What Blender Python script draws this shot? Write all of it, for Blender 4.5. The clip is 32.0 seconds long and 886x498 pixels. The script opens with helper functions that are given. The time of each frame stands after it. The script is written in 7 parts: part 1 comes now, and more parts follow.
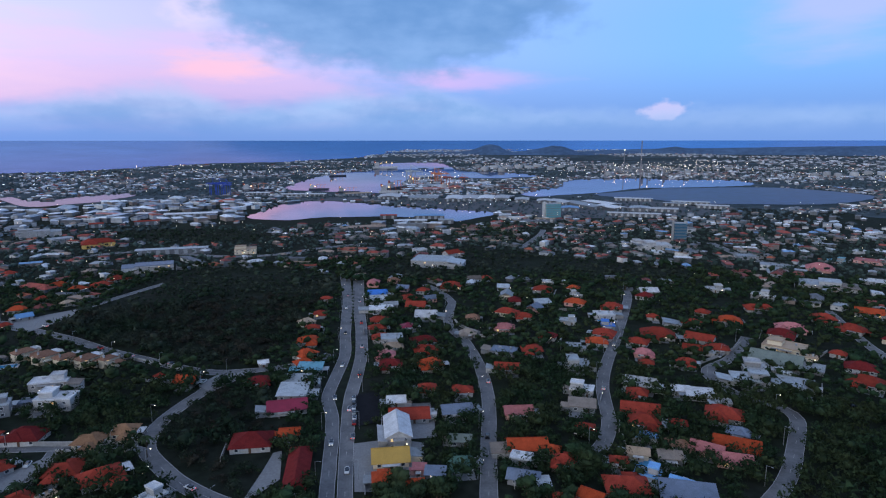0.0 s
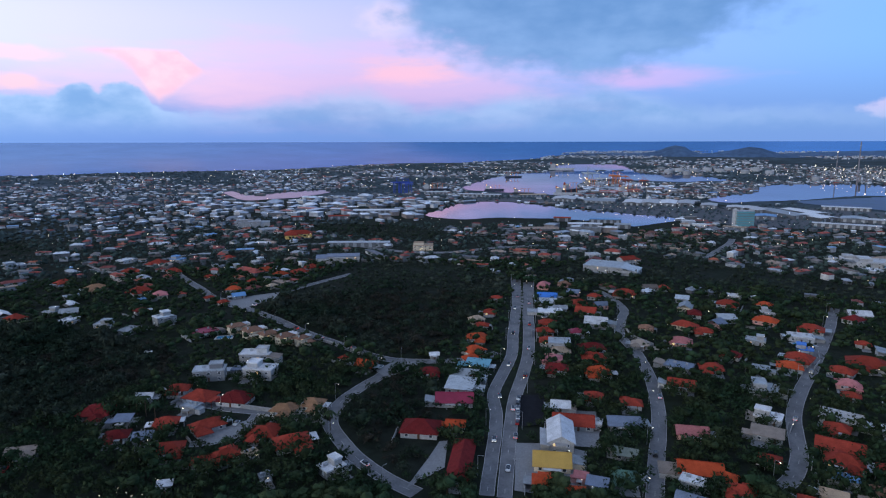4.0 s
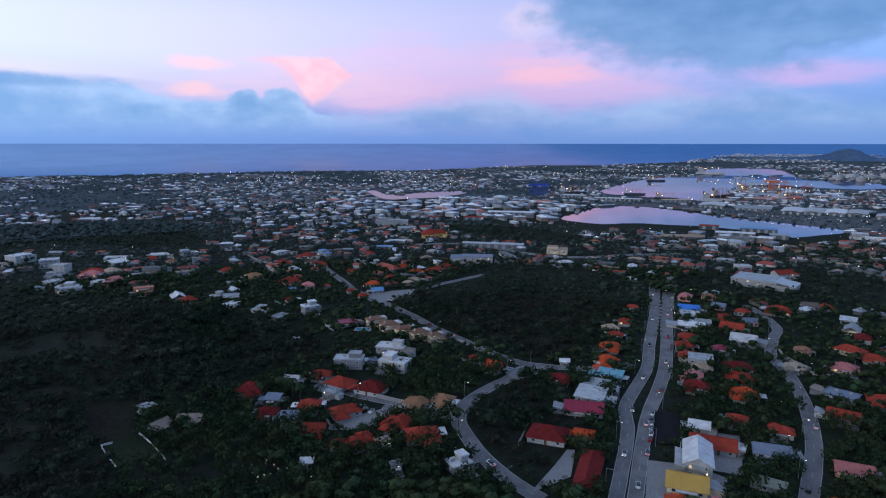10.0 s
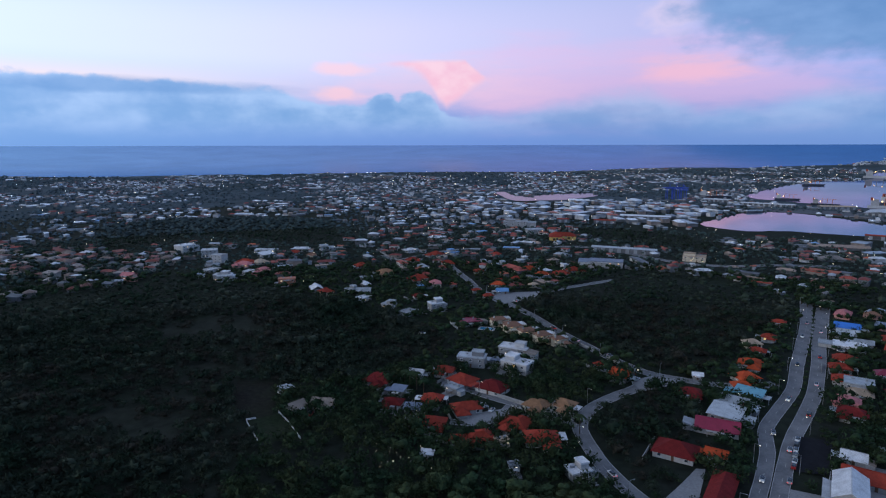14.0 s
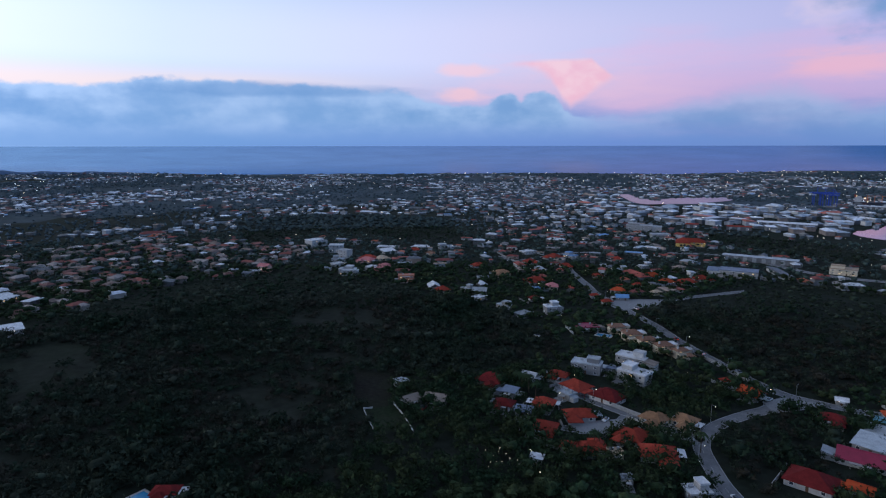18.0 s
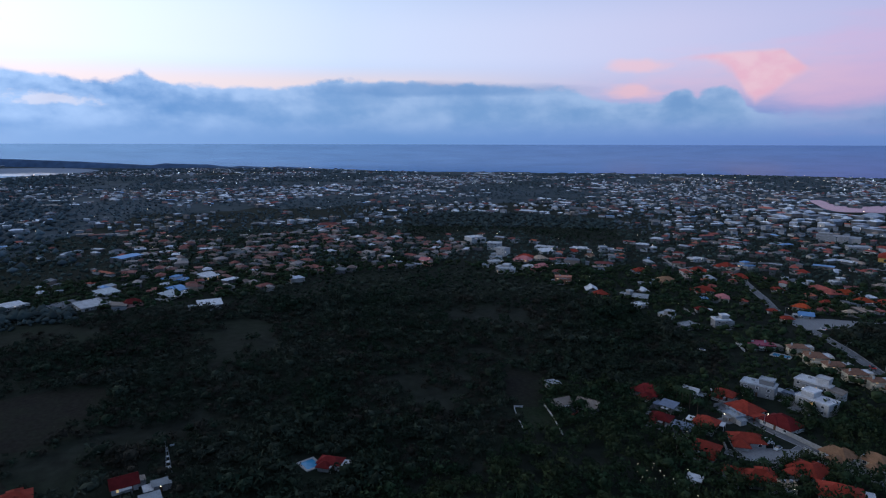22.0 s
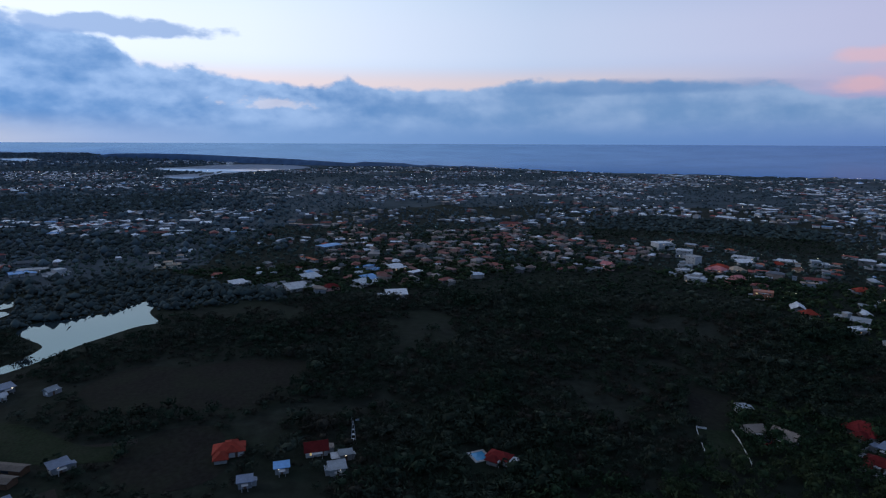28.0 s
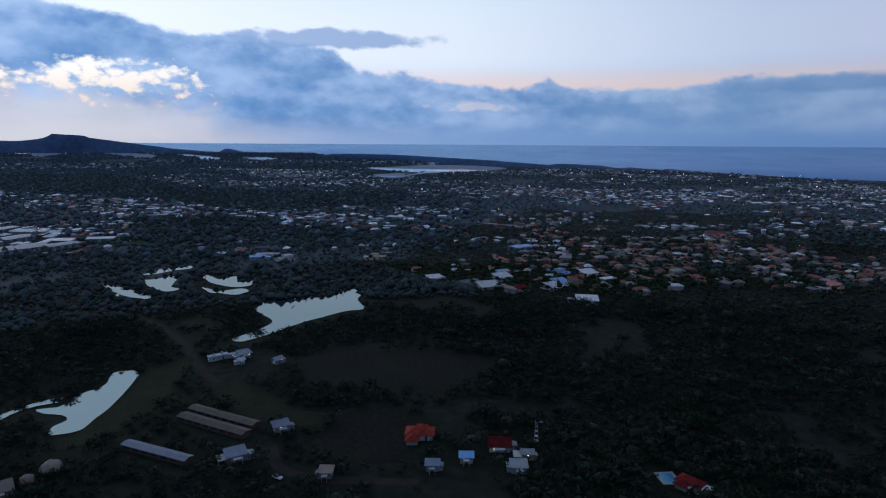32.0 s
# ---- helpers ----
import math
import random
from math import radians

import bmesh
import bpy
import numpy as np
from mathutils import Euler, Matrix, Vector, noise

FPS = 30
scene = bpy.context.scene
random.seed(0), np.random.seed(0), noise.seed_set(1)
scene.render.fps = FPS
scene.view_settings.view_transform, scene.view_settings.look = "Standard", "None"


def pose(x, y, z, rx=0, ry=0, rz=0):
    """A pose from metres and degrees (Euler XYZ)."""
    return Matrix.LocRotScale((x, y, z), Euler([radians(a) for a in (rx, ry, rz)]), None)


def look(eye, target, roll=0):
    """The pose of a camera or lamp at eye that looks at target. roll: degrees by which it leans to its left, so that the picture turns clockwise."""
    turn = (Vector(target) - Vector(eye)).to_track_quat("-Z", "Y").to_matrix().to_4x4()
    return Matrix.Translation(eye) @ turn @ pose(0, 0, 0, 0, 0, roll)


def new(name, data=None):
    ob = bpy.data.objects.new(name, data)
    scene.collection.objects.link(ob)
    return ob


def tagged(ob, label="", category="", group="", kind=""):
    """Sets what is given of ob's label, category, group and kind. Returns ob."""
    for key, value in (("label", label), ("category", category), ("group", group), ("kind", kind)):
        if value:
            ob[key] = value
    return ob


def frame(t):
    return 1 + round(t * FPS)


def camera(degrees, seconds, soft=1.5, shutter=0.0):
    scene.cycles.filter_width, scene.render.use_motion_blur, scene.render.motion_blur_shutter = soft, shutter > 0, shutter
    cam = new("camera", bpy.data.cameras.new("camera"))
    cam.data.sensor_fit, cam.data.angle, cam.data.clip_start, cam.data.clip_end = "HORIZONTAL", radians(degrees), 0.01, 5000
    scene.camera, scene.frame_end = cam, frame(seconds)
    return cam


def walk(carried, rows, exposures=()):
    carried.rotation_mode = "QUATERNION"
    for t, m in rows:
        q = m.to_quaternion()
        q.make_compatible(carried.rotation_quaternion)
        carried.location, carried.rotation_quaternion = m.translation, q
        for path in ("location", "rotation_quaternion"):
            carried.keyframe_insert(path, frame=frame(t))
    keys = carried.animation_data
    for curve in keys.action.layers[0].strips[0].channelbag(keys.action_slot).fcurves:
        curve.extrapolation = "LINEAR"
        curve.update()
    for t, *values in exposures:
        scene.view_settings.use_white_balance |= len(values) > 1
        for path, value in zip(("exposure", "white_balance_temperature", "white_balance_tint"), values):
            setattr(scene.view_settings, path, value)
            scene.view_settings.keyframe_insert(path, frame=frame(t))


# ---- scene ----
# the camera hovers 120 m above the ground, drifts back a little and turns westwards
cam = camera(71.85, 32.0, soft=1.2)
EYE_HEIGHT = 120.0
PATH = [
    (0.0, pose(0.00, 0.00, 120.00, 79.94, 0.02, -2.66)),
    (0.5, pose(0.01, -0.50, 120.22, 79.91, 0.02, 2.06)),
    (1.0, pose(0.03, -0.97, 120.42, 79.94, 0.01, 4.47)),
    (1.5, pose(0.08, -1.38, 120.58, 79.98, 0.01, 6.59)),
    (2.0, pose(0.15, -1.74, 120.71, 79.97, 0.02, 9.22)),
    (2.5, pose(0.23, -2.04, 120.83, 79.95, 0.05, 10.95)),
    (3.0, pose(0.32, -2.25, 120.92, 79.95, 0.09, 11.86)),
    (3.5, pose(0.38, -2.38, 120.98, 80.01, 0.11, 12.65)),
    (5.5, pose(0.45, -2.72, 121.21, 80.10, 0.14, 16.53)),
    (6.0, pose(0.47, -2.77, 121.23, 80.15, 0.17, 17.45)),
    (6.5, pose(0.50, -2.82, 121.24, 80.16, 0.18, 18.72)),
    (7.0, pose(0.51, -2.91, 121.28, 80.18, 0.20, 19.76)),
    (7.5, pose(0.49, -3.06, 121.35, 80.21, 0.19, 20.64)),
    (8.0, pose(0.46, -3.26, 121.44, 80.24, 0.15, 21.38)),
    (8.5, pose(0.41, -3.49, 121.54, 80.22, 0.13, 22.19)),
    (9.0, pose(0.36, -3.75, 121.66, 80.20, 0.08, 23.26)),
    (9.5, pose(0.33, -4.00, 121.78, 80.20, 0.02, 24.66)),
    (10.0, pose(0.36, -4.24, 121.90, 80.20, -0.04, 26.17)),
    (10.5, pose(0.45, -4.45, 122.00, 80.21, -0.05, 27.63)),
    (11.0, pose(0.61, -4.65, 122.07, 80.19, -0.01, 29.21)),
    (11.5, pose(0.82, -4.82, 122.11, 80.20, 0.04, 31.21)),
    (12.0, pose(1.06, -4.96, 122.10, 80.24, 0.07, 33.05)),
    (12.5, pose(1.30, -5.05, 122.06, 80.24, 0.09, 34.34)),
    (13.0, pose(1.52, -5.11, 121.98, 80.24, 0.10, 35.59)),
    (13.5, pose(1.72, -5.13, 121.89, 80.29, 0.11, 36.83)),
    (14.0, pose(1.89, -5.12, 121.82, 80.34, 0.12, 38.21)),
    (14.5, pose(2.07, -5.12, 121.80, 80.37, 0.15, 39.86)),
    (16.5, pose(2.75, -5.18, 121.93, 80.40, 0.13, 44.76)),
    (17.0, pose(2.91, -5.21, 121.99, 80.39, 0.11, 46.05)),
    (17.5, pose(3.04, -5.27, 122.11, 80.38, 0.10, 47.62)),
    (18.0, pose(3.18, -5.36, 122.27, 80.40, 0.08, 49.40)),
    (18.5, pose(3.33, -5.50, 122.46, 80.40, 0.06, 51.27)),
    (19.0, pose(3.51, -5.67, 122.64, 80.38, 0.05, 53.03)),
    (19.5, pose(3.73, -5.88, 122.81, 80.36, 0.02, 54.48)),
    (20.0, pose(3.97, -6.11, 122.95, 80.36, -0.04, 55.98)),
    (20.5, pose(4.23, -6.33, 123.07, 80.38, -0.09, 57.45)),
    (21.0, pose(4.49, -6.50, 123.17, 80.36, -0.12, 59.28)),
    (21.5, pose(4.72, -6.60, 123.24, 80.31, -0.12, 61.62)),
    (22.0, pose(4.92, -6.64, 123.30, 80.25, -0.13, 64.33)),
    (22.5, pose(5.08, -6.63, 123.33, 80.23, -0.13, 66.72)),
    (23.0, pose(5.19, -6.59, 123.33, 80.23, -0.14, 68.22)),
    (23.5, pose(5.26, -6.54, 123.32, 80.23, -0.15, 69.40)),
    (24.0, pose(5.31, -6.50, 123.29, 80.21, -0.16, 70.84)),
    (24.5, pose(5.34, -6.48, 123.26, 80.19, -0.17, 72.41)),
    (25.0, pose(5.37, -6.48, 123.23, 80.17, -0.18, 73.83)),
    (25.5, pose(5.43, -6.49, 123.24, 80.17, -0.20, 74.79)),
    (27.5, pose(5.84, -6.55, 123.40, 80.19, -0.23, 79.88)),
    (28.0, pose(6.05, -6.59, 123.47, 80.20, -0.24, 81.36)),
    (28.5, pose(6.44, -6.69, 123.62, 80.25, -0.25, 82.84)),
    (29.0, pose(6.88, -6.83, 123.79, 80.32, -0.27, 84.37)),
    (29.5, pose(7.31, -6.98, 123.97, 80.38, -0.28, 86.03)),
    (30.0, pose(7.71, -7.14, 124.13, 80.39, -0.30, 88.00)),
    (30.5, pose(8.07, -7.29, 124.28, 80.35, -0.31, 90.66)),
    (31.0, pose(8.36, -7.41, 124.41, 80.30, -0.32, 94.09)),
    (31.5, pose(8.60, -7.48, 124.51, 80.28, -0.34, 96.96)),
    (32.0, pose(8.77, -7.50, 124.61, 80.25, -0.34, 99.39)),
]
walk(cam, PATH, [(0, -0.1, 6150, 10), (9, -0.2, 6150, 10), (19, -0.5, 6150, 10), (28, -0.85, 6150, 10), (32, -1.0, 6150, 10)])

# ---------------------------------------------------------------- world and light
world = bpy.data.worlds.new("dusk_sky")
scene.world = world
world.use_nodes = True
wt = world.node_tree
wt.nodes.clear()


def sock(tree, node_type, values, out=0, **props):
    node = tree.nodes.new(node_type)
    for key, value in props.items():
        setattr(node, key, value)
    for index, value in values.items():
        if isinstance(value, bpy.types.NodeSocket):
            tree.links.new(value, node.inputs[index])
        else:
            node.inputs[index].default_value = value
    return node.outputs[out]


def wm(op, a, b=0.0, c=0.0, clamp=False):
    return sock(wt, "ShaderNodeMath", {0: a, 1: b, 2: c}, operation=op, use_clamp=clamp)


def wmix(fac, a, b):
    return sock(wt, "ShaderNodeMix", {0: fac, 6: a, 7: b}, out=2, data_type="RGBA")


def wsmooth(value, low, high):
    return sock(wt, "ShaderNodeMapRange", {0: value, 1: low, 2: high, 3: 0.0, 4: 1.0}, interpolation_type="SMOOTHSTEP")


def wblob(az0, el0, raz, rel):
    """1 in the middle of an ellipse of sky, 0 on its rim."""
    dx = wm("DIVIDE", wm("SUBTRACT", AZ, az0), raz)
    dy = wm("DIVIDE", wm("SUBTRACT", EL, el0), rel)
    return wm("SUBTRACT", 1.0, wm("SQRT", wm("ADD", wm("MULTIPLY", dx, dx), wm("MULTIPLY", dy, dy))))


def wnoise(saz, sel, detail, offset, rough=0.55):
    vec = sock(wt, "ShaderNodeCombineXYZ", {0: wm("MULTIPLY", AZ, saz), 1: wm("MULTIPLY", EL, sel), 2: offset})
    n = sock(wt, "ShaderNodeTexNoise", {"Vector": vec, "Scale": 1.0, "Detail": detail, "Roughness": rough})
    return wm("SUBTRACT", n, 0.5)


way = sock(wt, "ShaderNodeTexCoord", {}, out=0)
sep = wt.nodes.new("ShaderNodeSeparateXYZ")
wt.links.new(way, sep.inputs[0])
TRUE_AZ = wm("DEGREES", wm("ARCTAN2", wm("MULTIPLY", sep.outputs[0], -1.0), sep.outputs[1]))
TRUE_EL = wm("DEGREES", wm("ARCSINE", sep.outputs[2]))
AZ = wm("MULTIPLY_ADD", TRUE_AZ, 1.0215, -.1)
EL = wm("MULTIPLY_ADD", TRUE_EL, 1.036, .3)


def fill_ramp(ramp, stops):
    ramp.elements[1].position, ramp.elements[0].position = stops[-1][0], stops[0][0]
    ramp.elements[1].color, ramp.elements[0].color = (*stops[-1][1], 1), (*stops[0][1], 1)
    for at, colour in stops[1:-1]:
        ramp.elements.new(at).color = (*colour, 1)


def wramp(value, low, high, stops, interpolation="LINEAR"):
    fac = sock(wt, "ShaderNodeMapRange", {0: value, 1: low, 2: high, 3: 0.0, 4: 1.0})
    node = wt.nodes.new("ShaderNodeValToRGB")
    wt.links.new(fac, node.inputs[0])
    ramp = node.color_ramp
    ramp.interpolation = interpolation
    fill_ramp(ramp, [((at - low) / (high - low), colour) for at, colour in stops])
    return node.outputs[0]


def wcurve(stops):
    """An angle above the horizon that changes with the bearing."""
    return wm("MULTIPLY", wramp(TRUE_AZ, stops[0][0], stops[-1][0], [(a, (e / 20,) * 3) for a, e in stops]), 20.0)


# clear air by azimuth: low, and high above the cloud bank
low_air = wramp(AZ, -60, 180, [(-60, (.17, .31, .66)), (0, (.18, .31, .63)), (35, (.17, .29, .64)), (70, (.17, .32, .63)),
                               (100, (.22, .36, .62)), (112, (.30, .40, .62)), (122, (.46, .49, .60)), (130, (.56, .55, .60)), (150, (.56, .55, .60))])
high_air = wramp(AZ, -60, 180, [(-60, (.22, .45, .88)), (-25, (.22, .46, .90)), (0, (.32, .47, .88)), (22, (.56, .56, .86)), (45, (.66, .66, .90)),
                                (75, (.68, .78, .98)), (100, (.82, .89, 1.0)), (150, (.88, .92, .99))])
sky = wmix(wsmooth(EL, 1.0, 8.5), low_air, high_air)
sky = wmix(wm("MULTIPLY", wsmooth(EL, 10.0, 18.0), .75), sky, wmix(wsmooth(AZ, 55, 95), (.30, .47, .80, 1), (.62, .80, .94, 1)))
rags = wnoise(.95, 1.5, 4.0, 12.6, .55)
fine = wnoise(.11, .5, 7.0, 3.1)
broad = wnoise(.035, .16, 4.0, 7.7)
puff = wnoise(.19, .42, 6.0, 1.3, .52)
knobs = wnoise(.50, .72, 4.0, 5.9, .5)
# warm rim just over the bank towards the sunset
rim = wm("MULTIPLY", wsmooth(AZ, 45, 75), wsmooth(wm("MULTIPLY", EL, -1.0), -7.6, -5.6))
sky = wmix(wm("MULTIPLY", rim, .75), sky, (.92, .72, .68, 1))
# pink afterglow: a wide wash, a streak under the great cloud, and an anvil cloud catching the last sun
wash = wm("MULTIPLY", wsmooth(wm("ADD", wblob(22, 5.6, 30, 5.2), wm("ADD", wm("MULTIPLY", fine, 1.3), wm("MULTIPLY", broad, .8))), .0, .9), .5)
sky = wmix(wash, sky, (.86, .50, .72, 1))
ray = wsmooth(wm("ADD", wblob(16.5, 6.9, 9.0, 1.7), wm("ADD", wm("MULTIPLY", fine, 1.4), wm("MULTIPLY", puff, .7))), .15, .75)
sky = wmix(wm("MULTIPLY", ray, .75), sky, (.95, .53, .64, 1))
rosy = wsmooth(wm("ADD", wblob(-5, 5.8, 11.0, 1.6), wm("MULTIPLY", fine, 1.2)), .05, .8)
sky = wmix(wm("MULTIPLY", rosy, .5), sky, (.72, .45, .76, 1))
pale_east = wsmooth(wm("ADD", wblob(-35, 10.5, 9, 5), wm("MULTIPLY", fine, 1.0)), .1, .9)
sky = wmix(wm("MULTIPLY", pale_east, .4), sky, (.66, .52, .80, 1))
ragged = wm("ADD", wm("MULTIPLY", fine, .5), wm("ADD", wm("MULTIPLY", knobs, .45), wm("MULTIPLY", rags, .25)))
anvil_top = wm("ADD", wcurve([(29, 5.7), (33.1, 5.95), (34.3, 6.2), (35.4, 7.0), (36.2, 7.7), (39.4, 7.7), (41.4, 7.65), (43.2, 7.5), (45, 7.2), (47, 6.9)]), wm("MULTIPLY", ragged, .6))
anvil_foot = wm("ADD", wcurve([(29, 6.2), (33.1, 5.75), (34.3, 5.6), (35.6, 4.7), (36.9, 3.7), (37.9, 3.2), (38.6, 3.8), (39.2, 4.9), (39.8, 5.8), (40.6, 6.3), (41.8, 6.7), (43.5, 6.95), (45, 7.1), (47, 7.3)]), wm("MULTIPLY", ragged, 1.2))
anvil = wm("MULTIPLY", wsmooth(wm("SUBTRACT", anvil_top, TRUE_EL), .0, .45), wsmooth(wm("SUBTRACT", TRUE_EL, anvil_foot), -.15, .9))
haze_pink = wsmooth(wm("ADD", wblob(40, 5.6, 17, 3.4), wm("ADD", wm("MULTIPLY", fine, .9), wm("MULTIPLY", puff, .6))), .0, .9)
sky = wmix(wm("MULTIPLY", haze_pink, .42), sky, (.93, .60, .70, 1))
sky = wmix(wm("MULTIPLY", anvil, .85), sky, wmix(wsmooth(knobs, -.15, .2), (.93, .53, .64, 1), (.97, .64, .71, 1)))
wisp = wsmooth(wm("ADD", wblob(48.2, 7.15, 4.6, 1.1), wm("ADD", wm("MULTIPLY", fine, .9), wm("MULTIPLY", knobs, .7))), .2, .75)
sky = wmix(wm("MULTIPLY", wisp, .7), sky, (.95, .62, .68, 1))
ember = wsmooth(wm("ADD", wblob(48.6, 5.0, 3.4, 1.0), wm("ADD", wm("MULTIPLY", fine, .9), wm("MULTIPLY", knobs, .9))), .2, .8)
sky = wmix(wm("MULTIPLY", ember, .6), sky, (.97, .58, .60, 1))
billow = wsmooth(wm("ADD", wblob(18.6, 11.4, 4.4, 2.6), wm("ADD", wm("MULTIPLY", puff, .9), wm("MULTIPLY", knobs, .8))), .15, .7)
sky = wmix(wm("MULTIPLY", billow, .5), sky, (.80, .66, .82, 1))
lone = wsmooth(wm("ADD", wblob(-22.6, 2.9, 3.2, 1.5), wm("MULTIPLY", knobs, 1.3)), .25, .6)
sky = wmix(wm("MULTIPLY", lone, .7), sky, (.62, .56, .80, 1))
# great grey-blue cloud overhead
great = wsmooth(wm("ADD", wblob(1.0, 15.5, 26, 12.8), wm("ADD", wm("MULTIPLY", broad, .3), wm("ADD", wm("MULTIPLY", puff, .35), wm("MULTIPLY", knobs, .22)))), .22, .42)
great_tone = wmix(wsmooth(wm("ADD", wm("MULTIPLY", puff, .8), wm("ADD", wm("MULTIPLY", broad, .8), wm("MULTIPLY", knobs, .25))), -.3, .34), (.12, .26, .52, 1), (.23, .39, .68, 1))
sky = wmix(wm("MULTIPLY", great, .93), sky, great_tone)
# the long bank over the sea, rising towards the sunset
bank_east = wcurve([(-60, 3.2), (-20, 2.5), (-9, 2.8), (-4, 4.15), (-1.5, 4.65), (3.4, 4.3), (5.9, 4.6), (8.5, 4.0), (11, 3.3), (16, 3.0), (18.4, 3.95), (20.4, 4.8), (23.3, 4.65), (25.7, 4.1),
                    (29.4, 3.4), (32.5, 2.75), (37.2, 2.7), (38.4, 3.3), (39.1, 4.3), (40.2, 4.95), (41.4, 4.8), (42.3, 4.2), (43.4, 4.8), (45.4, 3.9), (48.4, 3.6), (51.5, 4.4), (53, 4.85), (63.5, 5.5)])
bank_west = wcurve([(58, 5.4), (63.5, 5.5), (69, 5.6), (73.5, 5.75), (75.5, 5.5), (78.4, 4.9), (83.0, 4.90), (87.5, 5.05), (89.1, 5.30), (89.9, 5.90), (90.8, 5.75), (91.9, 5.10), (93.9, 4.95), (97.6, 5.50), (100.9, 5.92), (102.9, 6.66),
                    (104.8, 6.29), (107.0, 6.52), (108.3, 7.44), (109.2, 8.35), (115.5, 8.85), (117.5, 9.18), (121.3, 8.93), (124.9, 9.79), (131.9, 10.68), (143.2, 10.42)])
bank_top = wm("ADD", wm("MULTIPLY", wsmooth(TRUE_AZ, 59, 63), bank_west), wm("MULTIPLY", wm("SUBTRACT", 1.0, wsmooth(TRUE_AZ, 59, 63)), bank_east))
over = wm("SUBTRACT", wm("ADD", bank_top, wm("ADD", wm("MULTIPLY", puff, .7), wm("ADD", wm("MULTIPLY", fine, .3), wm("ADD", wm("MULTIPLY", knobs, 1.1), wm("MULTIPLY", rags, .6))))), TRUE_EL)
edge = wsmooth(AZ, 33, 41)
bank = wm("ADD", wm("MULTIPLY", edge, wsmooth(over, -.12, .42)), wm("MULTIPLY", wm("SUBTRACT", 1.0, edge), wm("MULTIPLY", wsmooth(over, -.7, 1.3), .72)))
swell = wnoise(.15, .36, 2.5, 9.4, .5)
tone = wm("ADD", wm("MULTIPLY", swell, 1.5), wm("ADD", wm("MULTIPLY", puff, .5), wm("ADD", wm("ADD", wm("MULTIPLY", knobs, .45), wm("MULTIPLY", rags, .35)), wm("SUBTRACT", wm("MULTIPLY", wsmooth(over, .0, 1.6), .30), .12))))
bank_tone = wmix(wsmooth(tone, -.34, .62), (.38, .53, .79, 1), wmix(wsmooth(AZ, 72, 100), (.20, .36, .64, 1), (.11, .25, .52, 1)))
bank_low = wmix(wsmooth(EL, .3, 3.2), low_air, bank_tone)
sky = wmix(bank, sky, bank_low)
veil = wsmooth(wm("ADD", wblob(134, 2.2, 17, 4.2), wm("ADD", wm("MULTIPLY", puff, .9), wm("MULTIPLY", knobs, .6))), .05, .7)
sky = wmix(wm("MULTIPLY", veil, .75), sky, (.62, .61, .65, 1))
dark_streak = wsmooth(wm("ADD", wblob(65, 5.3, 17, 1.1), wm("MULTIPLY", fine, 1.0)), .2, .7)
sky = wmix(wm("MULTIPLY", dark_streak, .6), sky, (.15, .30, .58, 1))
slit = wsmooth(wm("ADD", wblob(98.5, 3.9, 7.5, .9), wm("ADD", wm("MULTIPLY", fine, 1.6), wm("MULTIPLY", rags, 1.6))), .35, 1.0)
sky = wmix(wm("MULTIPLY", slit, .5), sky, (.80, .73, .76, 1))
# bright gaps and a thin streak of cloud near the sunset
gap = wsmooth(wm("ADD", wblob(130, 5.4, 12, 2.7), wm("ADD", wm("MULTIPLY", puff, 1.2), wm("ADD", wm("MULTIPLY", knobs, 1.8), wm("MULTIPLY", rags, 1.5)))), .36, .85)
sky = wmix(wm("MULTIPLY", gap, .95), sky, wmix(wsmooth(EL, 3.0, 7.0), (.92, .72, .60, 1), (1.0, .96, .90, 1)))
streak = wsmooth(wm("ADD", wblob(111, 9.6, 14, 1.2), wm("ADD", wm("MULTIPLY", fine, .8), wm("MULTIPLY", knobs, .9))), .25, .55)
sky = wmix(wm("MULTIPLY", streak, .85), sky, (.27, .40, .66, 1))
# the western sky is the brightest; overhead the broken cloud is dull
gain = wm("MULTIPLY", wramp(AZ, -60, 180, [(-60, (.43,) * 3), (0, (.43,) * 3), (22, (.42,) * 3), (54, (.475,) * 3), (74, (.505,) * 3), (100, (.63,) * 3), (135, (.74,) * 3), (180, (.6,) * 3)]), 3.0)
sky = sock(wt, "ShaderNodeMix", {0: 1.0, 6: sky, 7: sock(wt, "ShaderNodeCombineXYZ", {0: gain, 1: gain, 2: gain})}, out=2, data_type="RGBA", blend_type="MULTIPLY")
sky = wmix(wsmooth(EL, 20, 38), sky, (.40, .50, .74, 1))

air = sock(wt, "ShaderNodeTexSky", {}, sky_type="NISHITA", sun_disc=False, sun_elevation=radians(1.0), sun_rotation=radians(-151))
clouds_bg = sock(wt, "ShaderNodeBackground", {0: sky, 1: 1.0})
air_bg = sock(wt, "ShaderNodeBackground", {0: air, 1: 0.0006})
total = sock(wt, "ShaderNodeAddShader", {0: clouds_bg, 1: air_bg})
out_node = wt.nodes.new("ShaderNodeOutputWorld")
wt.links.new(total, out_node.inputs[0])

sun = new("sun", bpy.data.lights.new("sun", "SUN"))
sun.data.energy, sun.data.angle, sun.data.color = 0.9, radians(25), (1.0, .86, .74)
sun.matrix_world = look((-480, -870, 260), (0, 0, 0))


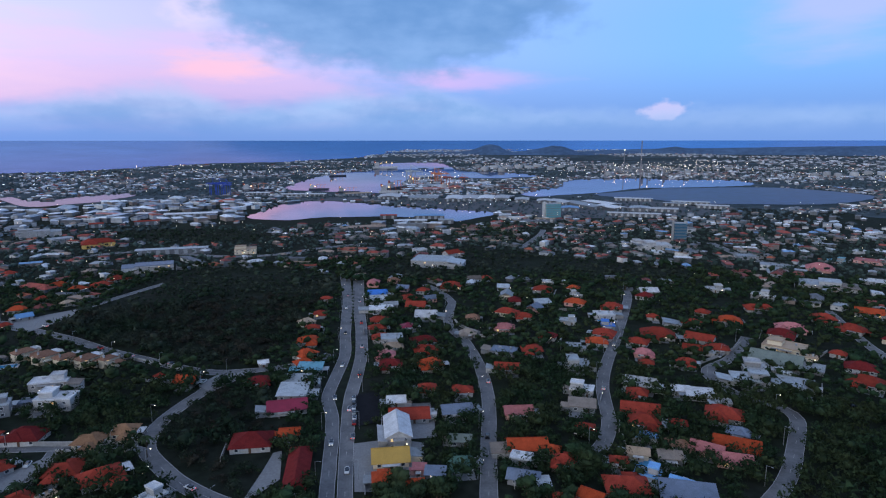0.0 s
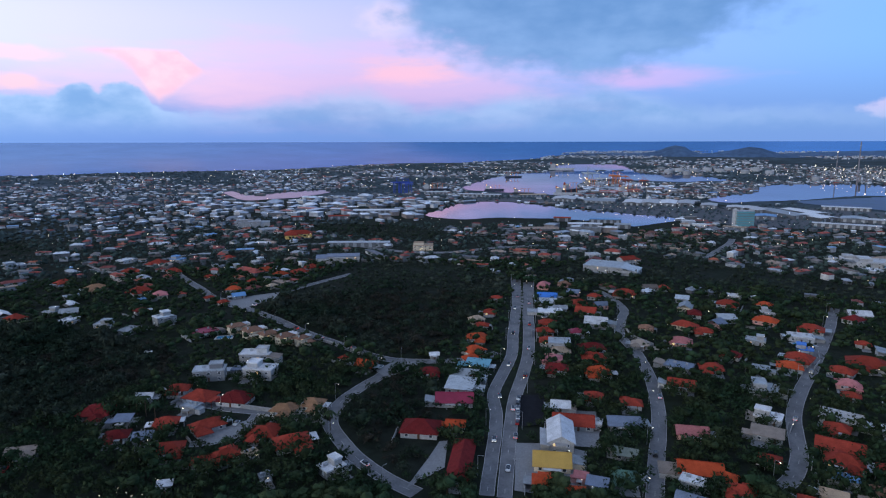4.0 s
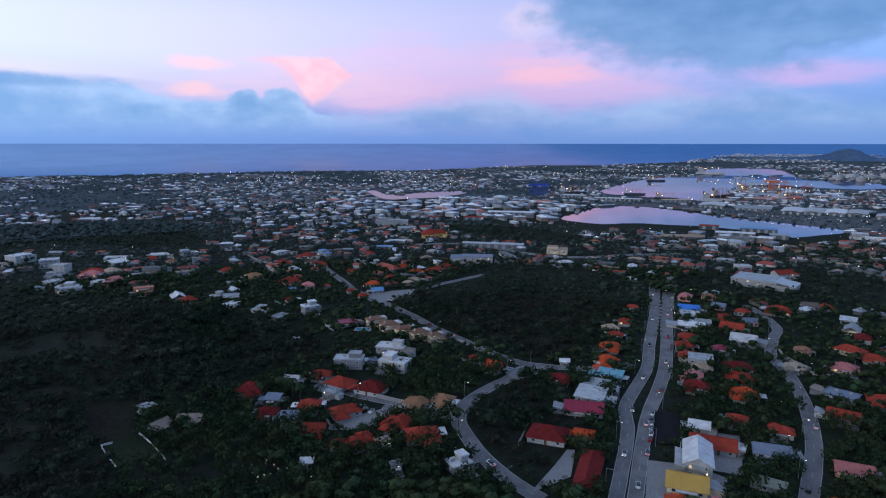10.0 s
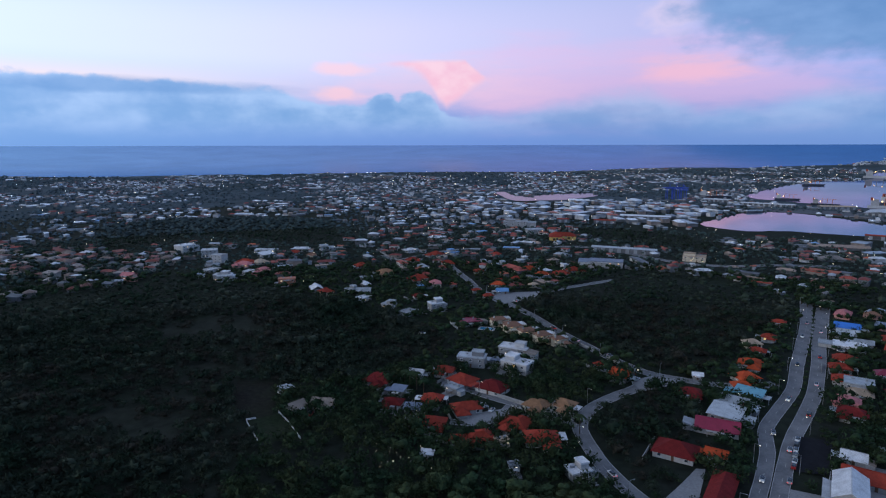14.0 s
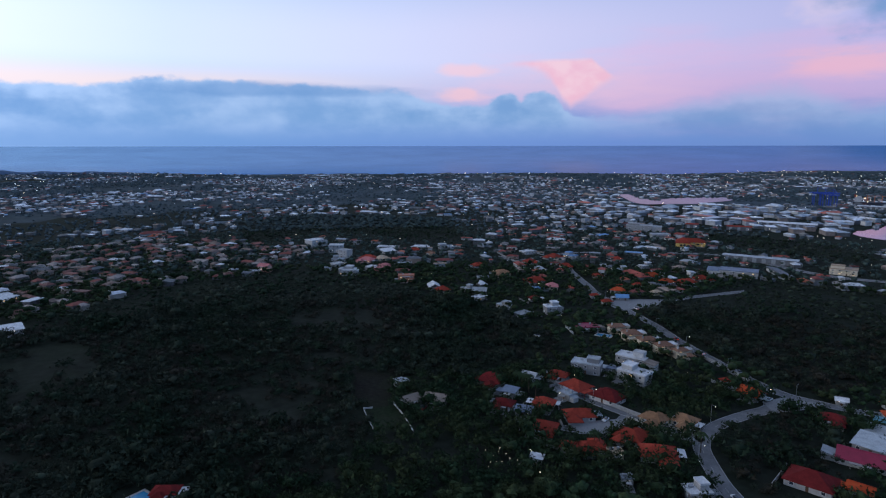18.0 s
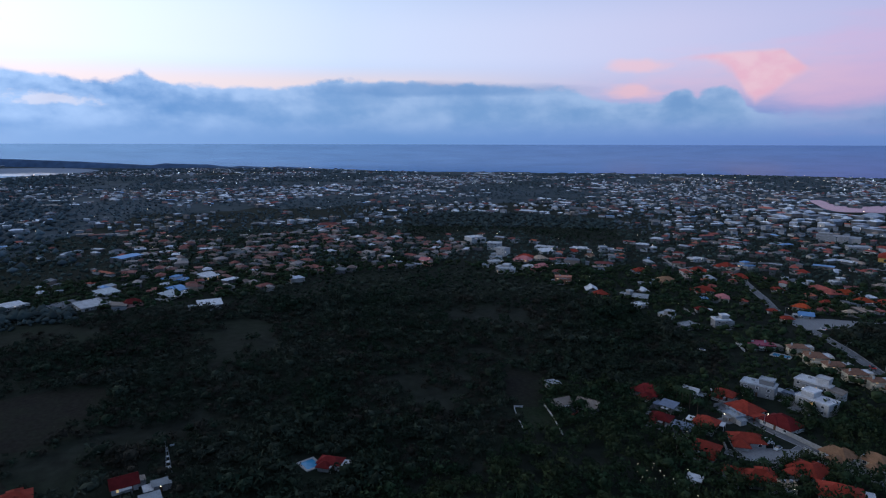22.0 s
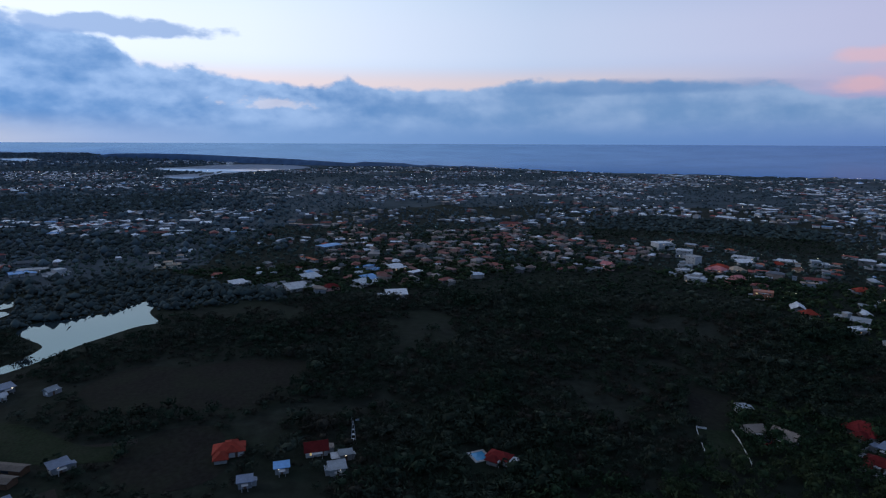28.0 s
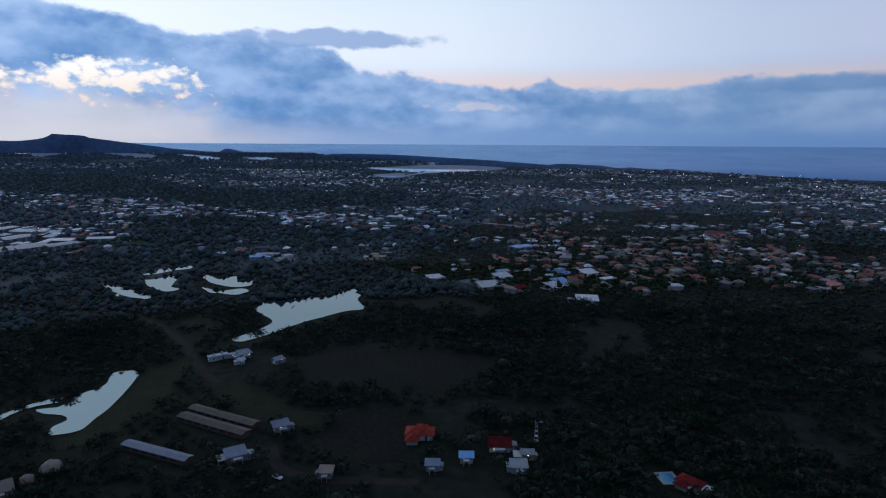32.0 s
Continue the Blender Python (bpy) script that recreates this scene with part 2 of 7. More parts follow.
# ---------------------------------------------------------------- materials
def material(name, colour, rough=.8, vary=.25, scale=.5, metal=0.0, grain=0.0, island=0.0, bump=0.0, bump_scale=3.0, second=None, gloss=.35):
    """A surface with broad stains, fine grain and a shade of its own for each object or loose piece."""
    mat = bpy.data.materials.new(name)
    mat.use_nodes = True
    t = mat.node_tree
    bsdf = t.nodes["Principled BSDF"]
    place = sock(t, "ShaderNodeNewGeometry", {}, out=0)
    n1 = sock(t, "ShaderNodeTexNoise", {"Vector": place, "Scale": scale, "Detail": 4.0, "Roughness": .6})
    n2 = sock(t, "ShaderNodeTexNoise", {"Vector": place, "Scale": scale * 9, "Detail": 3.0})
    base = (*colour, 1)
    if second:
        base = sock(t, "ShaderNodeMix", {0: sock(t, "ShaderNodeMapRange", {0: n1, 1: .38, 2: .62}), 6: (*colour, 1), 7: (*second, 1)}, out=2, data_type="RGBA")
    if island:
        rnd = sock(t, "ShaderNodeNewGeometry", {}, out=8)
    else:
        rnd = sock(t, "ShaderNodeObjectInfo", {}, out=5)
    value = sock(t, "ShaderNodeMath", {0: n1, 1: n2}, operation="ADD")
    value = sock(t, "ShaderNodeMapRange", {0: value, 1: .7, 2: 1.3, 3: 1 - vary, 4: 1 + vary})
    shade = sock(t, "ShaderNodeMapRange", {0: rnd, 1: 0.0, 2: 1.0, 3: 1 - max(island, grain), 4: 1 + max(island, grain)})
    value = sock(t, "ShaderNodeMath", {0: value, 1: shade}, operation="MULTIPLY")
    hue = sock(t, "ShaderNodeHueSaturation", {0: .5, 1: 1.0, 2: value, 3: 1.0, 4: base})
    t.links.new(hue, bsdf.inputs["Base Color"])
    bsdf.inputs["Roughness"].default_value = rough
    bsdf.inputs["Metallic"].default_value = metal
    bsdf.inputs["Specular IOR Level"].default_value = gloss
    if bump:
        n3 = sock(t, "ShaderNodeTexNoise", {"Vector": place, "Scale": bump_scale, "Detail": 5.0})
        t.links.new(sock(t, "ShaderNodeBump", {"Strength": bump, "Distance": .3, "Height": n3}), bsdf.inputs["Normal"])
    return mat


def tiled(name, colour, vary=.3):
    """Clay tiles: rows of ribs, faded and lichened in patches."""
    mat = material(name, colour, .85, vary, .45, grain=.22, gloss=.08)
    t = mat.node_tree
    where = sock(t, "ShaderNodeTexCoord", {}, out=3)
    wave = sock(t, "ShaderNodeTexWave", {"Vector": where, "Scale": 1.1, "Distortion": 1.5}, out=1)
    t.links.new(sock(t, "ShaderNodeBump", {"Strength": .5, "Distance": .08, "Height": wave}), t.nodes["Principled BSDF"].inputs["Normal"])
    return mat


def palette(name, stops, rough=.75):
    """One colour out of a few for each loose piece."""
    mat = bpy.data.materials.new(name)
    mat.use_nodes = True
    t = mat.node_tree
    rnd = sock(t, "ShaderNodeNewGeometry", {}, out=8)
    node = t.nodes.new("ShaderNodeValToRGB")
    t.links.new(rnd, node.inputs[0])
    node.color_ramp.interpolation = "CONSTANT"
    fill_ramp(node.color_ramp, stops)
    place = sock(t, "ShaderNodeNewGeometry", {}, out=0)
    n1 = sock(t, "ShaderNodeTexNoise", {"Vector": place, "Scale": .25, "Detail": 4.0})
    value = sock(t, "ShaderNodeMapRange", {0: n1, 1: .3, 2: .7, 3: .65, 4: 1.2})
    hue = sock(t, "ShaderNodeHueSaturation", {0: .5, 1: 1.0, 2: value, 3: 1.0, 4: node.outputs[0]})
    t.links.new(hue, t.nodes["Principled BSDF"].inputs["Base Color"])
    t.nodes["Principled BSDF"].inputs["Roughness"].default_value = rough
    return mat


def glowing(name, colour, strength):
    mat = bpy.data.materials.new(name)
    mat.use_nodes = True
    bsdf = mat.node_tree.nodes["Principled BSDF"]
    bsdf.inputs["Base Color"].default_value = (*colour, 1)
    bsdf.inputs["Emission Color"].default_value = (*colour, 1)
    bsdf.inputs["Emission Strength"].default_value = strength
    mat.cycles.emission_sampling = "NONE"
    return mat


def water(name, colour, rough, ripple, scale):
    mat = bpy.data.materials.new(name)
    mat.use_nodes = True
    t = mat.node_tree
    bsdf = t.nodes["Principled BSDF"]
    bsdf.inputs["Base Color"].default_value = (*colour, 1)
    bsdf.inputs["Roughness"].default_value = rough
    bsdf.inputs["IOR"].default_value = 1.33
    place = sock(t, "ShaderNodeNewGeometry", {}, out=0)
    n = sock(t, "ShaderNodeTexNoise", {"Vector": place, "Scale": scale, "Detail": 3.0})
    t.links.new(sock(t, "ShaderNodeBump", {"Strength": ripple, "Distance": .4, "Height": n}), bsdf.inputs["Normal"])
    return mat


def rough_sea(name, colour, gloss, rough=.10, tint=(.85, .92, 1)):
    """Choppy water seen from far off: its own blue and a broken reflection."""
    mat = water(name, colour, .25, .0, .02)
    t = mat.node_tree
    deep = sock(t, "ShaderNodeBsdfDiffuse", {0: (*colour, 1)})
    sheen = sock(t, "ShaderNodeBsdfGlossy", {0: (*tint, 1), 1: rough})
    place = sock(t, "ShaderNodeNewGeometry", {}, out=0)
    n = sock(t, "ShaderNodeTexNoise", {"Vector": place, "Scale": .004, "Detail": 3.0})
    share = sock(t, "ShaderNodeMapRange", {0: n, 1: .3, 2: .7, 3: gloss - .03, 4: gloss + .03})
    both = sock(t, "ShaderNodeMixShader", {0: share, 1: deep, 2: sheen})
    t.links.new(both, t.nodes["Material Output"].inputs[0])
    return mat


ROOF = {
    "red": tiled("red_clay_tile", (.24, .038, .024)), "orange": tiled("orange_clay_tile", (.35, .058, .022)), "darkred": tiled("dark_red_tile", (.13, .016, .016)),
    "magenta": material("maroon_sheet", (.21, .016, .045), .5, .2, .3, grain=.15), "pink": tiled("pink_tile", (.40, .15, .15)),
    "white": material("white_coated_roof", (.47, .48, .50), .6, .32, .3, grain=.32), "pale": material("pale_sheet_roof", (.29, .32, .35), .5, .35, .3, grain=.32),
    "grey": material("grey_sheet_roof", (.20, .22, .235), .5, .35, .3, grain=.25), "slate": material("slate_blue_roof", (.12, .15, .21), .55, .25, .3, grain=.2),
    "blue": material("blue_sheet_roof", (.04, .17, .55), .5, .15, .3), "skyblue": material("sky_blue_roof", (.15, .32, .58), .55, .2, .3, grain=.2),
    "teal": material("teal_roof", (.12, .30, .38), .5, .2, .3), "green": material("green_sheet_roof", (.06, .13, .10), .55, .25, .3, grain=.2),
    "greygreen": material("grey_green_roof", (.15, .18, .16), .6, .25, .3), "tan": material("tan_roof", (.36, .27, .19), .8, .25, .3, grain=.2),
    "sand": tiled("sand_tile", (.27, .15, .085)), "mustard": material("mustard_sheet_roof", (.42, .26, .055), .6, .15, .3), "brown": tiled("brown_tile", (.23, .125, .085)),
    "greybrown": material("weathered_roof", (.22, .18, .15), .85, .3, .3, grain=.2), "salmon": material("salmon_render", (.42, .17, .11), .85, .15, .3),
    "rusty": material("rusted_sheet_roof", (.085, .070, .060), .8, .35, .3, grain=.2), "yellow": tiled("ochre_tile", (.36, .10, .03)),
}
WALL = {
    "white": material("white_render", (.33, .33, .33), .85, .3, .35, grain=.35), "cream": material("cream_render", (.58, .50, .38), .85, .15, .35, grain=.15),
    "salmon": ROOF["salmon"], "pinkwash": material("pink_render", (.55, .30, .26), .85, .15, .35, grain=.15), "ochre": material("ochre_render", (.62, .42, .13), .85, .15, .35),
    "greywash": material("grey_render", (.20, .205, .215), .85, .2, .35, grain=.2), "blueglass": material("blue_curtain_wall", (.05, .12, .18), .25, .15, .2),
    "greenglass": material("green_curtain_wall", (.12, .30, .33), .3, .15, .2),
}
GLASS = material("window_glass", (.03, .04, .055), .12, .1, .5)
LIT = glowing("lit_window", (1.0, .62, .26), .8)
LAMP = glowing("lamp_glow", (1.0, .80, .55), 5.0)
COOL_LAMP = glowing("cool_lamp_glow", (.85, .92, 1.0), 6.0)
TIMBER = material("stained_timber", (.09, .05, .03), .7, .2, 1.0)
FRAME = material("white_joinery", (.7, .7, .7), .6, .1, 1.0)
STEEL = material("galvanised_steel", (.32, .34, .36), .45, .15, 2.0, metal=.6)
BARK = material("bark", (.07, .055, .04), .95, .3, 2.0, gloss=.05)
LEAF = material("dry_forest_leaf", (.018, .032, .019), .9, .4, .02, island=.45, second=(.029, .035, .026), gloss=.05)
# leaf for bush past 480 m: haze put into a paler, bluer colour
HAZED_BUSH_LEAF = material("hazed_bush_leaf", (.052, .070, .070), .9, .35, .006, island=.4, second=(.034, .048, .046), gloss=.05)
LEAF_GREEN = material("garden_leaf", (.020, .040, .020), .85, .4, .05, island=.5, second=(.024, .033, .015), gloss=.05)
SCRUB = material("grey_thorn_scrub", (.027, .026, .020), .9, .3, .05, island=.3, gloss=.05)
MEADOW = material("green_meadow", (.035, .075, .040), .95, .35, .02, second=(.024, .050, .028), gloss=.05)
# far land: haze put into the base colour as a pale blue-grey
HAZED_LAND = material("hazed_far_land", (.070, .092, .108), .95, .4, .004, second=(.030, .042, .046), gloss=.05)
# the next three leaves carry distance haze in their colour, paler further out
HAZED_SCRUB_LEAF = material("hazed_scrub_leaf", (.095, .125, .150), .9, .35, .004, island=.4, second=(.066, .090, .105), gloss=.05)
HAZED_FAR_LEAF = material("hazed_far_leaf", (.080, .110, .124), .9, .35, .004, island=.45, second=(.056, .078, .086), gloss=.05)
HAZED_TOWN_LEAF = material("hazed_town_leaf", (.050, .072, .064), .9, .35, .006, island=.45, second=(.036, .053, .045), gloss=.05)
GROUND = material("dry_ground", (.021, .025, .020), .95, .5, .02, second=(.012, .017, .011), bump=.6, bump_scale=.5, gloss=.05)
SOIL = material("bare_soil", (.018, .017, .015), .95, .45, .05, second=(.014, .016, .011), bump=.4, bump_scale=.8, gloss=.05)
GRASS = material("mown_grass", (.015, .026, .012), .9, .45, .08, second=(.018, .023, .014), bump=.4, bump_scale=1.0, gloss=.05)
ASPHALT = material("asphalt", (.115, .118, .128), .8, .22, .12, second=(.145, .147, .155), bump=.2, bump_scale=4.0)
DARK_ASPHALT = material("fresh_asphalt", (.014, .015, .019), .9, .3, .2, gloss=.05)
CONCRETE = material("concrete_paving", (.22, .225, .235), .85, .25, .15, second=(.17, .175, .185))
QUAY_STONE = material("stained_quay", (.085, .09, .10), .9, .35, .02, second=(.05, .055, .065))
KERB = material("kerb_stone", (.33, .33, .34), .85, .2, .8)
DIRT = material("dirt_track", (.030, .027, .023), .95, .3, .15, gloss=.05)
PAINT = material("road_paint", (.34, .34, .33), .7, .25, 1.0)
SEA = rough_sea("sea_water", (.045, .10, .22), .40, .12, (.42, .66, 1))
LAGOON = rough_sea("shallow_lagoon", (.10, .10, .11), .42, .05, (.80, .86, .92))
LAKE = rough_sea("lake_water", (.05, .06, .09), .50, .03, (.95, .92, 1))
BRIGHT_PAN = rough_sea("shallow_brine", (.50, .54, .58), .55, .03)
POND = rough_sea("pond_water", (.02, .03, .035), .27, .01, (.80, .94, 1))
TAR = material("tar_lake", (.026, .050, .135), .45, .5, .006, second=(.016, .030, .075), gloss=.25)


# ---------------------------------------------------------------- small helpers
EYE = np.array((0.0, 0.0, EYE_HEIGHT))


def fold(v):
    """Land past 2.6 km is drawn nearer and smaller in step, so that the sheet ends at the horizon inside the drawn range."""
    v = np.asarray(v, float)
    d = np.hypot(v[:, 0], v[:, 1])
    s = np.where(d > 2600, (2600 + 2100 * (1 - 2600 / np.maximum(d, 1))) / np.maximum(d, 1), 1.0)
    return EYE + (v - EYE) * s[:, None]


def mesh(name, verts, faces, mats, slots=None, smooth=False):
    me = bpy.data.meshes.new(name)
    me.from_pydata([tuple(p) for p in verts], [], [tuple(f) for f in faces])
    for one in mats if isinstance(mats, (list, tuple)) else [mats]:
        me.materials.append(one)
    if slots is not None:
        me.polygons.foreach_set("material_index", slots)
    if smooth:
        me.polygons.foreach_set("use_smooth", [True] * len(me.polygons))
    me.update()
    return me


def child(name, me, parent, at=None, label=""):
    ob = new(name, me)
    ob.parent = parent
    if at is not None:
        ob.matrix_basis = at
    if label:
        ob["label"] = label
    return ob


def box(w, d, h, z=0.0, x=0.0, y=0.0, taper=1.0):
    a, b = w / 2, d / 2
    v = [(x + sx * a * k, y + sy * b * k, zz) for zz, k in ((z, 1.0), (z + h, taper)) for sx, sy in ((-1, -1), (1, -1), (1, 1), (-1, 1))]
    f = [(3, 2, 1, 0), (4, 5, 6, 7), (0, 1, 5, 4), (1, 2, 6, 5), (2, 3, 7, 6), (3, 0, 4, 7)]
    return v, f


def joined(*pieces):
    v, f = [], []
    for pv, pf in pieces:
        n = len(v)
        v += pv
        f += [tuple(i + n for i in face) for face in pf]
    return v, f


def spline(points, step, closed=False):
    """A smooth line through control points, in steps of about that many metres."""
    p = [np.array(q, float) for q in points]
    n = len(p)
    out = []
    for i in range(n if closed else n - 1):
        if closed:
            a, b, c, d = p[i - 1], p[i], p[(i + 1) % n], p[(i + 2) % n]
        else:
            a, b, c, d = p[max(i - 1, 0)], p[i], p[i + 1], p[min(i + 2, n - 1)]
        k = max(1, int(np.linalg.norm(c - b) / step))
        for j in range(k):
            t = j / k
            out.append(.5 * (2 * b + (c - a) * t + (2 * a - 5 * b + 4 * c - d) * t * t + (3 * b - a - 3 * c + d) * t ** 3))
    if not closed:
        out.append(p[-1])
    return np.array(out)


def inside(points, poly):
    x, y = points[:, 0], points[:, 1]
    hit = np.zeros(len(points), bool)
    q = np.asarray(poly, float)
    for (x0, y0), (x1, y1) in zip(q, np.roll(q, -1, 0)):
        if y0 != y1:
            hit ^= ((y0 > y) != (y1 > y)) & (x < (x1 - x0) * (y - y0) / (y1 - y0) + x0)
    return hit


def near_line(points, line, reach):
    hit = np.zeros(len(points), bool)
    for q in line:
        hit |= (points[:, 0] - q[0]) ** 2 + (points[:, 1] - q[1]) ** 2 < reach * reach
    return hit


WATERS, WOODS, OPEN, LINES, TAKEN = [], [], [], [], []

# ---------------------------------------------------------------- ground, sea and water
COAST = [(-60, 60000), (-6, 60000), (-2.5, 20000), (.5, 8500), (4.7, 4450), (11.8, 3610), (17.7, 3530), (23.5, 3060), (29.3, 2780), (38.7, 2800), (46.0, 2730), (53.8, 2660), (59.6, 2690), (64.5, 2660),
         (70.4, 2860), (78.3, 3260), (84.1, 3450), (89.8, 3560), (95.7, 3780), (100.5, 4230), (105.2, 4890), (109.5, 5870), (111.3, 7660), (112.6, 25000), (116, 60000), (142, 60000)]

rings = [1.0] + [60.0 * k for k in range(1, 44)] + [2600 * 1.12 ** k for k in range(1, 48)]
turns = 180
gv = [(r * math.cos(2 * math.pi * k / turns), r * math.sin(2 * math.pi * k / turns), 0.0) for r in rings for k in range(turns)]
far_az = np.degrees(np.arctan2(-np.array(gv)[:, 0], np.array(gv)[:, 1]))
shore = np.interp(far_az, [c[0] for c in COAST], [c[1] for c in COAST], left=1e9, right=1e9)
edge_at = np.minimum(shore * 1.03, np.where(far_az < 60, 7000, 8600))
gv = [(x, y, -.03 * math.hypot(x, y) if math.hypot(x, y) > c else z) for (x, y, z), c in zip(gv, edge_at)] + [(0, 0, 0)]
gf = [(len(gv) - 1, k, (k + 1) % turns) for k in range(turns)] + [(i * turns + k, i * turns + (k + 1) % turns, (i + 1) * turns + (k + 1) % turns, (i + 1) * turns + k) for i in range(len(rings) - 1) for k in range(turns)]
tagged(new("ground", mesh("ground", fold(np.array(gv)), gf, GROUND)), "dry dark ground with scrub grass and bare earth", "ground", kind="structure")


def sea(coast):
    az = np.linspace(coast[0][0], coast[-1][0], 700)
    d0 = np.interp(az, [c[0] for c in coast], [c[1] for c in coast])
    d0 = d0 + np.array([70 * noise.noise((a * .9, 3, 0)) + 30 * noise.noise((a * 3, 8, 0)) for a in az])
    grow = [1.0] + [1.08 ** k for k in range(1, 70)]
    v = [(-math.sin(radians(a)) * d * g, math.cos(radians(a)) * d * g, .4) for g in grow for a, d in zip(az, d0)]
    n = len(az)
    f = [(i * n + k + 1, i * n + k, (i + 1) * n + k, (i + 1) * n + k + 1) for i in range(len(grow) - 1) for k in range(n - 1)]
    tagged(new("sea", mesh("sea", fold(np.array(v)), f, SEA)), "calm blue sea with a pink evening sheen", "sea", kind="structure")


sea([(-60, 6950), (.6, 6950)] + [c for c in COAST if 1 < c[0] < 112] + [(112.4, 9000), (152, 9000)])


def far_plain():
    """Scrub land beyond the near streets, its colour paled and blued as haze would."""
    az = np.linspace(-52, 150, 240)
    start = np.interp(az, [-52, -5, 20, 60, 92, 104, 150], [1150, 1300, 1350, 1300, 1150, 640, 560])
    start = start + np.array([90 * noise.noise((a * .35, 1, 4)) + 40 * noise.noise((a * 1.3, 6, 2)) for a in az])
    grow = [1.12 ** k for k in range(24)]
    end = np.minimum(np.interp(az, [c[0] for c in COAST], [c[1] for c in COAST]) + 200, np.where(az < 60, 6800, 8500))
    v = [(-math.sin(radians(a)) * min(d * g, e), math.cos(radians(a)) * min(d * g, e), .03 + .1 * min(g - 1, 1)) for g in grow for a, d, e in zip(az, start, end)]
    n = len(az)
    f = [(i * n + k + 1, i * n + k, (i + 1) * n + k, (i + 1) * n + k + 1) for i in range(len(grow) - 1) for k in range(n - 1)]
    tagged(new("dry_plain", mesh("dry_plain", fold(np.array(v)), f, HAZED_LAND)), "scrub plain behind the town, paled with haze colour", "ground", kind="structure")


far_plain()


def flat(name, points, mat, z, step=6.0, rough=1.0, straight=False):
    """A level sheet with a smooth, slightly ragged outline."""
    if straight:
        q = np.array(points, float)
        line = np.concatenate([a + (b - a) * np.linspace(0, 1, 9)[:-1, None] for a, b in zip(q, np.roll(q, -1, 0))])
    else:
        line = spline(points, step, True)
    mid = line.mean(0)
    far = np.hypot(*mid)
    out = []
    for q in line:
        k = far / 500 * rough
        n = np.array((noise.noise((q[0] * .06, q[1] * .06, 1)), noise.noise((q[0] * .06, q[1] * .06, 5)))) * 3.0 * k
        out.append(q + n)
    line = np.array(out)
    bm = bmesh.new()
    vs = [bm.verts.new(p) for p in fold(np.column_stack((line, np.full(len(line), z))))]
    face = bm.faces.new(vs)
    if face.normal.z < 0:
        face.normal_flip()
    bmesh.ops.triangulate(bm, faces=[face])
    bmesh.ops.recalc_face_normals(bm, faces=bm.faces)
    me = bpy.data.meshes.new(name)
    bm.to_mesh(me)
    bm.free()
    if sum(p.normal.z for p in me.polygons) < 0:
        me.flip_normals()
    me.materials.append(mat)
    return new(name, me), line


def lake(name, label, points, mat=LAKE, step=8.0, rough=1.0):
    ob, line = flat(name, points, mat, .35 + .03 * len(WATERS), step, rough)
    tagged(ob, label, "water", kind="structure")
    WATERS.append(line)


def plot(name, label, points, mat, z=.06):
    ob, line = flat(name, points, mat, z + .012 * len(OPEN), 4.0, .25, len(points) < 6)
    tagged(ob, label, "ground", kind="structure")
    OPEN.append(line)


def wood(points):
    WOODS.append(np.array(points, float))


def ribbon(line, half, z, lift=None):
    """A strip along a line: left and right edges."""
    d = np.gradient(line, axis=0)
    d /= np.maximum(np.linalg.norm(d, axis=1, keepdims=True), 1e-6)
    side = np.column_stack((-d[:, 1], d[:, 0]))
    return side


def road(name, label, points, width, mat=ASPHALT, kerbs=True, dashes=True, z=.08, end=0.0):
    line = spline(points, 4.0)
    full = width
    if end:
        width = np.linspace(width, end, len(line))[:, None]
    side = ribbon(line, width / 2, z)
    wob = np.array([.25 * noise.noise((q[0] * .08, q[1] * .08, 2)) for q in line])[:, None]
    left, right = line + side * (width / 2 + wob), line - side * (width / 2 - wob)
    n = len(line)
    v = [(*p, z) for p in left] + [(*p, z) for p in right]
    f = [(i + 1, i, n + i, n + i + 1) for i in range(n - 1)]
    ob = tagged(new(name, mesh(name, v, f, mat)), label, "road", kind="structure")
    if kerbs:
        for s, edge_line in ((1, left), (-1, right)):
            o = edge_line + side * s * .18
            kv = [(*p, 0.0) for p in o] + [(*p, z + .13) for p in o] + [(*p, z + .13) for p in edge_line - side * s * .02] + [(*p, z) for p in edge_line - side * s * .02]
            kf = [(r * n + i, r * n + i + 1, (r + 1) * n + i + 1, (r + 1) * n + i) for r in range(3) for i in range(n - 1)]
            child("kerb", mesh("kerb", kv, kf, KERB), ob)
    if dashes:
        dv, df = [], []
        for i in range(1, n - 2, 3):
            a, b, s = line[i], line[i] + (line[i + 1] - line[i]) * .7, side[i] * .09
            k = len(dv)
            dv += [(*(a - s), z + .01), (*(a + s), z + .01), (*(b + s), z + .01), (*(b - s), z + .01)]
            df.append((k + 3, k + 2, k + 1, k))
        child("lane_marking", mesh("lane_marking", dv, df, PAINT), ob, None, "broken white centre line")
    LINES.append((line, max(full, end) / 2))
    return line


